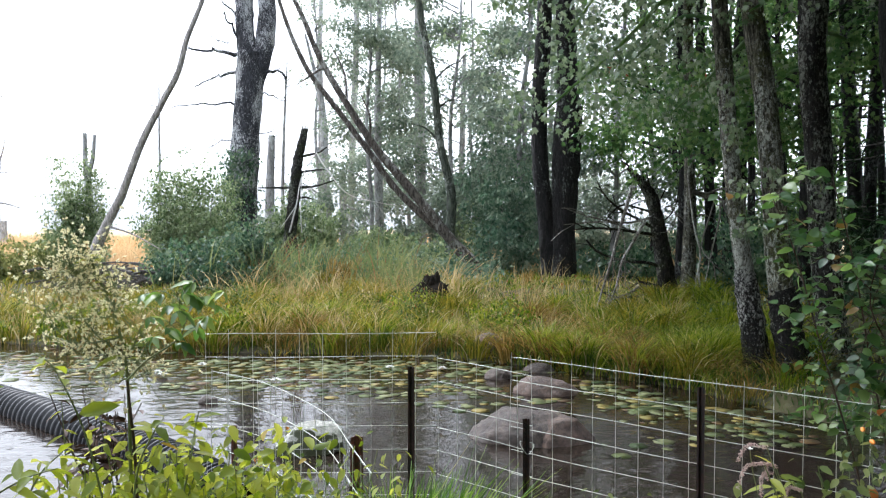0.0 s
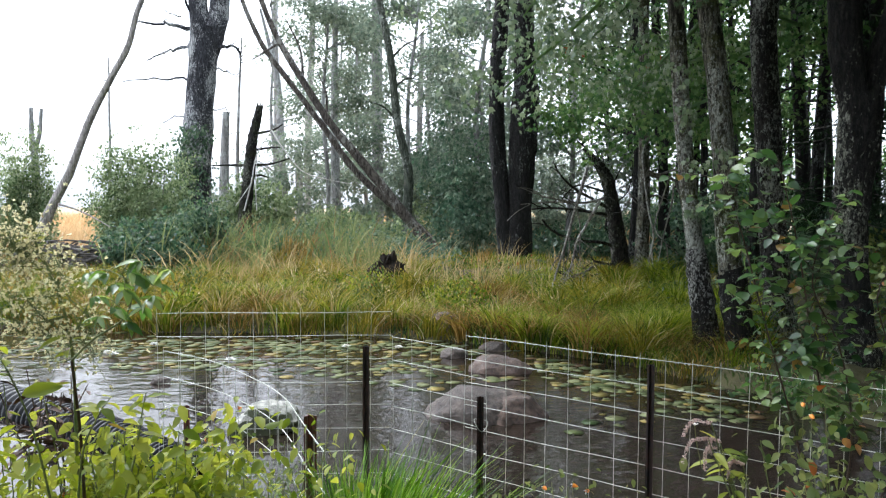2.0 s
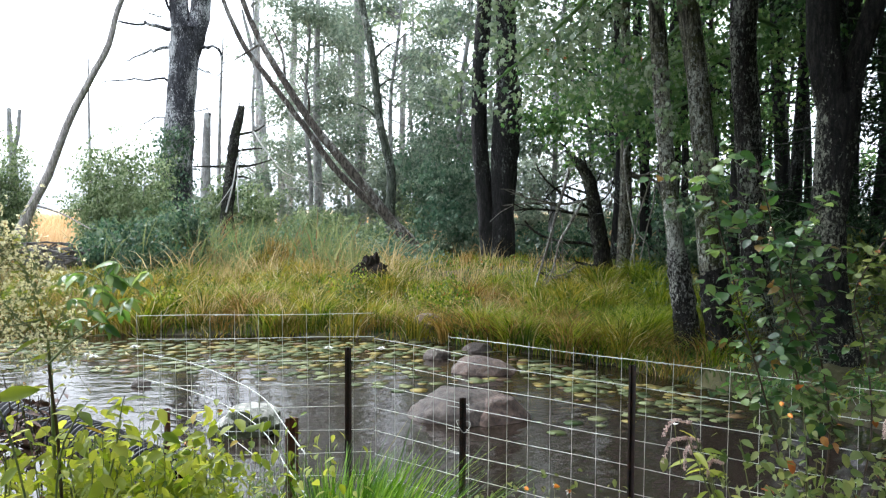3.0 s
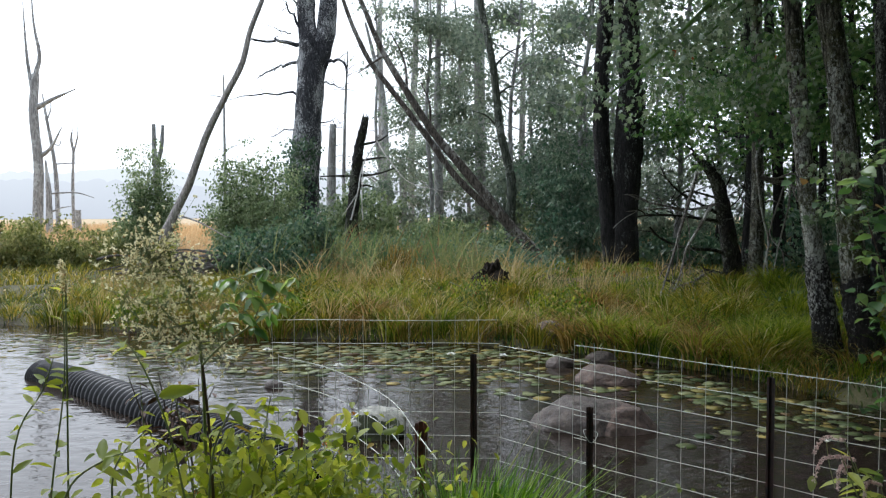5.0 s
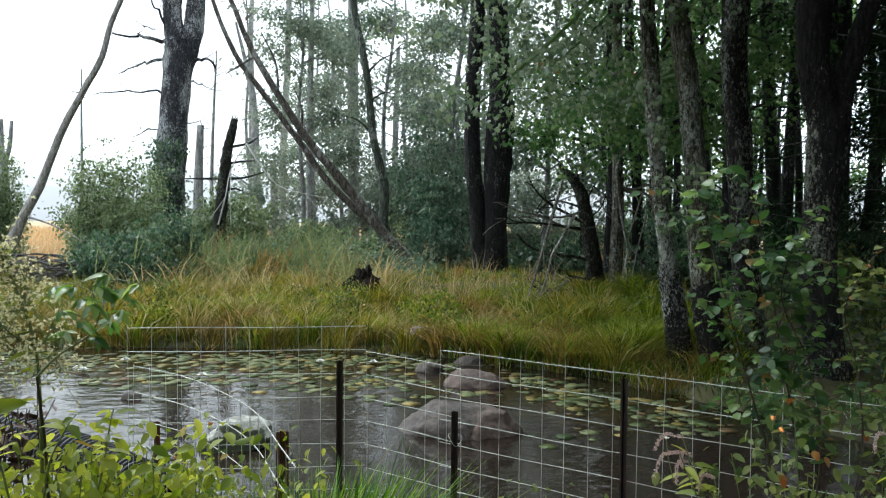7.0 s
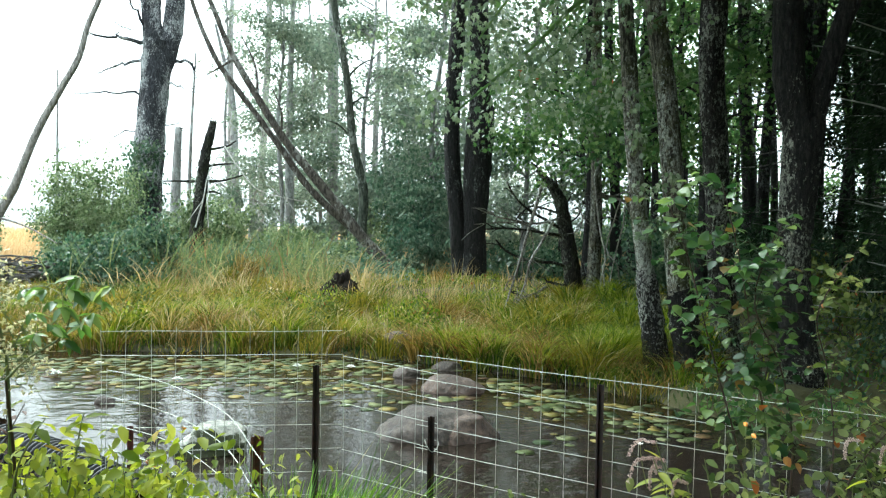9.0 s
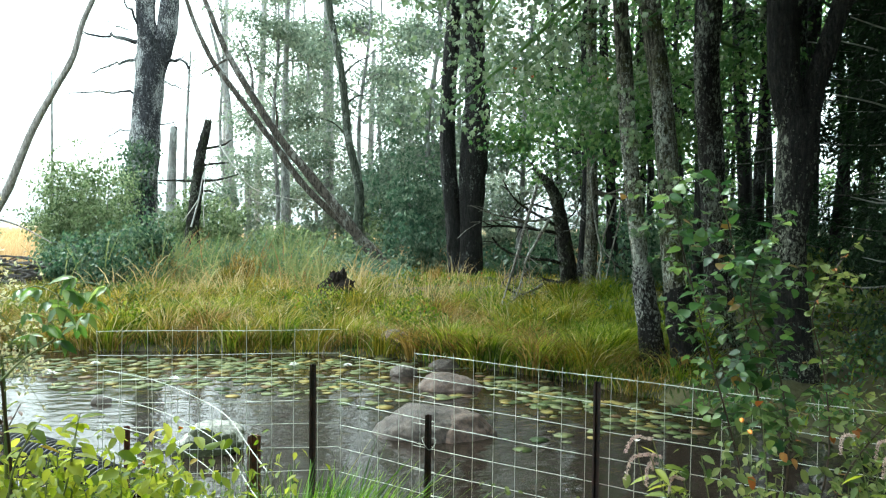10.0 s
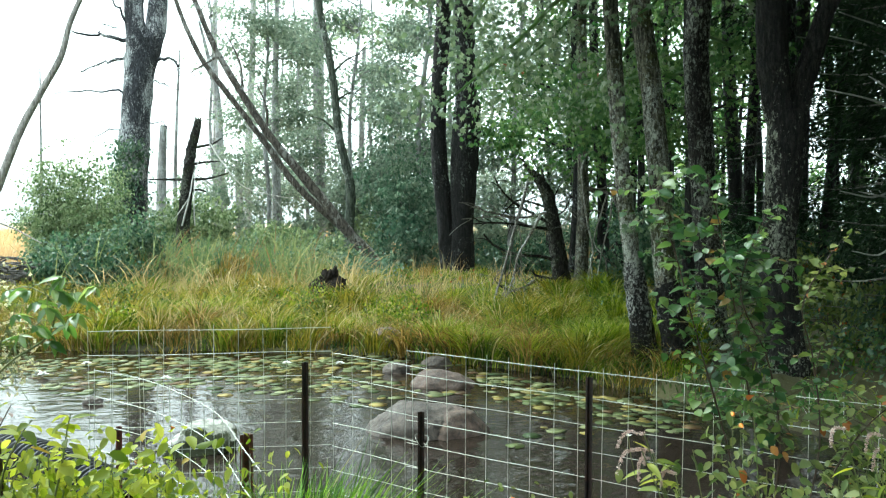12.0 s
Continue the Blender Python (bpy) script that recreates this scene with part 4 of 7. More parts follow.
# bare branches of the crooked tree and brush against it
for pts, r, pale in (([(3.93, 15.0, 2.11), (3.63, 14.82, 2.03), (3.3, 14.64, 1.98), (2.93, 14.46, 2.03), (2.54, 14.28, 2.1), (2.12, 14.1, 2.25)], 0.016, 1),
                     ([(3.93, 15.0, 1.77), (3.58, 14.8, 1.81), (3.17, 14.6, 1.86), (2.72, 14.4, 1.89), (2.28, 14.2, 1.86)], 0.020, 0),
                     ([(3.92, 15.0, 1.89), (3.53, 14.82, 2.08), (3.17, 14.65, 2.26), (2.88, 14.47, 2.5), (2.73, 14.3, 2.72)], 0.018, 0),
                     ([(3.9, 15.0, 2.17), (3.56, 14.88, 2.27), (3.27, 14.75, 2.31), (3.06, 14.62, 2.17), (2.94, 14.5, 2.05)], 0.013, 0),
                     ([(3.96, 15.0, 1.72), (3.47, 14.8, 1.83), (3.06, 14.6, 1.99), (2.64, 14.4, 1.99), (2.13, 14.2, 1.95)], 0.013, 1),
                     ([(4.08, 15.0, 1.14), (3.8, 14.84, 1.25), (3.4, 14.68, 1.28), (3.0, 14.52, 1.37), (2.71, 14.36, 1.5), (2.53, 14.2, 1.68)], 0.022, 0),
                     ([(4.04, 15.0, 0.71), (3.65, 14.82, 0.64), (3.24, 14.65, 0.62), (2.94, 14.47, 0.7), (2.83, 14.3, 0.77)], 0.016, 0),
                     ([(4.01, 15.0, 0.83), (3.76, 14.87, 0.86), (3.58, 14.73, 0.93), (3.51, 14.6, 1.01)], 0.013, 0),
                     ([(4.09, 15.0, 0.34), (3.76, 14.83, 0.29), (3.45, 14.67, 0.29), (3.23, 14.5, 0.4)], 0.017, 0),
                     ([(3.46, 14.8, 2.66), (3.3, 14.64, 2.16), (3.14, 14.48, 1.75), (2.98, 14.32, 1.26), (2.78, 14.16, 0.72), (2.59, 14.0, 0.18)], 0.020, 1),
                     ([(3.71, 14.8, 2.03), (3.41, 14.64, 1.55), (3.22, 14.48, 1.3), (3.11, 14.32, 0.96), (2.93, 14.16, 0.57), (2.55, 14.0, 0.35)], 0.018, 1),
                     ([(3.22, 14.5, 1.85), (3.27, 14.47, 1.55), (3.26, 14.43, 1.15), (3.27, 14.4, 0.83)], 0.008, 1),
                     ([(3.55, 14.6, 0.83), (3.35, 14.47, 0.72), (3.04, 14.33, 0.63), (2.89, 14.2, 0.52)], 0.014, 1),
                     ([(4.1, 14.9, 2.27), (4.19, 14.85, 2.29), (4.27, 14.8, 2.14), (4.22, 14.75, 1.93), (4.08, 14.7, 1.83)], 0.009, 1),
                     ([(4.08, 15.0, 2.01), (4.24, 14.93, 2.17), (4.33, 14.87, 2.48), (4.3, 14.8, 2.78)], 0.009, 0)):
    bough_ob = limb(CROOK, pts, r * 1.75, r * 0.7, TWIG if pale else BARK_SNAG, "dead_branch", 0.06)
    line = spline(pts, 20)
    for k in range(7):
        n = rng.integers(5, 18)
        c = line[n]
        q = c + (line[n + 1] - c) * rng.uniform(1.0, 3.0) + rng.normal(0, 0.13, 3)
        limb(CROOK, [tuple(c), tuple((c + q) / 2 + rng.normal(0, 0.03, 3)), tuple(q)], r * 0.55, 0.006, TWIG if pale else BARK_SNAG, "dead_twig", 0).parent = bough_ob
brush = thing("fallen_brush", "pale bare branches leaning among the trunks", "branches")
for pts, r in (([(4.69, 15.2, 3.21), (4.61, 15.19, 2.89), (4.64, 15.17, 2.6), (4.69, 15.16, 2.17), (4.75, 15.14, 1.77), (4.84, 15.13, 1.38), (4.75, 15.11, 0.9), (4.68, 15.1, 0.47)], 0.017),
               ([(4.73, 15.3, 2.58), (4.95, 15.3, 2.49), (5.14, 15.3, 2.49), (5.39, 15.3, 2.37)], 0.028),
               ([(4.74, 15.3, 2.6), (4.99, 15.27, 2.54), (5.23, 15.23, 2.63), (5.38, 15.2, 2.6)], 0.018),
               ([(5.14, 15.2, 2.47), (5.02, 15.16, 2.12), (4.85, 15.12, 1.53), (5.06, 15.08, 1.22), (5.1, 15.04, 0.9), (5.26, 15.0, 0.21)], 0.011),
               ([(5.19, 15.1, 2.36), (5.16, 15.07, 2.01), (5.04, 15.05, 1.54), (4.91, 15.03, 0.9), (4.93, 15.0, 0.59)], 0.012),
               ([(5.25, 15.2, 2.44), (5.34, 15.15, 2.15), (5.36, 15.1, 2.12)], 0.012),
               ([(4.76, 15.0, 1.22), (4.78, 14.97, 0.8), (4.86, 14.93, 0.43), (5.07, 14.9, 0.17)], 0.010)):
    tube_part("branch", pts, [r * 1.7, r * 0.9], TWIG, brush, 16, 6, 0.03)
fallen = thing("fallen_branch", "pale forked dead branch lying against the reeds", "branches")
for pts, r in (([(-3.808, 20.000, 1.758), (-3.632, 20.000, 2.438), (-3.531, 20.200, 3.128), (-3.199, 20.400, 3.765)], 0.03), ([(-3.199, 20.400, 3.765), (-2.834, 20.000, 3.260), (-2.346, 19.800, 2.713), (-1.665, 19.600, 2.510), (-1.135, 19.600, 2.420)], 0.025),
               ([(-3.632, 20.000, 2.438), (-3.812, 19.900, 2.137), (-3.990, 19.800, 1.867)], 0.02), ([(-3.505, 20.000, 1.760), (-3.528, 20.000, 2.303), (-3.531, 20.200, 3.128)], 0.02), ([(-1.665, 19.600, 2.510), (-1.328, 19.500, 2.108), (-0.997, 19.500, 1.773)], 0.015)):
    tube_part("branch", pts, [r * 0.75, r * 0.4], WHITE_WOOD, fallen, 18, 6, 0.08)

# dead trees standing far out in the marsh
for pts, r, brs in (([(-25.192, 42.000, 0.770), (-25.021, 42.000, 4.384), (-25.239, 42.000, 7.378), (-25.053, 42.000, 9.459)], [0.3, 0.26, 0.24, 0.2],
                     ([(-25.053, 42.000, 9.459), (-24.807, 42.000, 10.493), (-25.095, 42.000, 12.124), (-25.207, 42.000, 14.482)], [(-25.160, 42.000, 7.973), (-25.518, 42.000, 10.355), (-25.672, 42.000, 13.313)], [(-25.015, 42.000, 7.673), (-23.923, 42.000, 8.197), (-22.837, 42.000, 8.629)], [(-25.003, 42.000, 4.984), (-24.308, 42.000, 5.517), (-23.661, 42.000, 6.616)])),
                    ([(-25.719, 45.000, 1.005), (-25.768, 45.000, 3.907), (-25.976, 45.000, 5.835), (-26.315, 45.000, 7.757), (-26.480, 45.000, 8.876)], [0.13, 0.12, 0.1, 0.08, 0.03],
                     ([(-25.971, 45.000, 5.995), (-25.545, 45.000, 5.895), (-25.439, 45.000, 6.150)], [(-25.808, 45.000, 4.807), (-24.915, 45.000, 4.864), (-24.025, 45.000, 4.857)], [(-26.193, 45.000, 7.437), (-25.976, 45.000, 8.073), (-26.094, 45.000, 8.553)])),
                    ([(-25.667, 44.000, 1.028), (-25.667, 44.000, 3.237), (-25.810, 44.000, 4.968)], [0.2, 0.16, 0.05], ([(-25.671, 44.000, 3.080), (-24.085, 44.000, 3.133), (-23.029, 44.000, 2.843)], [(-25.572, 44.000, 2.039), (-24.917, 44.000, 2.287), (-24.398, 44.000, 2.348)])),
                    ([(-30.299, 55.000, 0.790), (-30.291, 55.000, 3.941), (-30.185, 55.000, 6.293)], [0.12, 0.11, 0.09], ([(-30.187, 55.000, 6.215), (-30.278, 55.000, 7.271), (-30.176, 55.000, 8.052)], [(-30.187, 55.000, 6.215), (-29.876, 55.000, 7.268), (-29.811, 55.000, 8.165)], [(-30.220, 55.000, 6.489), (-30.364, 55.000, 7.077), (-30.308, 55.000, 7.662)])),
                    ([(-27.251, 50.000, 0.894), (-27.233, 50.000, 1.540), (-27.216, 50.000, 2.184)], [0.22, 0.2, 0.18], ())):
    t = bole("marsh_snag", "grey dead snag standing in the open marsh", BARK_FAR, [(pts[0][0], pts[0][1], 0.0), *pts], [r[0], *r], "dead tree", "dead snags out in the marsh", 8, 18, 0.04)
    for b in brs:
        limb(t, b, r[-1] * 0.6 + 0.03, 0.02, None, "dead_branch")

rng = np.random.default_rng(35)
# ---- crowns and undergrowth ----
# broad-leaved trees of the swamp edge, their crowns above and behind the point
def back_tree(x, y, height, width, n, size=0.15, lean=0.0, lo=3.0, bark=BARK_LEAN, mat=LEAF_BACK_MAT, layers=26):
    t = bole("broadleaf_tree", "slender broad-leaved tree with airy layered foliage", bark,
             [(x, y, 0.0), (x + lean * 0.1 + 0.1, y, height * 0.2), (x + lean * 0.4 - 0.12, y, height * 0.45), (x + lean * 0.7 + 0.1, y, height * 0.7), (x + lean, y, height)], [0.11, 0.09, 0.075, 0.05, 0.03], "tree", "broad-leaved trees behind the point", 8, 16)
    blobs, arms = [], []
    for k in range(layers):
        f = rng.uniform(0, 1) ** 1.25
        z = lo + (height - lo) * f
        r = width * (1.05 - 0.65 * f) * rng.uniform(0.55, 1)
        a = rng.uniform(0, 2 * math.pi)
        bx, by = x + lean * z / height + r * math.cos(a), y + r * math.sin(a)
        blobs.append((bx, by, z, width * 0.36, width * 0.36, rng.uniform(0.35, 0.75)))
        arms.append(([(x + lean * z / height, y, z - 0.5), ((bx + x) / 2, (by + y) / 2, z - 0.1), (bx, by, z)], [0.035, 0.012], 8, 5, 0.03))
    tagged(part("branchwork", tubes_mesh("branchwork", arms), bark, t, smooth=True), kind="stuff")
    crown(t, blobs, n, 11, 0.24, size, mat, shell=0.2)
    return t


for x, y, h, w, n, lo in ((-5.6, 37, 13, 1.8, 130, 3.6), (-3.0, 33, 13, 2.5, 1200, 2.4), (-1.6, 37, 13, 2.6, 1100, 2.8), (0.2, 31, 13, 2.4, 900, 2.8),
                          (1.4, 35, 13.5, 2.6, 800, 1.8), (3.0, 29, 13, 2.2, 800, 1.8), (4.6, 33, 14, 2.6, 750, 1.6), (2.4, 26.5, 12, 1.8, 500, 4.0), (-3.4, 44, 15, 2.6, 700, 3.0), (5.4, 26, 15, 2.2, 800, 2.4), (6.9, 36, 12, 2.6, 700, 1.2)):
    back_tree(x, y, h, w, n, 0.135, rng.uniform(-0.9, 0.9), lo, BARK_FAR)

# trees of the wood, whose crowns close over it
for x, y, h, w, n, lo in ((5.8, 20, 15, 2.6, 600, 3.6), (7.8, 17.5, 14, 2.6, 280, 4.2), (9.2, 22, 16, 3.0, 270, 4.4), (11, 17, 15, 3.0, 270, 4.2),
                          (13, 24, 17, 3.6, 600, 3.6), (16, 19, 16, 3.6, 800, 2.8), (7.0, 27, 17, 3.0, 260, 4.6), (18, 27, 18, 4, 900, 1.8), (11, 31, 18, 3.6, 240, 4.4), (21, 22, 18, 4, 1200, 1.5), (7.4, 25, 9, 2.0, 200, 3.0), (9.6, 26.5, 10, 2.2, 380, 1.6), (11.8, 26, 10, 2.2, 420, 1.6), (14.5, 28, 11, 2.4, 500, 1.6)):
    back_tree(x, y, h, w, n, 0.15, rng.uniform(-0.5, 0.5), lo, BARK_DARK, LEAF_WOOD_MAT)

# unseen trees added beside and behind the viewer to block sky light
for x, y, h, w in ((8.8, 2.6, 14, 3.0), (5.4, -1.6, 13, 3.2), (6.6, 0.8, 12, 2.6), (10.5, 6.0, 15, 3.4), (4.6, 0.8, 12, 2.6), (7.6, 4.4, 14, 2.8), (2.6, -4.5, 13, 3.0), (12.5, 1.0, 16, 4), (9.5, -5, 15, 4), (3, -14, 14, 4), (-6, -17, 15, 4), (14, -8, 17, 5), (17, 6, 17, 5), (15, 12, 17, 4.5), (-5, -10, 14, 3.4), (-11, -9, 15, 3.6), (0, -9, 15, 3.6), (-12, -8, 15, 3.8), (6, -6, 14, 3.4), (-16, -4, 15, 3.8)):
    back_tree(x, y, h, w, *((1500, 0.3) if y > 0 else (480, 0.46)), 0, 1.8 if y < -4 else 4.4 if y < 3 else 6.4, BARK_DARK, LEAF_WOOD_MAT, 30)

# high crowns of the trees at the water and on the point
# out of view overhead; added to shade the bank and trunks below
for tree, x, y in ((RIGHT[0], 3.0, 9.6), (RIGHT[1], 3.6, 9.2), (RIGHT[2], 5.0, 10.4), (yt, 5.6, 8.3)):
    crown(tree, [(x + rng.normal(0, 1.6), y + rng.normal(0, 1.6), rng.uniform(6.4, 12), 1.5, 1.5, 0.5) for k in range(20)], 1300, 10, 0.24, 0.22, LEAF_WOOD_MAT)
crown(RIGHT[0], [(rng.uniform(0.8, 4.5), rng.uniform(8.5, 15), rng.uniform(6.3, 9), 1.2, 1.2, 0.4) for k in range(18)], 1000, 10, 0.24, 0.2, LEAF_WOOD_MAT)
# unseen canopy added to darken the right side and its water reflection
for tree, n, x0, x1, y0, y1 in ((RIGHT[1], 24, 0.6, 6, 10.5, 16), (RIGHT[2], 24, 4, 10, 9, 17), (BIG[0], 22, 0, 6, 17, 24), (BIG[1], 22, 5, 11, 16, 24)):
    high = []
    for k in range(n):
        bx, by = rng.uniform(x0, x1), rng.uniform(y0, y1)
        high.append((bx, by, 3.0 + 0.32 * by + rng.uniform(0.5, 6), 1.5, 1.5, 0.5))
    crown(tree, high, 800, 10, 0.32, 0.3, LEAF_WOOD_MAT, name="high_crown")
for tree, x, y in ((BIG[0], 2.9, 22), (BIG[1], 3.6, 21.6)):
    blobs = [(x + rng.normal(0, 1.7), y + rng.normal(0, 1.5), rng.uniform(7.0, 14), 1.2, 1.2, 0.45) for k in range(16)]
    crown(tree, blobs, 170, 11, 0.24, 0.15, LEAF_MAPLE_MAT)

# maple boughs of the leaning water's-edge trees
def bough(tree, points, r, n, spread, size, mat):
    limb(tree, points, r, r * 0.3)
    c = spline(points, 40)[12:]
    c = c[rng.integers(0, len(c), n)] + rng.normal(0, 1, (n, 3)) * [spread, spread, spread * 0.4]
    p, s, a = clump_leaves(c, 9, 0.15, size, 0.4)
    part("foliage", leaves_mesh("foliage", p, s, a, LEAF_MAPLE, 0.45), mat, tree)


for tree, pts, n in ((0, [(3.312, 9.800, 4.892), (2.641, 9.400, 4.618), (2.076, 9.000, 4.045), (1.528, 8.800, 3.552), (1.080, 8.700, 3.159)], 100),
                     (0, [(3.377, 9.800, 4.408), (3.015, 10.200, 4.563), (2.646, 10.500, 4.254), (2.214, 10.600, 3.890)], 60),
                     (0, [(3.321, 9.800, 5.377), (2.511, 10.000, 5.267), (1.939, 10.000, 4.825), (1.515, 10.000, 4.252)], 80),
                     (1, [(3.659, 9.500, 4.210), (3.757, 10.800, 4.121), (3.731, 12.000, 3.922), (3.339, 12.500, 3.503)], 70),
                     (1, [(3.593, 9.500, 4.885), (3.598, 9.000, 4.482), (3.248, 8.600, 4.209)], 14),
                     (2, [(4.668, 10.200, 5.281), (5.225, 10.500, 5.246), (5.816, 11.000, 5.178)], 30)):
    bough(RIGHT[tree], pts, 0.035, int(n * 0.75), 0.36, 0.075, LEAF_MAPLE_MAT)
# leafy sprouts on the trunks
for tree, q in ((0, (3.412, 9.600, 3.021)), (0, (3.439, 9.550, 2.913)), (0, (3.522, 9.600, 2.365)), (1, (3.791, 9.300, 2.423)), (0, (3.572, 9.600, 1.877)), (2, (4.688, 10.000, 2.392)), (1, (3.842, 9.300, 1.881)), (0, (3.364, 9.600, 3.399))):
    e = (q[0] + rng.normal(0, 0.1), q[1] - 0.22, q[2] + rng.uniform(0.0, 0.2))
    sprout = limb(RIGHT[tree], [(q[0], q[1] + 0.2, q[2] - 0.1), q, e], 0.008, 0.003, STEM_GREEN, "sprout")
    c = np.array([q, e])[rng.integers(0, 2, 7)] + rng.normal(0, 0.06, (7, 3))
    p, s, a = clump_leaves(c, 4, 0.05, 0.075, 0.6)
    part("foliage", leaves_mesh("foliage", p, s, a, LEAF_MAPLE, 0.4), LEAF_MAPLE_MAT, RIGHT[tree])
# foliage deeper in, below the lit boughs; shade is put into its leaf colour
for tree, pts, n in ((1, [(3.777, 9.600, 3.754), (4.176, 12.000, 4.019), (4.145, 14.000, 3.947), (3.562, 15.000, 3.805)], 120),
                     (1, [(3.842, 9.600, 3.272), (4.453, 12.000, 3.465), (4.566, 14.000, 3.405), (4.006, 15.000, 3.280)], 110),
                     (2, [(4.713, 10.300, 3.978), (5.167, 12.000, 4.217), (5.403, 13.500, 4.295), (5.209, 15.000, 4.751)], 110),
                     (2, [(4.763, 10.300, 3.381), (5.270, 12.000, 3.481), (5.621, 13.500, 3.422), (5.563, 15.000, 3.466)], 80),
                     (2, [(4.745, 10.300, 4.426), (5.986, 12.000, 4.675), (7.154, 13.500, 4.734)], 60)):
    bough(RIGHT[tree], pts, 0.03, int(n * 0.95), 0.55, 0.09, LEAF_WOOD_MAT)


def bush(name, label, blobs, clumps, mat, size=0.075, per=12, spread=0.13, stems=7, group="bushes", shape=LEAF_FAR, droop=0.2):
    """A shrub of many shoots that fan out from the ground, leafy along their upper part."""
    b = np.asarray(blobs, float)
    t = thing(name, label, "bush", group)
    shoots = max(40, clumps // 7)
    tip, _ = blob_points(blobs, shoots, 0.25)
    centre = b[np.argmin(((tip[:, None, :] - b[None, :, :3]) ** 2).sum(-1), axis=1)]
    foot = np.stack([0.75 * centre[:, 0] + 0.25 * tip[:, 0] + rng.normal(0, 0.15, shoots), 0.75 * centre[:, 1] + 0.25 * tip[:, 1] + rng.normal(0, 0.15, shoots), np.full(shoots, 0.1)], -1)
    mid = (foot + tip) / 2 + rng.normal(0, 0.1, (shoots, 3)) + (centre[:, :3] - tip) * [0.15, 0.15, 0]
    for k in range(min(stems, shoots)):
        tube_part("stem", [tuple(foot[k]), tuple(mid[k]), tuple(tip[k])], [0.03 * min(1.0, b[0, 5] / 0.7) ** 2, 0.004], TWIG, t, 8, 5)
    k = rng.integers(0, shoots, clumps)
    f = rng.uniform(0.35, 1.04, clumps)[:, None]
    c = (1 - f) ** 2 * foot[k] + 2 * f * (1 - f) * mid[k] + f * f * tip[k]
    c += rng.normal(0, spread * 0.6, c.shape)
    p, s, a = clump_leaves(c, per, spread * 0.75, size, 0.7)
    tagged(part("foliage", leaves_mesh("foliage", p, s, a, shape, droop), mat, t), kind="stuff")
    return t


bush("alder_bush", "round grey-green alder bush on the marsh edge", [(*(-6.990, 22.000, 2.689), 1.15, 0.9, 0.85), (*(-7.537, 22.000, 1.919), 0.95, 0.9, 0.9), (*(-6.461, 22.000, 1.611), 1.2, 1, 0.9), (*(-7.0, 22.000, 3.35), 0.95, 0.7, 0.6), (*(-7.706, 22.300, 3.0), 0.7, 0.6, 0.7), (*(-6.259, 23.000, 3.044), 0.6, 0.5, 0.9), (*(-6.688, 21.000, 1.037), 1.2, 0.8, 0.6), (*(-6.3, 21.4, 2.5), 0.8, 0.7, 0.8)], 2100, LEAF_BUSH_MAT, 0.078)
bush("alder_bush", "small alder bush round a dead stub", [(*(-10.598, 23.500, 2.246), 0.9, 0.7, 0.75), (*(-10.834, 23.500, 3.067), 0.6, 0.5, 0.55), (*(-10.181, 23.500, 2.739), 0.5, 0.5, 0.6), (*(-10.863, 23.000, 1.757), 0.7, 0.6, 0.5), (*(-10.414, 23.500, 3.723), 0.55, 0.4, 0.45), (*(-10.223, 23.000, 1.434), 0.8, 0.6, 0.5), (*(-10.75, 23.3, 3.2), 0.8, 0.6, 0.9)], 1000, LEAF_BUSH_MAT, 0.078)
bush("low_bush", "low dark green bush in the grass", [(*(-5.573, 17.500, 1.251), 0.9, 0.7, 0.6), (*(-4.973, 18.000, 1.357), 0.9, 0.7, 0.75), (*(-4.461, 18.500, 1.535), 0.7, 0.6, 0.8), (*(-5.117, 16.800, 0.984), 0.7, 0.5, 0.3), (*(-4.393, 17.200, 1.021), 0.6, 0.5, 0.35)], 1100, LEAF_DARK_MAT, 0.085)
bush("willow_bush", "yellow-green willow bush on the marsh", [(*(-12.979, 22.000, 1.173), 1.4, 1, 0.8), (*(-11.519, 22.000, 1.247), 1.3, 1, 0.75), (*(-14.445, 22.000, 1.178), 1.5, 1, 0.9)], 1300, LEAF_WILLOW_MAT, 0.09)
bush("willow_bush", "yellow-green willow bush on the marsh", [(*(-12.661, 26.000, 1.022), 0.9, 1, 0.6), (*(-11.350, 25.000, 1.144), 0.6, 0.6, 0.6)], 420, LEAF_WILLOW_MAT, 0.1)
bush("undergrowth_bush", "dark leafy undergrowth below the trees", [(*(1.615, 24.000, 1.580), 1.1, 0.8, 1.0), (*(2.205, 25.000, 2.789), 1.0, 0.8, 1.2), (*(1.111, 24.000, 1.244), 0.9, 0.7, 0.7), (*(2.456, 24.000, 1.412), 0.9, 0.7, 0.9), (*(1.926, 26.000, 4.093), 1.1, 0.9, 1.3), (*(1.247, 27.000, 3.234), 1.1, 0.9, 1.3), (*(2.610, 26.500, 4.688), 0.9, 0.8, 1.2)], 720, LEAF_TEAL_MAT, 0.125)
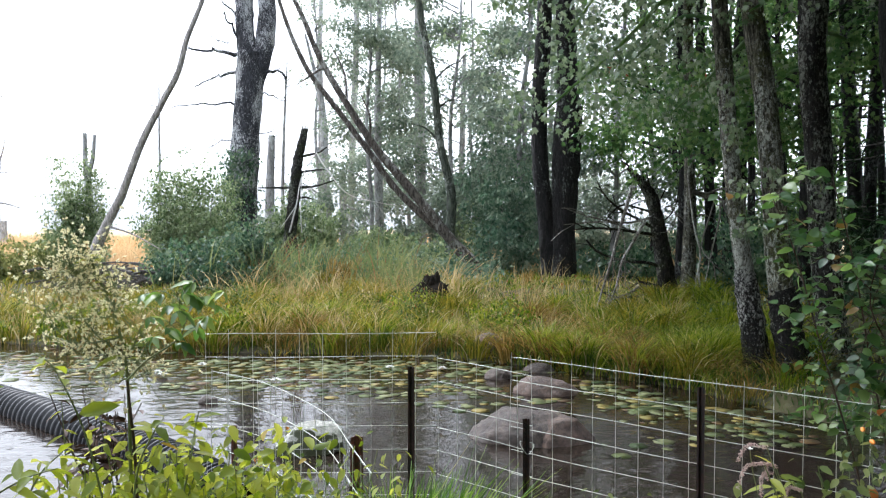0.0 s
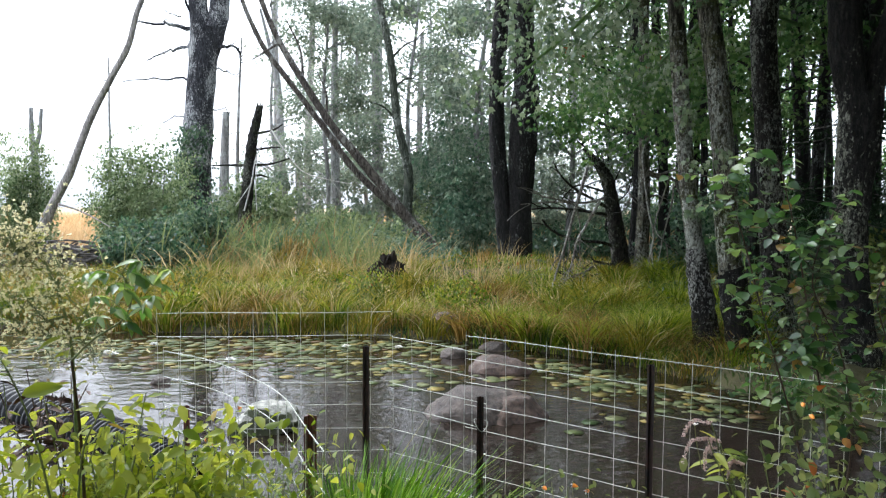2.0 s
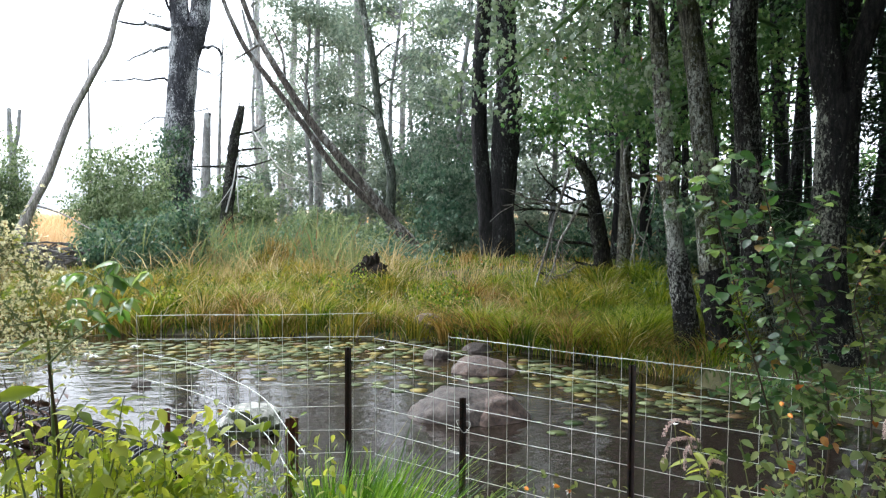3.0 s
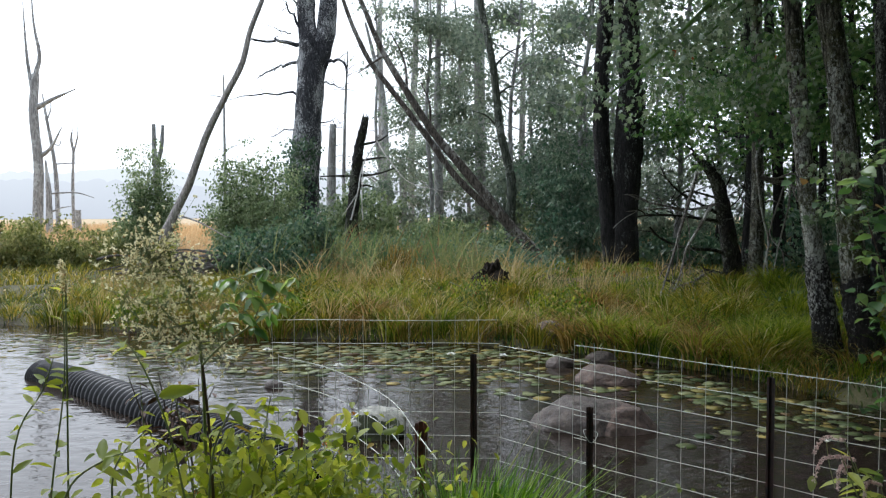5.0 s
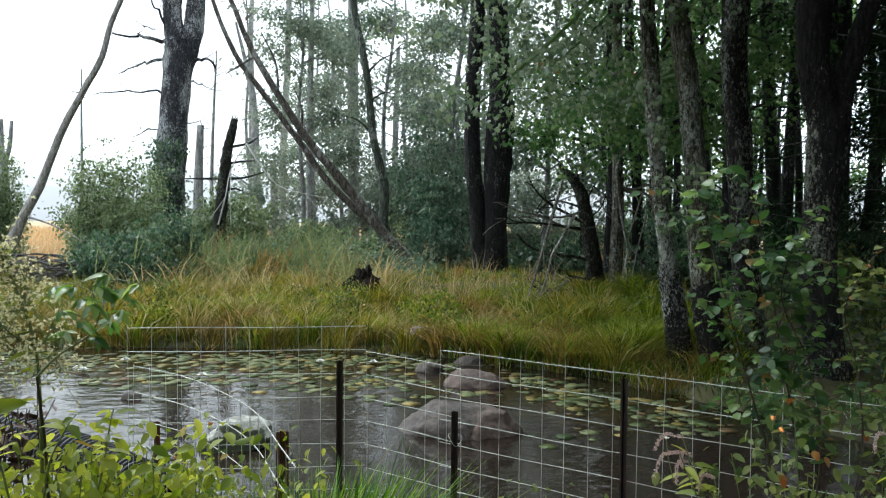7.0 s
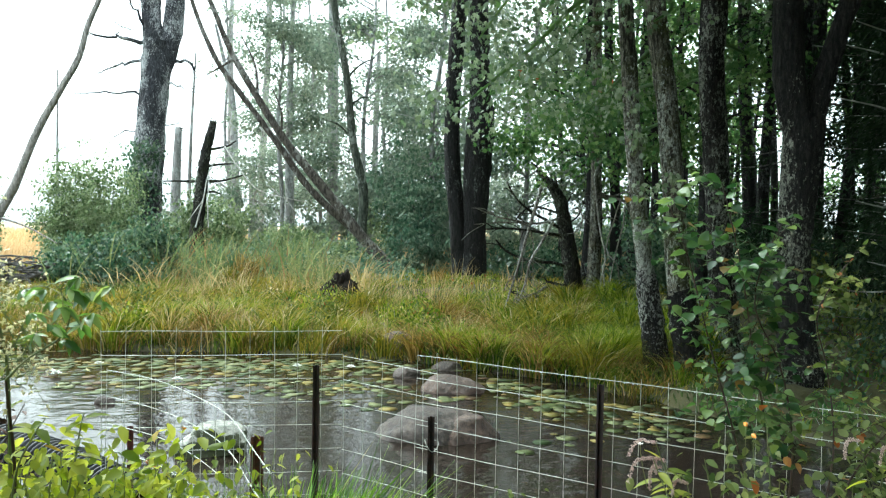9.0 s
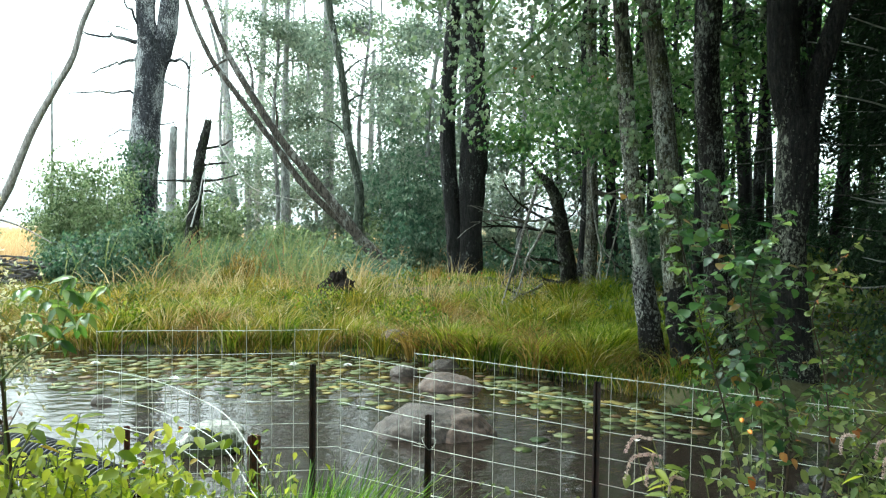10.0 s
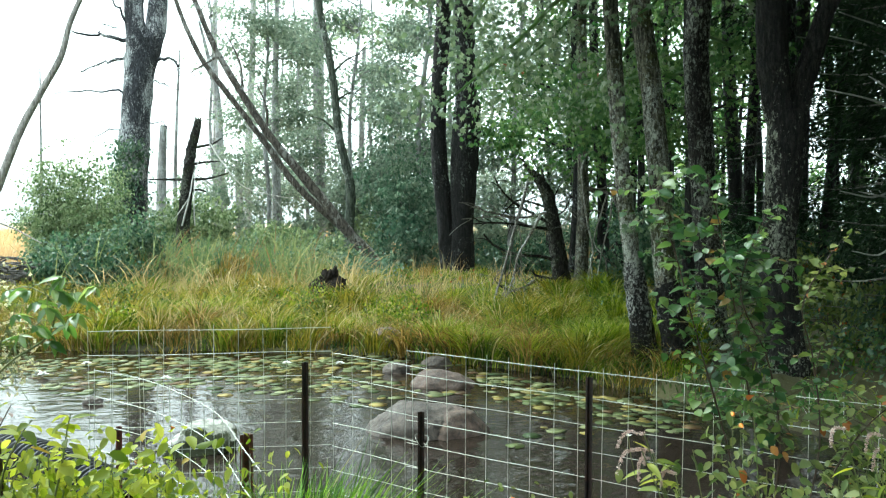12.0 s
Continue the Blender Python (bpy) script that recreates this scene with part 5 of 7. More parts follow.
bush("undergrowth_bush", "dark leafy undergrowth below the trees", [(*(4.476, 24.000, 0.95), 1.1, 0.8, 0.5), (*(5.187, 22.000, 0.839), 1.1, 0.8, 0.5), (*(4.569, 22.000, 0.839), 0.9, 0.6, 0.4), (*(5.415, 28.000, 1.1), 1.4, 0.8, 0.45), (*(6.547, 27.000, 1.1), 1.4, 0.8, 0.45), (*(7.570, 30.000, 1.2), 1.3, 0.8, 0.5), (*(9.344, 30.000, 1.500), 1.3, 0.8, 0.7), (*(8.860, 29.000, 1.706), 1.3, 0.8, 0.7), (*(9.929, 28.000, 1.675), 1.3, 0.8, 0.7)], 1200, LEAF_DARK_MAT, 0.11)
bush("undergrowth_bush", "leafy undergrowth between the leaning trees", [(*(-0.404, 24.000, 1.075), 1.0, 0.8, 0.5), (*(0.870, 27.000, 1.723), 1.1, 0.8, 1.0), (*(-1.531, 26.000, 1.367), 1.0, 0.8, 0.6), (*(-2.807, 26.000, 1.458), 1.0, 0.8, 0.7), (*(-4.080, 26.000, 1.914), 1.0, 0.8, 1.0), (*(-5.172, 26.000, 2.096), 0.9, 0.8, 1.0)], 1300, LEAF_BUSH_MAT, 0.11)
bush("swamp_thicket", "green thicket along the swamp behind, paled for mist", [(*(-6.600, 31.000, 2.232), 1.4, 0.8, 0.8), (*(-5.020, 32.000, 2.353), 1.4, 0.8, 0.8), (*(-3.228, 32.000, 2.129), 1.5, 0.8, 0.7), (*(-1.434, 32.000, 2.241), 1.5, 0.8, 0.8), (*(0.134, 32.000, 2.577), 1.5, 0.8, 1.0), (*(1.755, 33.000, 3.058), 1.5, 0.8, 1.2), (*(3.604, 33.000, 2.827), 1.5, 0.8, 1.1)], 1500, LEAF_BACK_MAT, 0.13)
bush("swamp_thicket", "green thicket along the swamp behind, paled for mist", [(*(5.914, 33.000, 1.9), 1.5, 0.8, 0.9), (*(7.997, 34.000, 1.7), 1.6, 0.8, 0.8), (*(9.610, 33.000, 1.8), 1.5, 0.8, 0.8), (*(11.805, 34.000, 2.854), 1.6, 0.8, 1.2), (*(13.951, 34.000, 2.497), 1.6, 0.8, 1.0), (*(15.390, 33.000, 2.481), 1.6, 0.8, 1.0)], 1300, LEAF_BACK_MAT, 0.13)
bush("undergrowth_bush", "dim undergrowth on the wood floor", [(*(7.392, 11.000, 1.048), 1.3, 0.8, 0.6), (*(7.476, 12.000, 1.150), 0.9, 0.8, 0.7), (*(7.299, 10.000, 0.9), 1.0, 0.7, 0.45), (*(6.556, 9.500, 0.6), 0.6, 0.5, 0.25)], 230, LEAF_DULL_MAT, 0.085)
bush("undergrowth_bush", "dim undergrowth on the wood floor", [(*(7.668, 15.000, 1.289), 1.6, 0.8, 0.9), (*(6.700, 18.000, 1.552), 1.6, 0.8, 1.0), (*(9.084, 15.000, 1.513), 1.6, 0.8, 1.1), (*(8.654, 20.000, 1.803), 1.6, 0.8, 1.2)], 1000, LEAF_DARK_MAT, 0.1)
# added filler: blocks a bright gap and supplies the wood's darkness
bush("undergrowth_bush", "dark bush added to block the light gap behind the wood", [(*(11.2, 20.5, 1.4), 1.3, 0.9, 1.1), (*(12.9, 20.0, 1.5), 1.3, 0.9, 1.3), (*(14.6, 20.0, 1.6), 1.4, 0.9, 1.3), (*(16.4, 20.5, 1.6), 1.4, 0.9, 1.3)], 750, LEAF_DARK_MAT, 0.13)


bush("undergrowth_bush", "low plants on the dim wooded bank", [(*(4.0, 7.75, 0.25), 0.4, 0.4, 0.25), (*(4.5, 7.1, 0.25), 0.5, 0.4, 0.25), (*(5.739, 8.600, 0.331), 0.6, 0.5, 0.25), (*(6.811, 9.000, 0.5), 0.6, 0.6, 0.35)], 120, LEAF_WOOD_MAT, 0.06)
for k in range(30):
    x, y = rng.uniform(-6.5, 3.6), rng.uniform(12.2, 19.5)
    r, h = rng.uniform(0.2, 0.45), rng.uniform(0.18, 0.35)
    bush("marsh_herb", "leafy green herb growing among the marsh grass", [(x, y, 0.3 + h, r, r, h)], 46, LEAF_DULL_MAT if k % 3 else GRASS_GREEN_MAT, 0.055, 10, 0.09, 3, "herbs on the point")


def spruce(x, y, h, w, n):
    t = bole("spruce", "dark spruce with dead lower branches", BARK_DARK, [(x, y, 0.2), (x, y, h * 0.5), (x, y, h)], [0.2, 0.14, 0.03], "tree", "dark spruces in the wood", 9, 14)
    pts, dirs, arms = [], [], []
    m = 230 if x < 11.2 else 150
    for k in range(n):
        z = rng.uniform(0.9, h)
        a = rng.uniform(0, 2 * math.pi)
        r = w * (1 - z / h) ** 0.7 * rng.uniform(0.7, 1.05)
        d = np.array([math.cos(a), math.sin(a), -0.18])
        arms.append(([(x, y, z), tuple(np.array([x, y, z]) + d * r * 0.5), tuple(np.array([x, y, z]) + d * r + [0, 0, 0.12 * r])], [0.018, 0.005], 8, 5, 0.03))
        if z > 1.6 or rng.uniform() < 0.5:
            q = np.array([x, y, z]) + d * r * np.sqrt(rng.uniform(0.05, 1, m))[:, None] + rng.normal(0, 0.15, (m, 3))
            pts.append(q)
            dirs.append(np.tile(d, (m, 1)) + rng.normal(0, 0.9, (m, 3)) - [0, 0, 0.5])
    tagged(part("branchwork", tubes_mesh("branchwork", arms), TWIG, t, smooth=True), kind="stuff")
    p, d = np.vstack(pts), np.vstack(dirs)
    part("needles", leaves_mesh("needles", p, rng.uniform(0.09, 0.17, len(p)), d, (LEAF_FAR[0] * (1, 0.4, 1), LEAF_FAR[1])), NEEDLE_MAT, t)
    return t


# the unseen spruces further right are added to block light behind the wood
for x, y, h, w, n in ((8.6, 10.5, 13, 2.6, 90), (10.6, 12.5, 15, 2.8, 90), (9.8, 8.2, 14, 2.6, 80), (12.5, 10, 15, 3, 80), (14, 14, 16, 3, 80), (11.5, 15, 15, 2.8, 80), (13.5, 18, 16, 3, 80), (16, 16, 16, 3.2, 80), (18, 21, 17, 3.4, 80), (11, 9.5, 14, 2.4, 90), (13, 12.4, 15, 2.8, 80), (9.2, 12.4, 13, 2.2, 90), (8.4, 14.5, 14, 2.2, 44), (9.9, 16.5, 15, 2.6, 44), (12.4, 21, 16, 3, 44), (7.3, 9.6, 13, 1.6, 80), (15, 10.5, 15, 3, 70)):
    t = spruce(x, y, h, w, n)
    if (x, y) == (7.3, 9.6):
        # pale dead branches low on the nearest spruce
        for z, dx, dy, dz in ((4.3, -1.5, -0.7, 0.1), (3.9, -1.6, -0.6, 0.25), (3.7, -1.3, -1.0, -0.1), (3.3, -1.7, -0.7, 0.2), (2.9, -1.2, -0.9, -0.15), (2.5, -1.5, -0.8, -0.2), (2.2, -1.2, -0.7, 0.1), (1.9, -1.4, -0.9, -0.3), (4.8, -1.3, -0.9, 0.3)):
            limb(t, [(x, y, z), (x + dx * 0.5, y + dy * 0.5, z + dz - 0.05), (x + dx, y + dy, z + dz)], 0.02, 0.006, WHITE_WOOD, "dead_branch")

rng = np.random.default_rng(40)
# ---- grass ----
def blades(name, label, x, y, z, height, mat, width=0.008, bend=0.5, wind=(0.1, 0.0), category="grass", segs=3, out=None):
    """Many bent tapering blades in one mesh; out leans each one away from its tussock."""
    n = len(x)
    root = np.stack([x, y, z], -1)
    a = rng.uniform(0, 2 * np.pi, n)
    d = np.stack([np.cos(a), np.sin(a), np.zeros(n)], -1) * rng.uniform(0.1, 0.7, n)[:, None]
    if out is not None:
        d[:, :2] += out
    d = d * bend + [*wind, 0]
    s = np.stack([-np.sin(a), np.cos(a), np.zeros(n)], -1)
    turn = rng.uniform(-1, 1, (n, 1))
    s = s * np.abs(turn) + np.stack([np.ones(n), np.zeros(n), np.zeros(n)], -1) * (1 - np.abs(turn))
    rows = []
    for k in range(segs + 1):
        f = k / segs
        c = root + height[:, None] * (np.array([0, 0, f * (1 - 0.3 * bend * f * f)]) + d * f * f)
        w = width * (1 - 0.92 * f ** 1.5) * (height / height.mean())[:, None] ** 0.5
        rows += [c - s * w, c + s * w]
    v = np.stack(rows, 1).reshape(-1, 3)
    k = np.arange(segs) * 2
    q = np.stack([k, k + 1, k + 3, k + 2], -1)
    f = ((np.arange(n) * 2 * (segs + 1))[:, None, None] + q[None]).reshape(-1, 4)
    return tagged(part(name, mesh_np(name, v, f), mat), label, category, kind="stuff")


def lay(name, label, n, x0, x1, y0, y1, per, spread, h0, h1, mat, keep=None, wet=0.05, lush=0.0, **kw):
    """Blades gathered in tussocks on land, each tussock with its own height."""
    c = np.stack([rng.uniform(x0, x1, n), rng.uniform(y0, y1, n)], -1)
    off = rng.normal(0, spread, (n * per, 2))
    p = np.repeat(c, per, axis=0) + off
    tall = np.repeat(rng.uniform(0, 1, n) ** 1.4, per)
    ok = pond_depth(p[:, 0], p[:, 1]) < wet
    if keep is not None:
        ok &= keep(p[:, 0], p[:, 1])
    x, y = p[ok, 0], p[ok, 1]
    h = h0 + (h1 - h0) * (0.65 * tall[ok] + 0.35 * rng.uniform(0, 1, len(x)))
    # the grass thins out and stays short under the trees
    short = np.where((y > 13.5) & (x > 0.0) | (y > 10.5) & (x > 1.8), 0.5, np.where(x > 1.5, 0.7, 0.88))
    h = h * np.where((y > 8) & (y < 25), np.maximum(short, lush), 1.0)
    return blades(name, label, x, y, ground_z(x, y) - 0.03, h, mat, out=off[ok] / spread * 0.45, **kw)


point = lambda x, y: (y > 8) & (x < 0.42 * y + 0.5) & (x > -0.98 * y)
lay("marsh_grass", "ochre and green sedge grass covering the point", 1100, -17, 8, 8.2, 17, 26, 0.16, 0.1, 0.3, GRASS_MAT, point, width=0.008, bend=1.2, segs=2)
# dark carpet: the shaded gaps between tussocks are put into its colour
lay("marsh_grass", "low sedge between the tussocks, gap shade put into its dark green", 900, -17, 8, 8.2, 17, 26, 0.16, 0.1, 0.34, GRASS_DEEP_MAT, point, width=0.008, bend=1.1, segs=2)
lay("sedge_tussock", "mounded ochre tussocks of arching sedge on the point", 170, -8, 0.6, 11.2, 18.5, 60, 0.07, 0.5, 0.95, GRASS_MAT, point, lush=0.85, width=0.01, bend=0.85, segs=4)
lay("sedge_tussock", "mounded ochre tussocks of arching sedge on the point", 30, 0.0, 4.6, 8.9, 15.0, 90, 0.09, 0.5, 0.95, GRASS_MAT, point, lush=0.85, width=0.009, bend=1.0, segs=4)
lay("green_tussock", "mounded fresh green tussocks of arching sedge", 170, -8, 0.6, 11.2, 18.5, 60, 0.07, 0.45, 0.85, GRASS_GREEN_MAT, point, lush=0.85, width=0.01, bend=0.85, segs=4)
lay("green_tussock", "mounded fresh green tussocks of arching sedge", 105, 0.9, 5.0, 9.0, 15.5, 90, 0.09, 0.45, 0.9, GRASS_GREEN_MAT, point, lush=0.85, width=0.01, bend=0.9, segs=4)
lay("rusty_tussock", "rust-orange mounds of dying grass on the point", 26, 0.2, 2.6, 9.6, 14.0, 120, 0.09, 0.55, 0.95, GRASS_ORANGE_MAT, point, lush=0.85, width=0.008, bend=1.2, segs=4)
lay("rusty_tussock", "rust-orange mounds of dying grass on the point", 48, -7.5, 0.2, 11.4, 18.5, 80, 0.1, 0.5, 0.9, GRASS_ORANGE_MAT, point, lush=0.85, width=0.008, bend=1.2, segs=4)
lay("marsh_grass", "ochre and green sedge grass covering the point", 800, -25, 10, 16, 25, 26, 0.22, 0.25, 0.6, GRASS_MAT, point, width=0.011, bend=0.9)
lay("green_grass", "patches of fresh green grass on the point", 150, 1.6, 5.0, 9.0, 15, 40, 0.1, 0.3, 0.75, GRASS_GREEN_MAT, point, width=0.008, bend=0.9)
lay("green_grass", "patches of fresh green grass on the point", 160, -7, 1.6, 11.8, 17, 34, 0.1, 0.3, 0.75, GRASS_GREEN_MAT, point, width=0.008, bend=0.9)
lay("green_grass", "tall green grass below the trees", 240, -6, 9, 17, 25, 24, 0.25, 0.25, 0.62, GRASS_GREEN_MAT, point, width=0.009, bend=0.9)
lay("shore_grass", "drooping grass along the far shore", 560, -14, 4.5, 8.6, 15, 40, 0.1, 0.22, 0.55, GRASS_MAT, lambda x, y: (pond_depth(x, y) > -0.7) & (y > 8), 0.22, width=0.006, bend=1.1, wind=(0, -0.2))
lay("rusty_grass", "rust-coloured tufts of dead grass on the point", 85, 0.4, 4.4, 9.3, 14.5, 40, 0.11, 0.35, 0.75, GRASS_ORANGE_MAT, point, width=0.006, bend=1.1)
lay("rusty_grass", "rust-coloured tufts of dead grass on the point", 120, -7.5, 0.5, 11.5, 18.5, 34, 0.12, 0.35, 0.8, GRASS_ORANGE_MAT, point, width=0.006, bend=1.1)
lay("straw_stalks", "thin pale seed stalks standing above the grass", 300, -9, 4.0, 11.0, 20, 8, 0.12, 0.5, 1.1, STRAW_MAT, point, lush=0.85, width=0.007, bend=0.6, segs=4)
lay("reeds", "tall brown-tipped reeds behind the point", 240, -5.8, -0.5, 16.8, 20.5, 7, 0.16, 0.6, 2.0, REED_MAT, lambda x, y: np.sin(x * 2.9 + y) + np.sin(x * 1.3 - y * 1.7) > -0.5, lush=1.0, width=0.015, bend=0.6, segs=5)
lay("dark_reeds", "blue-green rushes and ferns below the leaning tree", 170, -5.8, -0.6, 18.5, 22.5, 9, 0.2, 0.5, 1.5, RUSH_MAT, lambda x, y: np.sin(x * 2.1 - y) + np.sin(x * 1.7 + y * 1.3) > -0.6, lush=1.0, width=0.014, bend=0.8, segs=5)
lay("dry_reeds", "tan dead reed leaves standing among the green ones", 80, -5.6, 0.4, 16.2, 20.0, 6, 0.16, 0.4, 1.6, STRAW_MAT, None, lush=1.0, width=0.013, bend=1.0, segs=5)
lay("reeds", "tall reeds and ferns below the leaning tree", 110, -0.6, 4.0, 19, 23, 20, 0.22, 0.3, 0.7, GRASS_GREEN_MAT, None, width=0.01, bend=0.5, segs=4)
lay("golden_marsh", "golden marsh grass across the open wetland", 5200, -70, 25, 27, 75, 9, 0.5, 0.5, 1.0, GOLD_MAT, lambda x, y: x < 0.35 * y, width=0.03, bend=0.4)
lay("wood_floor_grass", "sparse grass on the wood floor", 240, 4.2, 14, 6.4, 20, 12, 0.25, 0.15, 0.45, GRASS_GREEN_MAT, lambda x, y: x >= 0.42 * y + 0.3, width=0.011, bend=0.8)
lay("bank_grass", "bright green sedge on the near bank by the fence", 95, -0.3, -0.01, 2.5, 3.3, 26, 0.045, 0.6, 1.06, GRASS_BANK_MAT, lambda x, y: (y > 2.3) & (x + 0.108 * y > 0.09), width=0.0105, bend=0.36, segs=6)
lay("pale_bank_grass", "long thin grey-green grass arching beside the red post", 40, -0.66, -0.42, 2.5, 3.3, 30, 0.05, 0.6, 1.0, REED_MAT, lambda x, y: (y > 2.3) & (x + 0.108 * y < -0.11), width=0.004, bend=0.55, segs=6)
lay("near_bank_grass", "rough grass on the near bank", 300, -4, 4, -2, 2.6, 30, 0.12, 0.2, 0.4, GRASS_GREEN_MAT, lambda x, y: (y > 1.2) | (np.abs(x) > 1.2), width=0.006, bend=0.8)


def herb_mass(name, label, n, x0, x1, y0, y1, z0, z1, per, spread, size, mat, keep, shape=LEAF_FAR):
    """Low leafy plants that stand in patches among the grass."""
    c = np.stack([rng.uniform(x0, x1, n), rng.uniform(y0, y1, n)], -1)
    patch = np.sin(c[:, 0] * 1.7 + 0.6 * c[:, 1]) + np.sin(c[:, 1] * 1.3 - 0.8 * c[:, 0]) + rng.normal(0, 0.8, n)
    c = c[keep(c[:, 0], c[:, 1]) & (patch > -0.4) & (pond_depth(c[:, 0], c[:, 1]) < 0)]
    z = ground_z(c[:, 0], c[:, 1]) + rng.uniform(z0, z1, len(c)) * np.where((c[:, 0] > 0) & (c[:, 1] > 10.5), 0.5, 0.9)
    p, s, a = clump_leaves(np.stack([c[:, 0], c[:, 1], z], -1), per, spread, size, 0.9)
    tagged(part(name, leaves_mesh(name, p, s, a, shape, 0.1, 0.8), mat), label, "plants", kind="stuff")


herb_mass("sedge_fluff", "yellow-green seed heads and leaves in the marsh grass", 500, -15, 7, 8.8, 17, 0.25, 0.6, 10, 0.09, 0.045, GRASS_MAT, point)
herb_mass("marsh_herbs", "fresh green leafy herbs in the marsh grass", 420, -12, 5.5, 9.0, 18, 0.15, 0.5, 12, 0.11, 0.055, LEAF_DULL_MAT, point)
# these dark leaves stand in for missing shade on the wood floor
herb_mass("wood_herbs", "leafy herbs on the wet wood floor, shade put into their colour", 420, 3.9, 9.0, 6.6, 14, 0.1, 0.45, 10, 0.16, 0.065, LEAF_DARK_MAT, lambda x, y: x + 0.25 * y > 6.2)
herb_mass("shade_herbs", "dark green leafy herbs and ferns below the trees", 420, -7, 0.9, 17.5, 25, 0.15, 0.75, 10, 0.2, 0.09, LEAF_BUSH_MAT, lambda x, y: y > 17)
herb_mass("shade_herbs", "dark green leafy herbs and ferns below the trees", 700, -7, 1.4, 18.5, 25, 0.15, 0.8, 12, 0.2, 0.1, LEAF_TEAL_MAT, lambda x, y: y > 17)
lay("broken_reeds", "dry tan reed stalks, many of them bent or broken", 150, -5.5, 1.0, 16, 20.5, 6, 0.15, 0.4, 1.3, STRAW_MAT, None, width=0.008, bend=0.5, segs=4)
for x, y in ((-4.3, 18.0), (-4.05, 18.3), (-2.4, 18.2), (-2.2, 18.5), (-5.0, 17.8), (2.15, 20.3)):
    lay("brown_reeds", "rust-brown clump of dead reeds at the marsh edge", 7, x - 0.14, x + 0.14, y - 0.1, y + 0.1, 12, 0.06, 0.8, 1.45, GRASS_ORANGE_MAT, None, width=0.011, bend=0.3, segs=4)
lay("dark_sedge", "tufts of deep green sedge in the marsh grass", 90, -6, 5.2, 9.5, 17, 42, 0.13, 0.2, 0.55, GRASS_DEEP_MAT, point, width=0.007, bend=1.0)
# dark green tufts by the trees, thickened to carry canopy shade as colour
lay("dark_sedge", "tufts of deep green sedge in the marsh grass", 250, 1.5, 5.0, 9.2, 14.5, 42, 0.13, 0.2, 0.6, GRASS_DEEP_MAT, point, width=0.007, bend=1.0)
lay("golden_tuft_grass", "full golden tussocks of fine grass along the shore", 60, 0.0, 4.3, 8.8, 11.2, 80, 0.11, 0.5, 0.95, GRASS_ORANGE_MAT, point, width=0.0045, bend=1.35, segs=4)
lay("golden_tuft_grass", "full golden tussocks of fine grass along the shore", 60, -6.5, 0.2, 11.0, 14.5, 80, 0.12, 0.4, 0.75, GRASS_ORANGE_MAT, point, width=0.005, bend=1.35, segs=4)
lay("bright_tuft_grass", "bright green tuft of fresh grass behind the boulders", 16, 1.8, 2.5, 11.6, 13.0, 60, 0.1, 0.35, 0.65, GRASS_BANK_MAT, point, width=0.007, bend=1.0, segs=4)
lay("green_tuft_grass", "full green tussocks of fine grass along the shore", 45, 0.3, 4.3, 8.8, 10.8, 80, 0.11, 0.5, 0.95, GRASS_GREEN_MAT, point, width=0.0045, bend=1.3, segs=4)

rng = np.random.default_rng(50)
# ---- fence, pipe, stones ----
CELL = 0.1524


def panel(label, corners, top0, top1, rows, proud=None):
    """Welded wire mesh with square cells along a line in plan: every wire is a part."""
    t = thing("wire_mesh_panel", label, "fence", "wire mesh panels of the pond fence")
    c = np.asarray(corners, float)
    seg = np.r_[0, np.cumsum(np.hypot(*np.diff(spline(c, 60), axis=0).T))]
    line = spline(c, 60)
    length = seg[-1]
    at = lambda s: np.array([np.interp(s, seg, line[:, 0]), np.interp(s, seg, line[:, 1])])
    top = lambda s: top0 + (top1 - top0) * s / length
    for k in range(rows):
        pts = []
        for s in np.linspace(0, length, 14):
            x, y = at(s)
            pts.append((x, y, top(s) - k * CELL + 0.0025 * math.sin(5 * s + k * 2.1)))
        tube_part("wire", pts, [0.0021, 0.0021], WIRE, t, 28, 5)
        if k < 2:
            v, f, n = [], [], 0
            for s in rng.uniform(0, length, int(length * 16)):
                x, y = at(s)
                z = top(s) - k * CELL + 0.0025 * math.sin(5 * s + k * 2.1) - 0.0045
                r = rng.uniform(0.0022, 0.0038)
                v += [(x + r, y, z), (x, y + r, z), (x - r, y, z), (x, y - r, z), (x, y, z + r * 1.3), (x, y, z - r)]
                f += [(n + a, n + b, n + c) for a, b, c in ((0, 1, 4), (1, 2, 4), (2, 3, 4), (3, 0, 4), (1, 0, 5), (2, 1, 5), (3, 2, 5), (0, 3, 5))]
                n += 6
            tagged(part("rain_drop_row", mesh_np("rain_drop_row", v, f), DROP, t, smooth=True), kind="stuff")
    for s in np.arange(0.004, length, CELL):
        x, y = at(s)
        j = rng.normal(0, 0.006, 2)
        extra = 0.03 if k % 2 else 0.012
        tube_part("wire", [(x, y, top(s) + extra), (x + j[0], y + j[1], top(s) - CELL * rows * 0.5), (x + j[0] * 0.5, y, top(s) - CELL * (rows - 1) - 0.04)], [0.0016, 0.0016], WIRE, t, 6, 5)
    return t


panel("straight panel of galvanised wire mesh standing in the pond", [(-1.55, 5.22), (-0.044, 5.24)], 1.24, 1.245, 8)
panel("panel of galvanised wire mesh turning towards the bank", [(-0.04, 5.24), (0.25, 5.03), (0.535, 4.8)], 1.08, 1.045, 7)
panel("long panel of galvanised wire mesh running to the bank", [(0.445, 5.25), (1.4, 4.42), (2.62, 3.35)], 1.085, 1.09, 8)
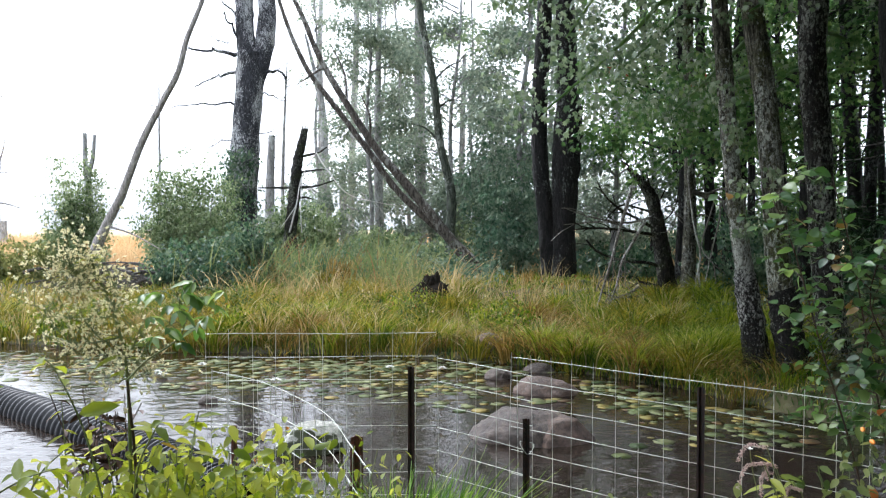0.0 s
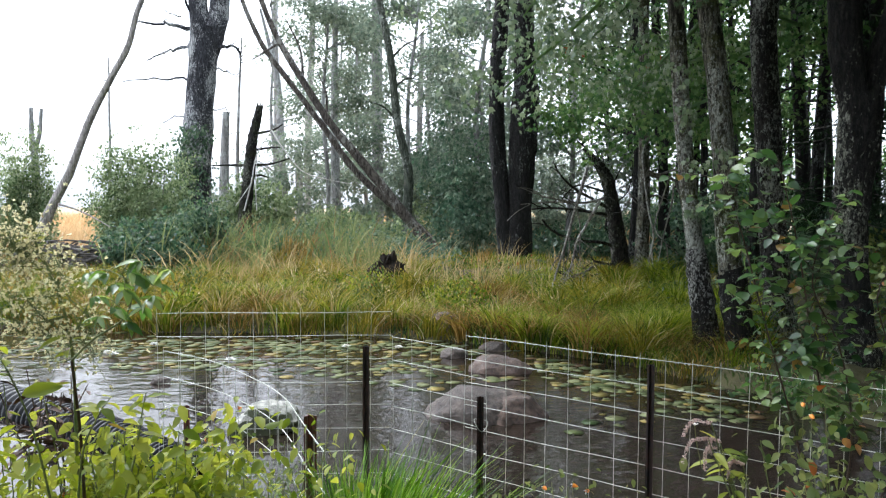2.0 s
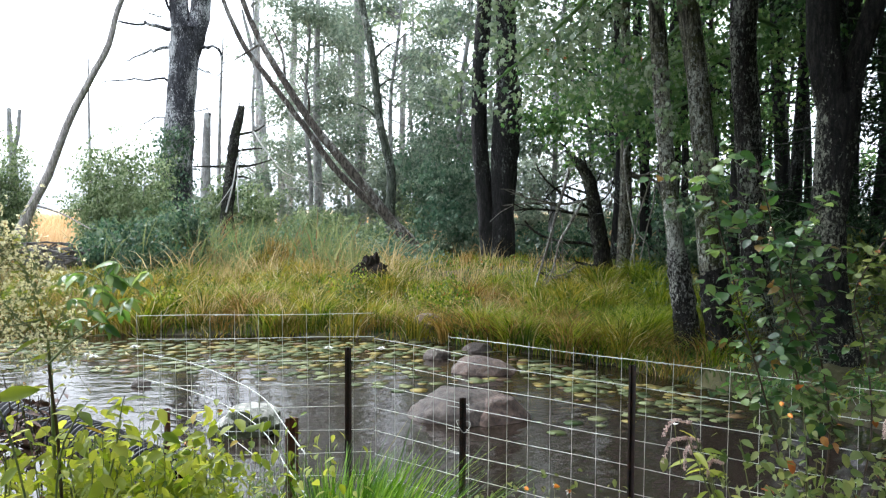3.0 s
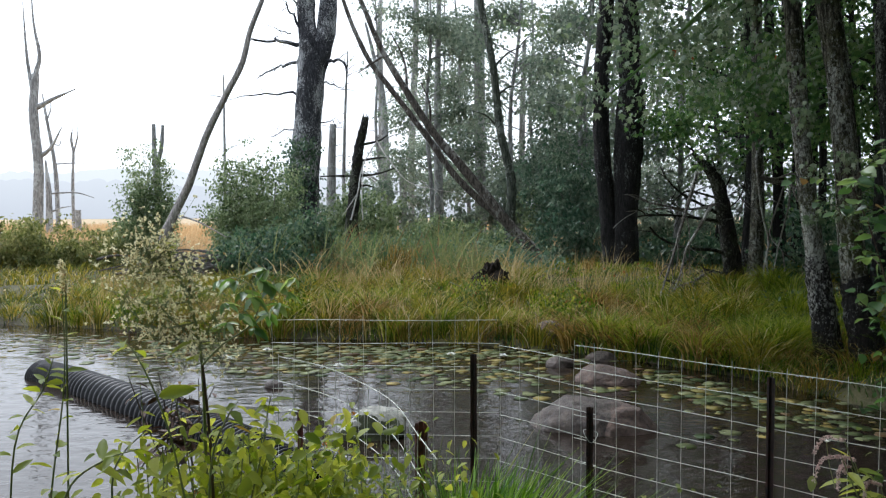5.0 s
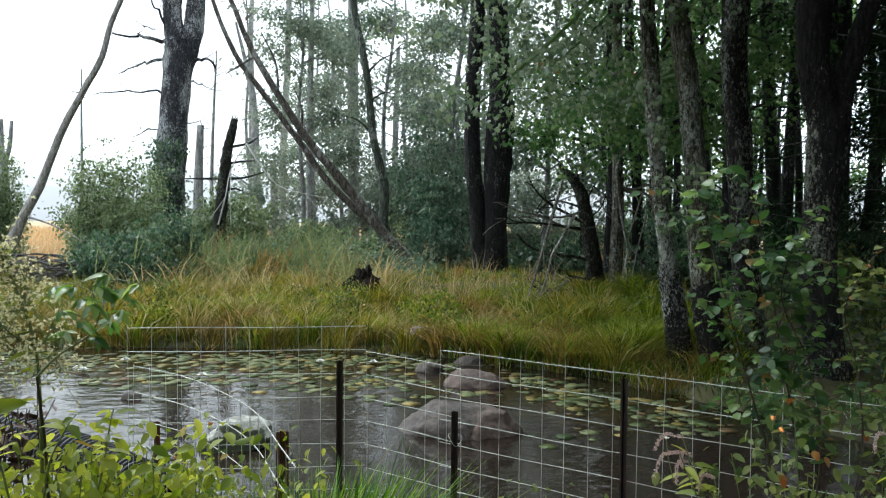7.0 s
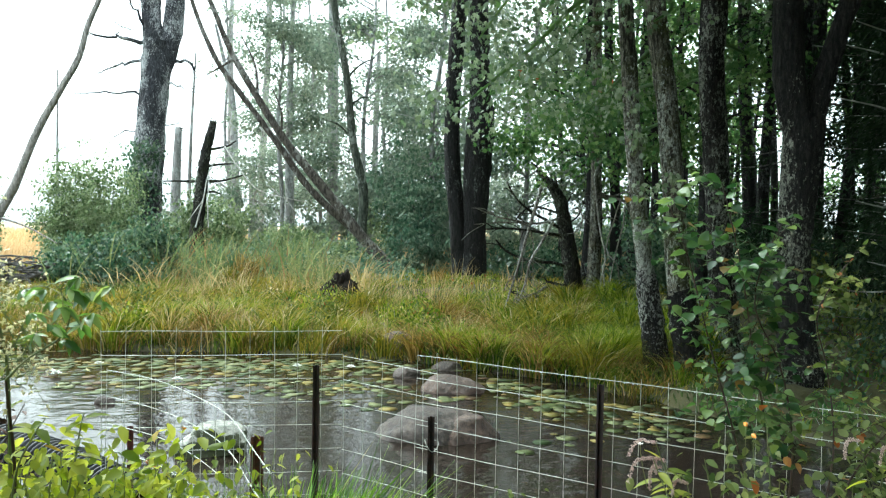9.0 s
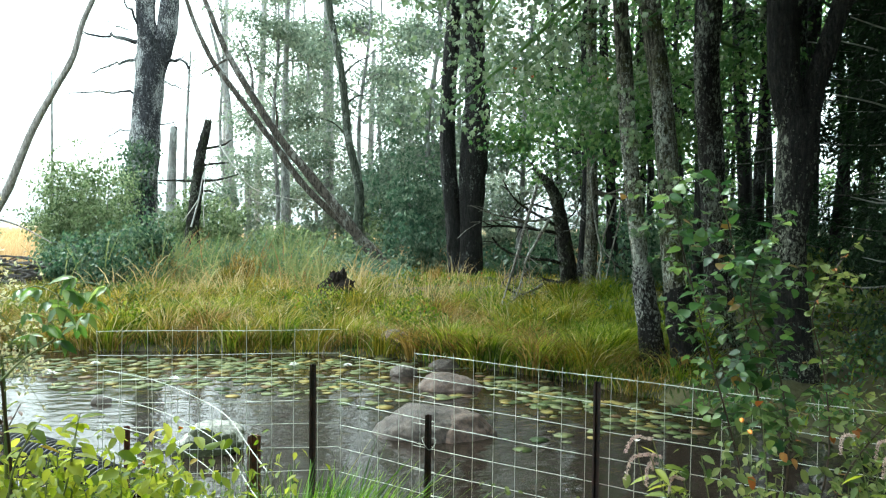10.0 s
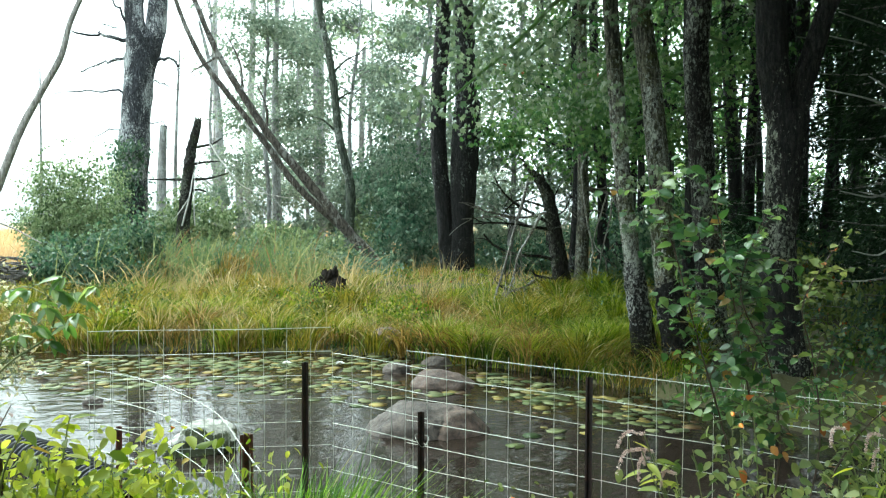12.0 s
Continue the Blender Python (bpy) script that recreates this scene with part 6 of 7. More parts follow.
panel("curved panel of galvanised wire mesh at the pipe", [(-1.378, 4.773), (-1.012, 4.44), (-0.725, 4.03), (-0.515, 3.62), (-0.362, 3.147), (-0.25, 2.8)], 1.08, 1.08, 7)


def fence_post(x, y, top, label, red=False, turn=0.0, r=0.02, lean=0.0):
    """Rolled steel fence post: a U-section with lugs."""
    t = thing("fence_post", label, "post", "steel posts of the pond fence", place=(x, y, 0), turn=turn)
    h = top + 0.5
    w, d, s = r, r * 0.85, 0.0045
    prof = [(-w, 0), (-w, s), (-w * 0.55, s), (-w * 0.45, d), (w * 0.45, d), (w * 0.55, s), (w, s), (w, 0), (w * 0.45, 0), (w * 0.35, d - s), (-w * 0.35, d - s), (-w * 0.45, 0)]
    bm = bmesh.new()
    lo = [bm.verts.new((a, b, -0.5)) for a, b in prof]
    hi = [bm.verts.new((a + lean, b, top)) for a, b in prof]
    for k in range(len(prof)):
        bm.faces.new((lo[k], lo[(k + 1) % 12], hi[(k + 1) % 12], hi[k]))
    bm.faces.new(hi)
    part("post", bm, POST_RED if red else POST, t)
    for z in np.arange(top - 0.05, 0.1, -0.2):
        bm = bmesh.new()
        bmesh.ops.create_cube(bm, size=1, matrix=Matrix.Translation((lean * (z + 0.5) / h, d + 0.004, z)) @ Matrix.Diagonal((0.012, 0.012, 0.02, 1)))
        part("lug", bm, POST, t)
    return t


fence_post(-0.196, 4.9, 1.08, "dark steel fence post standing in the pond")
fence_post(-0.354, 3.28, 1.08, "steel fence post with flaking red paint", True, 10, 0.026)
fence_post(0.487, 4.68, 0.815, "short dark steel fence post with a wire tie", lean=0.0)
fence_post(1.41, 4.38, 1.06, "dark steel fence post holding the long panel", turn=-40, r=0.021)
fence_post(-1.28, 4.9, 0.72, "rusty steel fence post beside the pipe", True, 0, 0.018)
tie = thing("wire_tie", "loop of galvanised tie wire round a post", "wire")
tube_part("loop", [(0.455, 4.66, 0.66), (0.49, 4.65, 0.615), (0.525, 4.67, 0.64), (0.53, 4.72, 0.66), (0.46, 4.73, 0.67), (0.455, 4.66, 0.66)], [0.0016, 0.0016], WIRE, tie, 24, 5)


def corrugated_pipe(points, radius):
    t = thing("corrugated_pipe", "black corrugated plastic pipe floating in the pond", "pipe")
    n = 620
    c = spline(points, n)
    length = np.hypot(*np.diff(c[:, :2], axis=0).T).sum()
    s = np.linspace(0, length, n)
    rad = radius * (1 + 0.055 * np.clip(1.6 * np.sin(s * 2 * np.pi / 0.068), -1, 1))
    tan = np.gradient(c, axis=0)
    tan /= np.linalg.norm(tan, axis=1, keepdims=True)
    u = np.cross(tan, [0, 0, 1.0])
    u /= np.linalg.norm(u, axis=1, keepdims=True)
    w = np.cross(u, tan)
    ang = np.linspace(0, 2 * np.pi, 40, endpoint=False)
    v = c[:, None] + rad[:, None, None] * (np.cos(ang)[None, :, None] * u[:, None] + np.sin(ang)[None, :, None] * w[:, None])
    i = np.arange(n - 1)[:, None] * 40
    j = np.arange(40)[None]
    f = np.stack([i + j, i + (j + 1) % 40, i + 40 + (j + 1) % 40, i + 40 + j], -1).reshape(-1, 4)
    part("pipe_wall", mesh_np("pipe_wall", v.reshape(-1, 3), f), PIPE, t, smooth=True)


corrugated_pipe([(-5.55, 9.25, -0.02), (-4.7, 8.6, 0.0), (-3.2, 7.35, -0.01), (-2.2, 6.5, -0.03), (-1.4, 5.75, -0.1)], 0.2)


def stone(name, label, mat, place, size, seed, turn=0.0, flat=0.0, group="", category="rock"):
    bm = bmesh.new()
    bmesh.ops.create_icosphere(bm, subdivisions=5, radius=1)
    cut = np.random.default_rng(int(seed * 10))
    planes = [(Vector(cut.normal(0, 1, 3) * (1, 1, 0.8)).normalized(), cut.uniform(0.72, 0.93)) for k in range(9)]
    for v in bm.verts:
        for q, d in planes:
            over = v.co.dot(q) - d
            if over > 0:
                v.co -= q * over * 0.6
    for v in bm.verts:
        p = v.co.copy()
        k = 1.05 + 0.12 * noise.noise(p * 1.1 + Vector((seed, 0, 0))) + 0.07 * noise.noise(p * 2.4 + Vector((0, seed, 0))) + 0.05 * noise.noise(p * 5.5 + Vector((seed, 0, 0))) + 0.02 * noise.noise(p * 14)
        v.co = p * k
        if flat and v.co.z > 1 - flat:
            v.co.z = 1 - flat + (v.co.z - 1 + flat) * 0.25
        v.co = Vector((v.co.x * size[0], v.co.y * size[1], v.co.z * size[2]))
    me = bpy.data.meshes.new(name)
    bm.to_mesh(me)
    bm.free()
    ob = part(name, me, mat, smooth=True)
    ob.matrix_world = pose(*place, 0, 0, turn)
    return tagged(ob, label, category, group)


stone("boulder", "big rounded granite boulder half under water", ROCK, (0.74, 7.42, -0.06), (0.46, 0.42, 0.3), 4.7, -8, 0.0, "boulders in the pond")
stone("boulder", "squared brown boulder leaning on the big one", ROCK_RED, (1.03, 7.34, -0.07), (0.34, 0.38, 0.29), 7.9, -14, 0.1, "boulders in the pond")
stone("boulder", "rounded reddish-brown boulder in the pond", ROCK_RED, (1.2, 9.35, -0.03), (0.4, 0.26, 0.2), 5.7, -12, 0.0, "boulders in the pond")
stone("boulder", "small dark boulder at the far shore", ROCK, (0.7, 10.2, 0.0), (0.17, 0.14, 0.12), 1.2, 0, 0, "boulders in the pond")
stone("boulder", "grey boulder at the shore under grass", ROCK, (1.28, 10.7, -0.02), (0.2, 0.16, 0.12), 8.2, 0, 0, "boulders in the pond")
stone("boulder", "grey boulder among grass on the point", ROCK_RED, (0.66, 11.7, 0.24), (0.22, 0.16, 0.13), 2.2, 0, 0, "boulders in the pond")
stone("boulder", "grey boulder among grass on the point", ROCK, (2.9, 16.0, 0.3), (0.3, 0.24, 0.26), 6.2, 0, 0, "boulders in the pond")
stone("pale_stone", "pale stone with mossy sides in the pond", ROCK_WHITE, (-1.15, 6.95, 0.02), (0.3, 0.24, 0.23), 4.4, 15, 0.15, "boulders in the pond")
stone("pale_stone", "small stone just above the water", ROCK, (-2.58, 8.8, 0.0), (0.11, 0.09, 0.07), 9.4, 0, 0, "boulders in the pond")


# ---- water lilies ----
def pad_mesh(seed):
    r = np.random.default_rng(seed)
    a = np.linspace(0.16, 2 * np.pi - 0.16, 15)
    rad = 1 + r.normal(0, 0.06, 15)
    z = 0.006 + r.normal(0, 0.004, 15)
    v = np.vstack([[(0, 0, 0.01)], np.stack([rad * np.cos(a), rad * np.sin(a), z], -1), [(0, 0, -0.01)], np.stack([0.98 * rad * np.cos(a), 0.98 * rad * np.sin(a), z - 0.012], -1)])
    f = [(0, k, k + 1) for k in range(1, 15)] + [(16, k + 17, k + 16) for k in range(1, 15)] + [(k, k + 16, k + 17) for k in range(1, 15)] + [(k, k + 17, k + 1) for k in range(1, 15)]
    return v, np.array(f)


PADS = [pad_mesh(k) for k in range(5)]
beds = np.array([(-3.0, 11.2, 2.2, 0.5, 260), (-0.8, 10.9, 1.6, 0.6, 290), (0.4, 10.6, 0.8, 0.5, 60), (-4.8, 10.8, 1.5, 0.6, 130), (-1.6, 9.9, 1.7, 0.45, 120), (-0.3, 9.4, 1.0, 0.4, 70),
                 (2.3, 8.7, 0.5, 0.65, 130), (2.95, 7.8, 0.4, 0.55, 80), (1.75, 9.5, 0.35, 0.45, 50), (1.25, 8.85, 0.3, 0.1, 22), (2.0, 7.0, 0.4, 0.35, 8), (-3.4, 9.6, 1.2, 0.4, 30), (0.2, 8.6, 0.6, 0.3, 14), (-6, 11.7, 1.6, 0.8, 100)])
spots = []
for bx, by, sx, sy, n in beds:
    q = np.stack([bx + rng.normal(0, sx * 0.6, int(n)), by + rng.normal(0, sy * 0.6, int(n)), rng.uniform(0.032, 0.1, int(n)), rng.uniform(0, 6.28, int(n)), rng.uniform(0, 1, int(n))], -1)
    spots.append(q[pond_depth(q[:, 0], q[:, 1]) > 0.08])
spots = np.vstack(spots)
kept = []
for q in spots:
    if all((q[0] - o[0]) ** 2 + (q[1] - o[1]) ** 2 > (0.5 * (q[2] + o[2])) ** 2 for o in kept) and not any(((q[0] - ox) / (rx + 0.1)) ** 2 + ((q[1] - oy) / (ry + 0.1)) ** 2 < 1 for ox, oy, rx, ry in ((0.8, 7.35, 0.5, 0.38), (1.18, 9.35, 0.36, 0.26), (0.7, 10.2, 0.17, 0.14), (-2.58, 8.8, 0.11, 0.09))):
        kept.append(q)
kept = sorted(kept, key=lambda q: q[1])
lily = thing("lily_pads", "floating green and yellowing lily pads", "lily pads")
shared = {}
joined = {0: [[], [], 0], 1: [[], [], 0], 2: [[], [], 0]}
for k, (x, y, r, turn, pick) in enumerate(kept):
    c = 0 if pick < 0.76 else 1 if pick < 0.95 else 2
    shape = k % 5
    if k < 300:
        if (c, shape) not in shared:
            shared[c, shape] = mesh_np("lily_pad", *PADS[shape])
        ob = part("lily_pad", shared[c, shape], LILY_MATS[c], lily)
        ob.matrix_local = pose(x, y, 0.0025, rng.normal(0, 0.7), rng.normal(0, 0.7), math.degrees(turn)) @ Matrix.Diagonal((r, r, r, 1))
    else:
        v, f = PADS[shape]
        rot = np.array([[math.cos(turn), -math.sin(turn), 0], [math.sin(turn), math.cos(turn), 0], [0, 0, 1]])
        j = joined[c]
        j[0].append(v @ rot.T * r + [x, y, 0.0025])
        j[1].append(f + j[2])
        j[2] += len(v)
for c, (vs, fs, n) in joined.items():
    if vs:
        tagged(part("far_lily_pad_bed", mesh_np("far_lily_pad_bed", np.vstack(vs), np.vstack(fs)), LILY_MATS[c], lily), kind="stuff")


def lily_flower(x, y, s):
    t = thing("water_lily_flower", "white water lily flower open on the pond", "flower", "white water lilies", place=(x, y, 0.01))
    for ring, (n, tilt, size) in enumerate(((8, 22, 1.0), (7, 48, 0.85), (5, 70, 0.65))):
        for k in range(n):
            p = part("petal", leaf_petal, PETAL, t)
            p.matrix_local = pose(0, 0, 0.01, 0, 0, 360 * k / n + ring * 20) @ pose(0, 0, 0, 0, -tilt, 0) @ Matrix.Diagonal((s * size, s * size, s * size, 1))
    bm = bmesh.new()
    bmesh.ops.create_icosphere(bm, subdivisions=2, radius=s * 0.22, matrix=Matrix.Translation((0, 0, s * 0.3)))
    part("stamen_cluster", bm, YELLOW, t)


leaf_petal = mesh_np("petal", LEAF_NEAR[0] * (1, 0.75, 1.6), LEAF_NEAR[1])
for spot in ((-0.714, 10.777, 0.000), (-0.008, 10.693, 0.000), (-3.306, 10.992, 0.000), (-2.069, 9.887, 0.000), (-3.711, 10.410, 0.000), (-3.599, 10.287, -0.000)):
    lily_flower(spot[0], spot[1], 0.075)


# ---- stump and sticks ----
st = thing("rotten_stump", "black rotten stump and cut log butt among grass", "stump", place=(-0.30, 15.35, 0.3))
bm = bmesh.new()
bmesh.ops.create_icosphere(bm, subdivisions=5, radius=1)
for v in bm.verts:
    p = v.co.copy()
    k = 0.85 + 0.5 * noise.noise(p * 1.6 + Vector((3.3, 1, 0))) + 0.35 * abs(noise.noise(p * 3.8 + Vector((0, 5, 2)))) + 0.12 * noise.noise(p * 9)
    v.co = Vector((p.x * 0.28, p.y * 0.24, p.z * 0.36 + 0.06 * p.x)) * k + Vector((0.04, 0, 0.3))
part("body", bm, ROTTEN, st)
for pts, r in (([(-0.1, 0, 0.25), (-0.12, 0, 0.46), (-0.1, 0, 0.55)], [0.09, 0.08, 0.04]), ([(-0.05, 0, 0.2), (-0.24, -0.1, 0.2), (-0.33, -0.2, -0.05)], [0.08, 0.06, 0.03]), ([(-0.02, 0, 0.4), (-0.06, -0.02, 0.52), (-0.02, -0.02, 0.6)], [0.09, 0.06, 0.03]),
               ([(-0.12, 0.05, 0.16), (0.1, -0.05, 0.31), (0.3, -0.16, 0.38), (0.32, -0.17, 0.385)], [0.2, 0.205, 0.19, 0.16])):
    tube_part("root", pts, r, ROTTEN, st, 12, 9, 0.14)
pile = thing("stick_pile", "beaver pile of grey sticks at the marsh edge", "sticks", place=(-6.9, 17.6, 0.5))
for k in range(110):
    a, e = rng.uniform(0, 3.14), rng.uniform(-0.25, 0.35)
    c = np.array([rng.normal(0, 0.75), rng.normal(0, 0.3), rng.uniform(0, 0.55)])
    h = np.array([math.cos(a) * math.cos(e), math.sin(a) * math.cos(e) * 0.6, math.sin(e)]) * rng.uniform(0.2, 0.55)
    tube_part("stick", [tuple(c - h), tuple(c + rng.normal(0, 0.05, 3)), tuple(c + h)], [rng.uniform(0.02, 0.045), 0.015], STICKS, pile, 6, 6, 0.05)

rng = np.random.default_rng(60)
# ---- plants on the near bank ----
LEAF_MESHES = {}


def leaf_parts(parent, pos, size, along, mat, shape_name="near", droop=0.3, roll=0.5, name="leaf"):
    """Single leaves as parts that share their mesh."""
    shape = {"near": LEAF_NEAR, "mid": LEAF_MID, "long": LEAF_LONG, "maple": LEAF_MAPLE}[shape_name]
    for p, s, a in zip(pos, size, along):
        k = int(rng.integers(3))
        key = (shape_name, mat.name, k)
        if key not in LEAF_MESHES:
            v = shape[0].copy()
            v[:, 2] += (-0.18, -0.05, 0.08)[k] * v[:, 0] ** 2
            v[:, 1] *= (1.2, 1.05, 0.9)[k] if shape_name == "near" else (1.0, 0.85, 0.7)[k]
            LEAF_MESHES[key] = mesh_np("leaf", v, shape[1])
            LEAF_MESHES[key].polygons.foreach_set("use_smooth", [True] * len(shape[1]))
        ob = part(name, LEAF_MESHES[key], mat, parent)
        d = Vector(a) - Vector((0, 0, droop))
        d.normalize()
        side = Vector((rng.normal(0, roll), rng.normal(0, roll), 1)).cross(d).normalized()
        up = d.cross(side)
        m = Matrix((d, side, up)).transposed().to_4x4()
        ob.matrix_local = Matrix.Translation(p) @ m @ Matrix.Diagonal((s, s, s, 1))


def stem_leaves(points, n, start, gap, size, out=0.003):
    """Places and directions of leaves set alternately along a stem, the largest low down."""
    c = spline(points, 60)
    t = np.gradient(c, axis=0)
    t /= np.linalg.norm(t, axis=1, keepdims=True)
    pos, sz, al = [], [], []
    a = rng.uniform(0, 6.28)
    for k in range(n):
        f = start + (1 - start) * (k + rng.uniform(0, 0.6)) / n
        i = min(int(f * 59), 59)
        a += 2.4 + rng.normal(0, 0.4)
        side = np.array([math.cos(a), math.sin(a), rng.normal(0.1, 0.25)])
        side -= t[i] * (side @ t[i]) * 0.5
        pos.append(c[i] + side * out)
        sz.append(size * rng.uniform(0.65, 1.2) * (1.1 - 0.5 * f))
        al.append(side + t[i] * 0.3)
    return np.array(pos), np.array(sz), np.array(al)


def leafy_plant(name, label, category, stems, r, leaves, size, mat, stem_mat, shape="near", droop=0.3, start=0.2, twigs=0, twig_len=0.2, group=""):
    t = thing(name, label, category, group)
    for pts in stems:
        stem = tube_part("stem", pts, [r, r * 0.4], stem_mat, t, 16, 6, 0.02)
        p, s, a = stem_leaves(pts, leaves, start, 0, size)
        leaf_parts(stem, p, s, a, mat, shape, droop)
        for k in range(twigs):
            c = spline(pts, 30)[rng.integers(int(30 * start), 29)]
            d = np.array([rng.normal(0, 1), rng.normal(0, 0.7), rng.uniform(-0.2, 0.7)])
            d *= twig_len * rng.uniform(0.6, 1.2) / np.linalg.norm(d)
            q = [tuple(c), tuple(c + d * 0.5 + [0, 0, 0.02]), tuple(c + d)]
            twig = tube_part("twig", q, [r * 0.3, r * 0.12], stem_mat, t, 6, 5)
            p, s, a = stem_leaves(q, 6, 0.2, 0, size * 0.85, 0.002)
            leaf_parts(twig, p, s, a, mat, shape, droop)
    return t


# hazel-like shrub at the right of the fence
leafy_plant("leafy_shrub", "leafy green shrub with reddish stems on the near bank", "shrub",
            [[(1.492, 2.700, 0.710), (1.399, 2.700, 1.124), (1.275, 2.700, 1.531), (1.197, 2.750, 1.869), (1.130, 2.800, 2.072)],
             [(1.459, 2.600, 0.755), (1.451, 2.600, 1.152), (1.382, 2.600, 1.525), (1.325, 2.600, 1.835), (1.277, 2.650, 2.106)],
             [(1.424, 2.500, 0.800), (1.476, 2.500, 1.180), (1.430, 2.500, 1.484), (1.327, 2.500, 1.710), (1.391, 2.500, 1.933)]],
            0.0045, 22, 0.066, LEAF_NEAR_MAT, STEM_RED, "near", 0.35, 0.3, 30, 0.22)
leafy_plant("leafy_shrub", "leafy green shrub with reddish stems on the near bank", "shrub",
            [[(1.525, 2.500, 0.795), (1.617, 2.500, 1.175), (1.652, 2.600, 1.462), (1.606, 2.600, 1.659), (1.706, 2.600, 1.835)],
             [(1.443, 2.300, 0.885), (1.530, 2.300, 1.148), (1.639, 2.300, 1.304), (1.770, 2.300, 1.407)]],
            0.0042, 18, 0.05, LEAF_DULL_MAT, STEM_RED, "near", 0.35, 0.3, 15, 0.18)


def jewelweed(name, label, x0, x1, y0, y1, n, h0, h1, size, mat, leaves=9, flowers=0):
    t = thing(name, label, "wildflower")
    tops = []
    for k in range(n):
        x, y = rng.uniform(x0, x1), rng.uniform(y0, y1)
        z = float(ground_z(np.array(x), np.array(y)))
        h = rng.uniform(h0, h1)
        lean = rng.normal(0, 0.1, 2)
        pts = [(x, y, z - 0.03), (x + lean[0] * 0.4, y + lean[1] * 0.4, z + h * 0.5), (x + lean[0], y + lean[1], z + h)]
        stem = tube_part("stem", pts, [0.0032, 0.0015], STEM_GREEN, t, 8, 5)
        p, s, a = stem_leaves(pts, leaves, 0.45, 0, size * 1.25, 0.004)
        leaf_parts(stem, p, s * rng.uniform(0.7, 1.3, len(s)), a, mat, "mid", 0.75)
        tops.append((x + lean[0], y + lean[1], z + h))
    tops = np.array(tops)
    m = n * 60
    c = tops[rng.integers(0, n, m)] + rng.normal(0, 1, (m, 3)) * [0.07, 0.06, 0.05]
    c[:, 2] -= rng.uniform(0, 1, m) ** 1.5 * 0.45
    d = np.stack([rng.normal(0, 1, m), rng.normal(-0.3, 1, m), rng.normal(0, 0.3, m)], -1)
    tagged(part("foliage", leaves_mesh("foliage", c, size * rng.uniform(0.35, 1.0, m), d, (LEAF_MID[0] * (1, 1.1, 1), LEAF_MID[1]), 0.7, 0.6), mat, t), kind="stuff")
    return t


def orange_flower(place, s=0.012):
    t = thing("jewelweed_flower", "small orange jewelweed flower on a thin stalk", "flower", "orange jewelweed flowers", place=place, turn=float(rng.uniform(0, 360)))
    tube_part("stalk", [(0, 0, -0.1), (0.01, 0, 0.01), (0, 0, 0)], [0.001, 0.001], STEM_GREEN, t, 6, 4)
    tube_part("trumpet", [(-s * 0.9, 0, 0), (-s * 0.2, 0, 0), (s * 0.6, 0, 0.002)], [s * 0.12, s * 0.45, s * 0.6], ORANGE, t, 10, 9, 0.04)
    for k, (a, b) in enumerate(((-40, -30), (40, -30), (0, 40))):
        p = part("petal", leaf_petal, ORANGE, t)
        p.matrix_local = pose(s * 0.5, 0, 0, 0, b, a) @ Matrix.Diagonal((s, s, s, 1))


jewelweed("jewelweed", "lime green jewelweed thicket on the near bank", -0.95, -0.5, 1.7, 2.4, 54, 0.66, 0.95, 0.05, LEAF_LIME_MAT, 14)
jewelweed("jewelweed", "lime green jewelweed thicket on the near bank", -2.0, -0.9, 1.7, 2.4, 20, 0.5, 0.76, 0.054, LEAF_LIME_MAT, 14)
jewelweed("jewelweed", "low lime green jewelweed beside the fence post", -0.72, -0.32, 1.9, 2.4, 38, 0.72, 0.98, 0.046, LEAF_LIME_MAT, 12)
jewelweed("jewelweed", "jewelweed growing through the wire on the near bank", 1.0, 1.95, 2.05, 2.45, 18, 0.8, 1.1, 0.046, LEAF_DULL_MAT, 8)
jewelweed("jewelweed", "jewelweed at the foot of the shrub", 1.2, 2.2, 2.1, 2.6, 18, 0.9, 1.25, 0.052, LEAF_DULL_MAT, 9)
jewelweed("jewelweed", "tall lime green jewelweed beside the pipe", -0.9, -0.6, 1.85, 2.15, 7, 0.84, 1.02, 0.055, LEAF_LIME_MAT, 9)
jewelweed("jewelweed", "small flowering jewelweed at the foot of the fence", 0.4, 0.75, 2.5, 2.7, 9, 0.68, 0.82, 0.03, LEAF_DULL_MAT, 8)
jewelweed("bedstraw", "fine-leaved yellow-green bedstraw beside the red post", -0.66, -0.37, 2.2, 2.8, 34, 0.68, 0.92, 0.021, LEAF_DULL_MAT, 10)
jewelweed("bedstraw", "fine-leaved yellow-green bedstraw on the near bank", -1.1, -0.6, 2.1, 2.6, 30, 0.55, 0.84, 0.024, LEAF_DULL_MAT, 10)
for spot in ((-0.563, 2.400, 1.243), (-0.769, 1.900, 1.265), (-0.595, 2.600, 1.171), (1.208, 2.300, 1.359), (1.210, 2.250, 1.337), (0.637, 2.600, 1.000), (0.590, 2.580, 1.025), (0.495, 2.600, 1.010), (-0.584, 3.000, 1.186)):
    orange_flower(spot)
red_leaf = thing("autumn_leaf", "single orange-brown withered leaf in the shrub", "leaf")
for q in ((1.333, 2.300, 1.260), (1.370, 2.300, 1.241)):
    leaf_parts(red_leaf, [np.array(q)], [0.034], [np.array((0.3, -0.4, -0.3))], BROWN_LEAF, "near", 0.3)


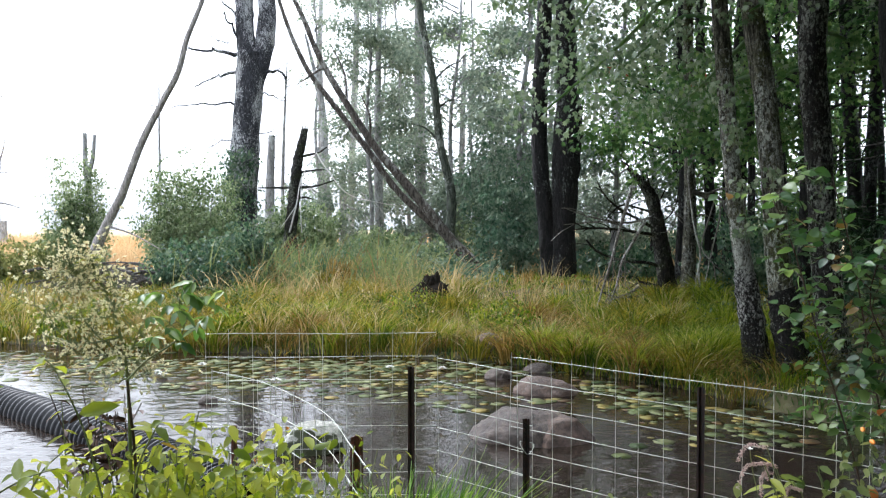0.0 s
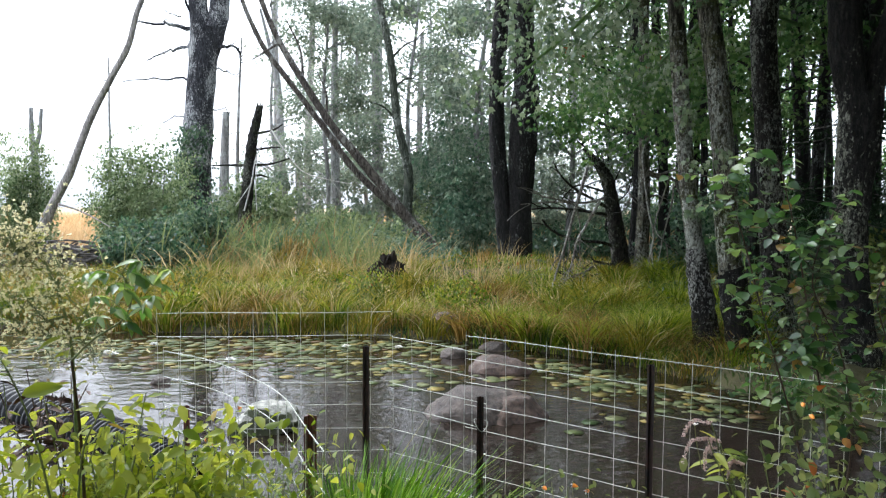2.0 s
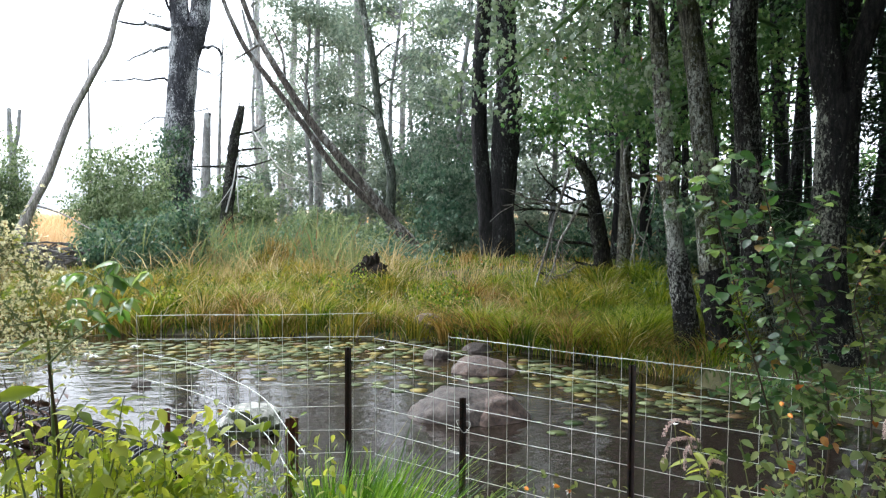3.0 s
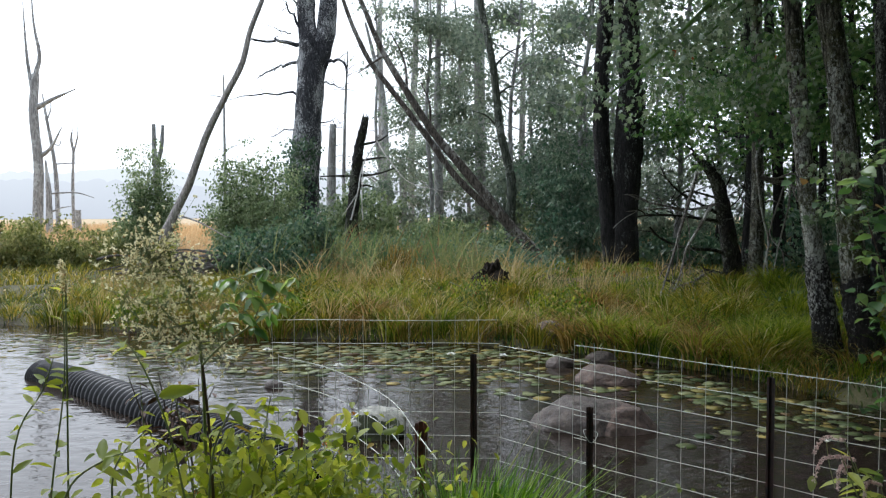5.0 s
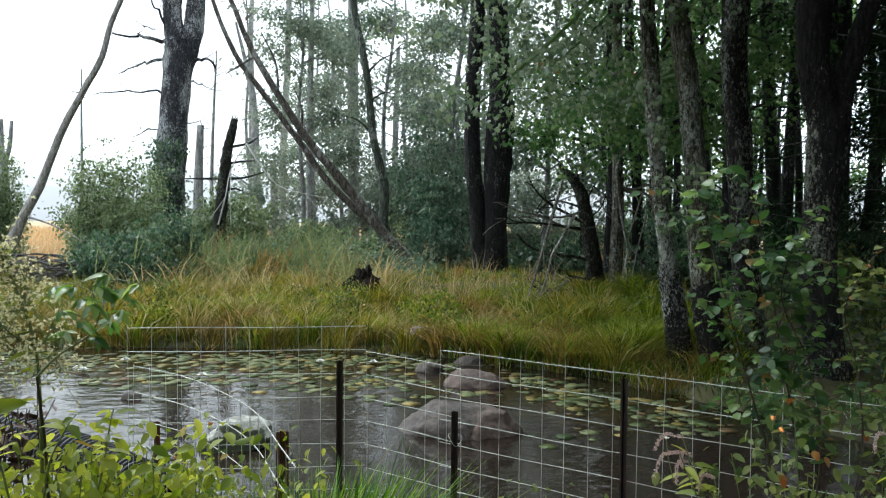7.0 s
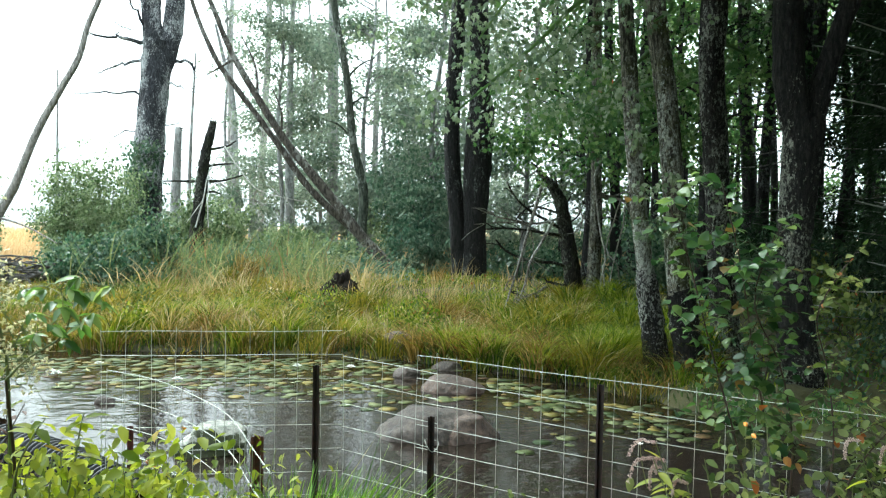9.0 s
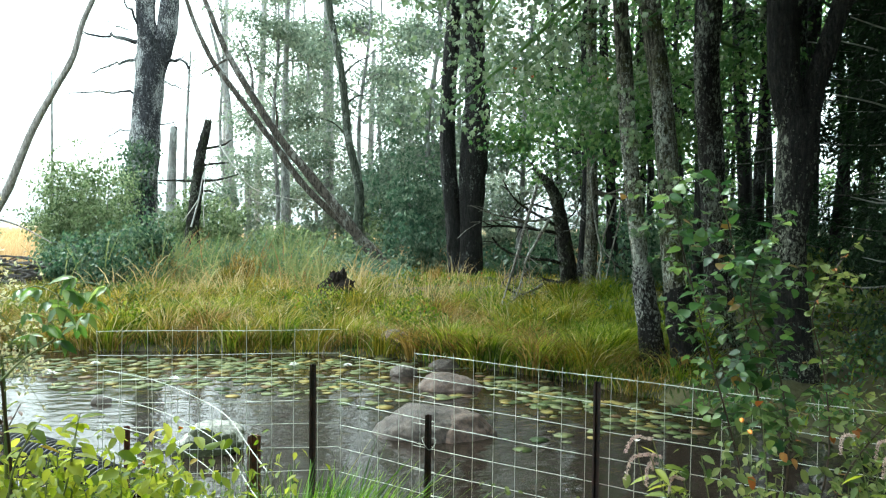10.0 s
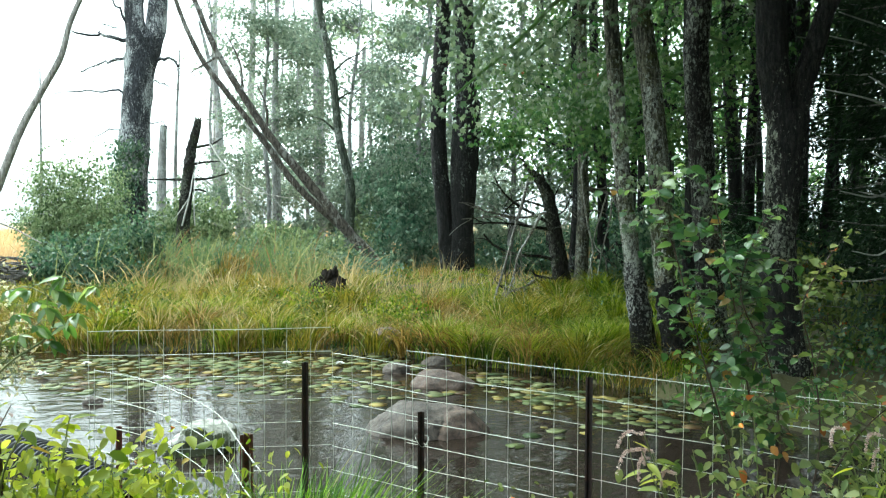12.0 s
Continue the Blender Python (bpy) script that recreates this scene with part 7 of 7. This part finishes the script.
def smartweed(base, stems):
    t = thing("smartweed", "pink-flowered smartweed nodding over the fence", "wildflower", "pink smartweeds")
    for top, tip in stems:
        b, q, e = np.array(base), np.array(top), np.array(tip)
        tube_part("stem", [tuple(b), tuple((b + q) / 2 + [0.02, 0, 0.05]), tuple(q)], [0.003, 0.0015], STEM_GREEN, t, 10, 5)
        p, s, a = stem_leaves([tuple(b), tuple((b + q) / 2 + [0.02, 0, 0.05]), tuple(q)], 8, 0.35, 0, 0.095, 0.003)
        leaf_parts(t, p, s, a, LEAF_LIME_MAT, "long", 0.4)
        c = spline([tuple(q), tuple((q + e) / 2 + [-0.012, 0, 0.022]), tuple(e)], 30)
        n = 260
        i = rng.integers(0, 30, n)
        d = rng.normal(0, 1, (n, 3))
        d /= np.linalg.norm(d, axis=1, keepdims=True)
        part("raceme", leaves_mesh("raceme", c[i] + d * 0.002, rng.uniform(0.003, 0.0055, n), d + [0, 0, -0.3], LEAF_NEAR), PINK, t)["kind"] = "stuff"


smartweed((0.981, 2.100, 0.755), (((0.810, 2.000, 1.393), (0.730, 1.980, 1.365)), ((0.803, 2.000, 1.353), (0.731, 1.980, 1.298)), ((0.834, 2.020, 1.324), (0.797, 2.000, 1.271)), ((0.850, 2.040, 1.333), (0.819, 2.020, 1.306)), ((0.897, 2.000, 1.286), (0.850, 1.980, 1.258))))
smartweed((1.498, 2.050, 0.749), (((1.372, 2.000, 1.392), (1.319, 1.980, 1.351)), ((1.479, 2.000, 1.371), (1.420, 1.980, 1.332)), ((1.494, 2.000, 1.332), (1.443, 1.980, 1.282))))

bud = thing("white_flower", "small white flower nodding beside pink smartweed", "flower", place=(0.768, 2.0, 1.386))
for k in range(5):
    p = part("petal", leaf_petal, PETAL, bud)
    p.matrix_local = pose(0, 0, 0, 0, -35, 72 * k) @ Matrix.Diagonal((0.012, 0.012, 0.012, 1))
tube_part("stalk", [(0, 0, 0), (0.01, 0.01, -0.05), (0.03, 0.02, -0.12)], [0.0012, 0.0012], STEM_GREEN, bud, 6, 4)

# tall cream-flowered weed
def flowering_weed(stem, sprays, label):
    t = thing("flowering_weed", label, "wildflower")
    tube_part("stem", stem, [0.0055, 0.0025], STEM_GREEN, t, 18, 6, 0.02)
    c = spline(stem, 60)
    for f, tip, n in sprays:
        n = int(n * 1.9)
        b = c[int(f * 59)]
        e = np.array(tip)
        m = (b + e) / 2 + [0, 0, -0.02]
        tube_part("side_branch", [tuple(b), tuple(m), tuple(e)], [0.0025, 0.001], STEM_GREEN, t, 10, 5)
        line = spline([tuple(b), tuple(m), tuple(e)], 30)
        i = rng.integers(10, 30, n)
        q = line[i] + rng.normal(0, 0.042, (n, 3))
        specs = [([tuple(line[j]), tuple((line[j] + w) / 2 + [0, 0, -0.005]), tuple(w)], [0.0011, 0.0006], 4, 3, 0) for j, w in zip(i[::2], q[::2])]
        part("plume_stalk", tubes_mesh("plume_stalk", specs), STEM_GREEN, t)["kind"] = "stuff"
        pos = np.repeat(q, 6, axis=0)
        d = rng.normal(0, 1, (len(pos), 3)) + [0, 0, 0.5]
        part("flower_plume", leaves_mesh("flower_plume", pos, rng.uniform(0.006, 0.0105, len(pos)), d, LEAF_FAR), CREAM, t)["kind"] = "stuff"
    p, s, a = stem_leaves(stem, 30, 0.1, 0, 0.085, 0.006)
    leaf_parts(t, p, s, a, LEAF_LIME_MAT, "long", 0.3)
    return t


flowering_weed([(-0.770, 2.000, 0.976), (-0.781, 2.000, 1.270), (-0.785, 2.000, 1.518), (-0.808, 2.020, 1.660), (-0.873, 2.050, 1.803), (-0.904, 2.050, 1.876)],
               [(0.48, (-0.721, 1.980, 1.602), 16), (0.46, (-0.873, 2.050, 1.581), 16), (0.52, (-0.720, 1.960, 1.662), 22), (0.52, (-0.866, 2.000, 1.655), 20), (0.55, (-0.755, 2.000, 1.692), 26), (0.58, (-0.923, 2.050, 1.715), 40), (0.62, (-1.046, 2.100, 1.663), 40), (0.68, (-1.042, 2.050, 1.744), 46), (0.72, (-0.791, 1.950, 1.810), 40), (0.78, (-1.025, 2.050, 1.833), 50), (0.83, (-0.837, 2.100, 1.739), 30), (0.86, (-0.941, 2.000, 1.864), 50),
                (0.9, (-0.911, 2.100, 1.860), 40), (0.95, (-1.009, 2.050, 1.862), 40), (0.98, (-0.934, 2.050, 1.899), 30)], "tall weed with a plume of tiny cream flowers")

# shoot with drooping five-fingered leaves
shoot = thing("vine_shoot", "leafy vine shoot with drooping five-fingered leaves", "vine")
main = [(-0.690, 1.750, 1.610), (-0.634, 1.720, 1.660), (-0.564, 1.700, 1.706), (-0.532, 1.660, 1.759), (-0.537, 1.620, 1.810)]
tube_part("stem", main, [0.0026, 0.0015], STEM_GREEN, shoot, 20, 6)
tube_part("lower_stem", [(-0.720, 1.900, 1.022), (-0.712, 1.850, 1.389), (-0.700, 1.790, 1.54), (-0.690, 1.750, 1.610)], [0.0042, 0.0028], STEM_RED, shoot, 24, 7, 0.03, "dark red-brown stem")
for q, s in (((-0.566, 1.620, 1.810), 0.07), ((-0.506, 1.580, 1.814), 0.075), ((-0.525, 1.600, 1.778), 0.08), ((-0.478, 1.600, 1.806), 0.07), ((-0.569, 1.660, 1.736), 0.075), ((-0.509, 1.660, 1.736), 0.075), ((-0.612, 1.680, 1.757), 0.06), ((-0.461, 1.620, 1.787), 0.06), ((-0.495, 1.600, 1.835), 0.07), ((-0.552, 1.630, 1.786), 0.07), ((-0.479, 1.620, 1.764), 0.07), ((-0.438, 1.600, 1.818), 0.065), ((-0.552, 1.680, 1.703), 0.065), ((-0.613, 1.700, 1.712), 0.065), ((-0.616, 1.660, 1.807), 0.06)):
    c = spline(main, 40)
    q = np.array(q)
    b = c[np.argmin(((c - q) ** 2).sum(1))]
    tube_part("leaf_stalk", [tuple(b), tuple((b + q) / 2 + [0, 0, 0.012]), tuple(q)], [0.0012, 0.0008], STEM_GREEN, shoot, 6, 4)
    a0 = rng.uniform(-2.5, 2.5)
    d = [np.array((math.sin(a0 + w), -0.8 * math.cos(a0 + w), rng.uniform(-0.7, 0.15))) for w in (-1.3, -0.6, 0, 0.7, 1.4)]
    leaf_parts(shoot, [q] * 5, [s * f for f in (0.45, 0.6, 0.7, 0.6, 0.45)], d, VINE_MAT, "mid", 0.22, 0.5)

# weeds at the left edge of the bank
leafy_plant("tall_weed", "tall weed with paired narrow leaves", "wildflower",
            [[(-1.049, 1.700, 1.115), (-1.016, 1.700, 1.369), (-0.985, 1.700, 1.582), (-0.985, 1.700, 1.804)], [(-1.192, 1.800, 1.065), (-1.168, 1.800, 1.400), (-1.097, 1.800, 1.533), (-1.067, 1.800, 1.612)]], 0.003, 20, 0.055, LEAF_LIME_MAT, STEM_GREEN, "mid", 0.1, 0.25)
leafy_plant("broad_weed", "broad-leaved weed on the near bank", "wildflower",
            [[(-0.647, 1.600, 1.209), (-0.705, 1.600, 1.496), (-0.771, 1.600, 1.655), (-0.815, 1.600, 1.694)], [(-0.838, 1.400, 1.352), (-0.807, 1.400, 1.453), (-0.737, 1.400, 1.503), (-0.677, 1.400, 1.523)], [(-0.669, 1.700, 1.163), (-0.654, 1.700, 1.407), (-0.617, 1.700, 1.504), (-0.593, 1.700, 1.540)], [(-0.771, 1.500, 1.256), (-0.780, 1.500, 1.417), (-0.757, 1.500, 1.481), (-0.714, 1.500, 1.524)],
             [(-0.644, 1.800, 1.117), (-0.578, 1.800, 1.375), (-0.558, 1.800, 1.490), (-0.549, 1.800, 1.529)]], 0.0028, 7, 0.075, LEAF_LIME_MAT, STEM_GREEN, "mid", 0.45, 0.45)

spike = thing("flower_spike", "pale tan flower spike on a thin weed stem", "wildflower")
tube_part("stem", [(-0.985, 1.700, 1.15), (-0.977, 1.7, 1.773), (-0.974, 1.68, 1.845)], [0.0025, 0.0015], STEM_GREEN, spike, 16, 5)
line = spline([(-0.977, 1.7, 1.773), (-0.974, 1.68, 1.845)], 30)[rng.integers(0, 30, 240)]
turn_out = rng.normal(0, 1, (240, 3))
tagged(part("floret_mass", leaves_mesh("floret_mass", line + turn_out * 0.0025, rng.uniform(0.004, 0.009, 240), turn_out + [0, 0, 0.8], LEAF_NEAR), CREAM, spike), kind="stuff")
leafy_plant("nettle_weed", "green weed with narrow drooping leaves before the pipe", "wildflower",
            [[(-0.800, 2.000, 0.9), (-0.820, 2.000, 1.25), (-0.865, 2.000, 1.50)], [(-0.780, 2.000, 0.9), (-0.760, 1.980, 1.25), (-0.690, 1.980, 1.44)], [(-0.830, 2.050, 0.9), (-0.880, 2.040, 1.2), (-0.960, 2.030, 1.41)],
             [(-0.700, 2.050, 0.9), (-0.665, 2.040, 1.2), (-0.600, 2.030, 1.40)], [(-0.860, 1.900, 0.9), (-0.885, 1.900, 1.2), (-0.905, 1.900, 1.53)]], 0.0026, 16, 0.07, LEAF_LIME_MAT, STEM_GREEN, "long", 0.7, 0.3)

# withered brown stalks tangled at the pipe
dead_weed = thing("withered_weed", "dark red-brown withered weed beside the pipe", "weed")
for k in range(14):
    b = np.array((-0.95, 2.300, 1.15)) + rng.normal(0, 0.05, 3) * [1, 1, 0]
    e = np.array((-0.945, 2.300, 1.40)) + rng.normal(0, 0.06, 3)
    stalk = tube_part("stalk", [tuple(b), tuple((b + e) / 2 + rng.normal(0, 0.015, 3)), tuple(e)], [0.003, 0.0015], STEM_RED, dead_weed, 8, 5)
    p, s, a = stem_leaves([tuple(b), tuple((b + e) / 2), tuple(e)], 8, 0.3, 0, 0.06, 0.01)
    leaf_parts(stalk, p, s, a, DEAD_LEAF, "mid", 0.6)
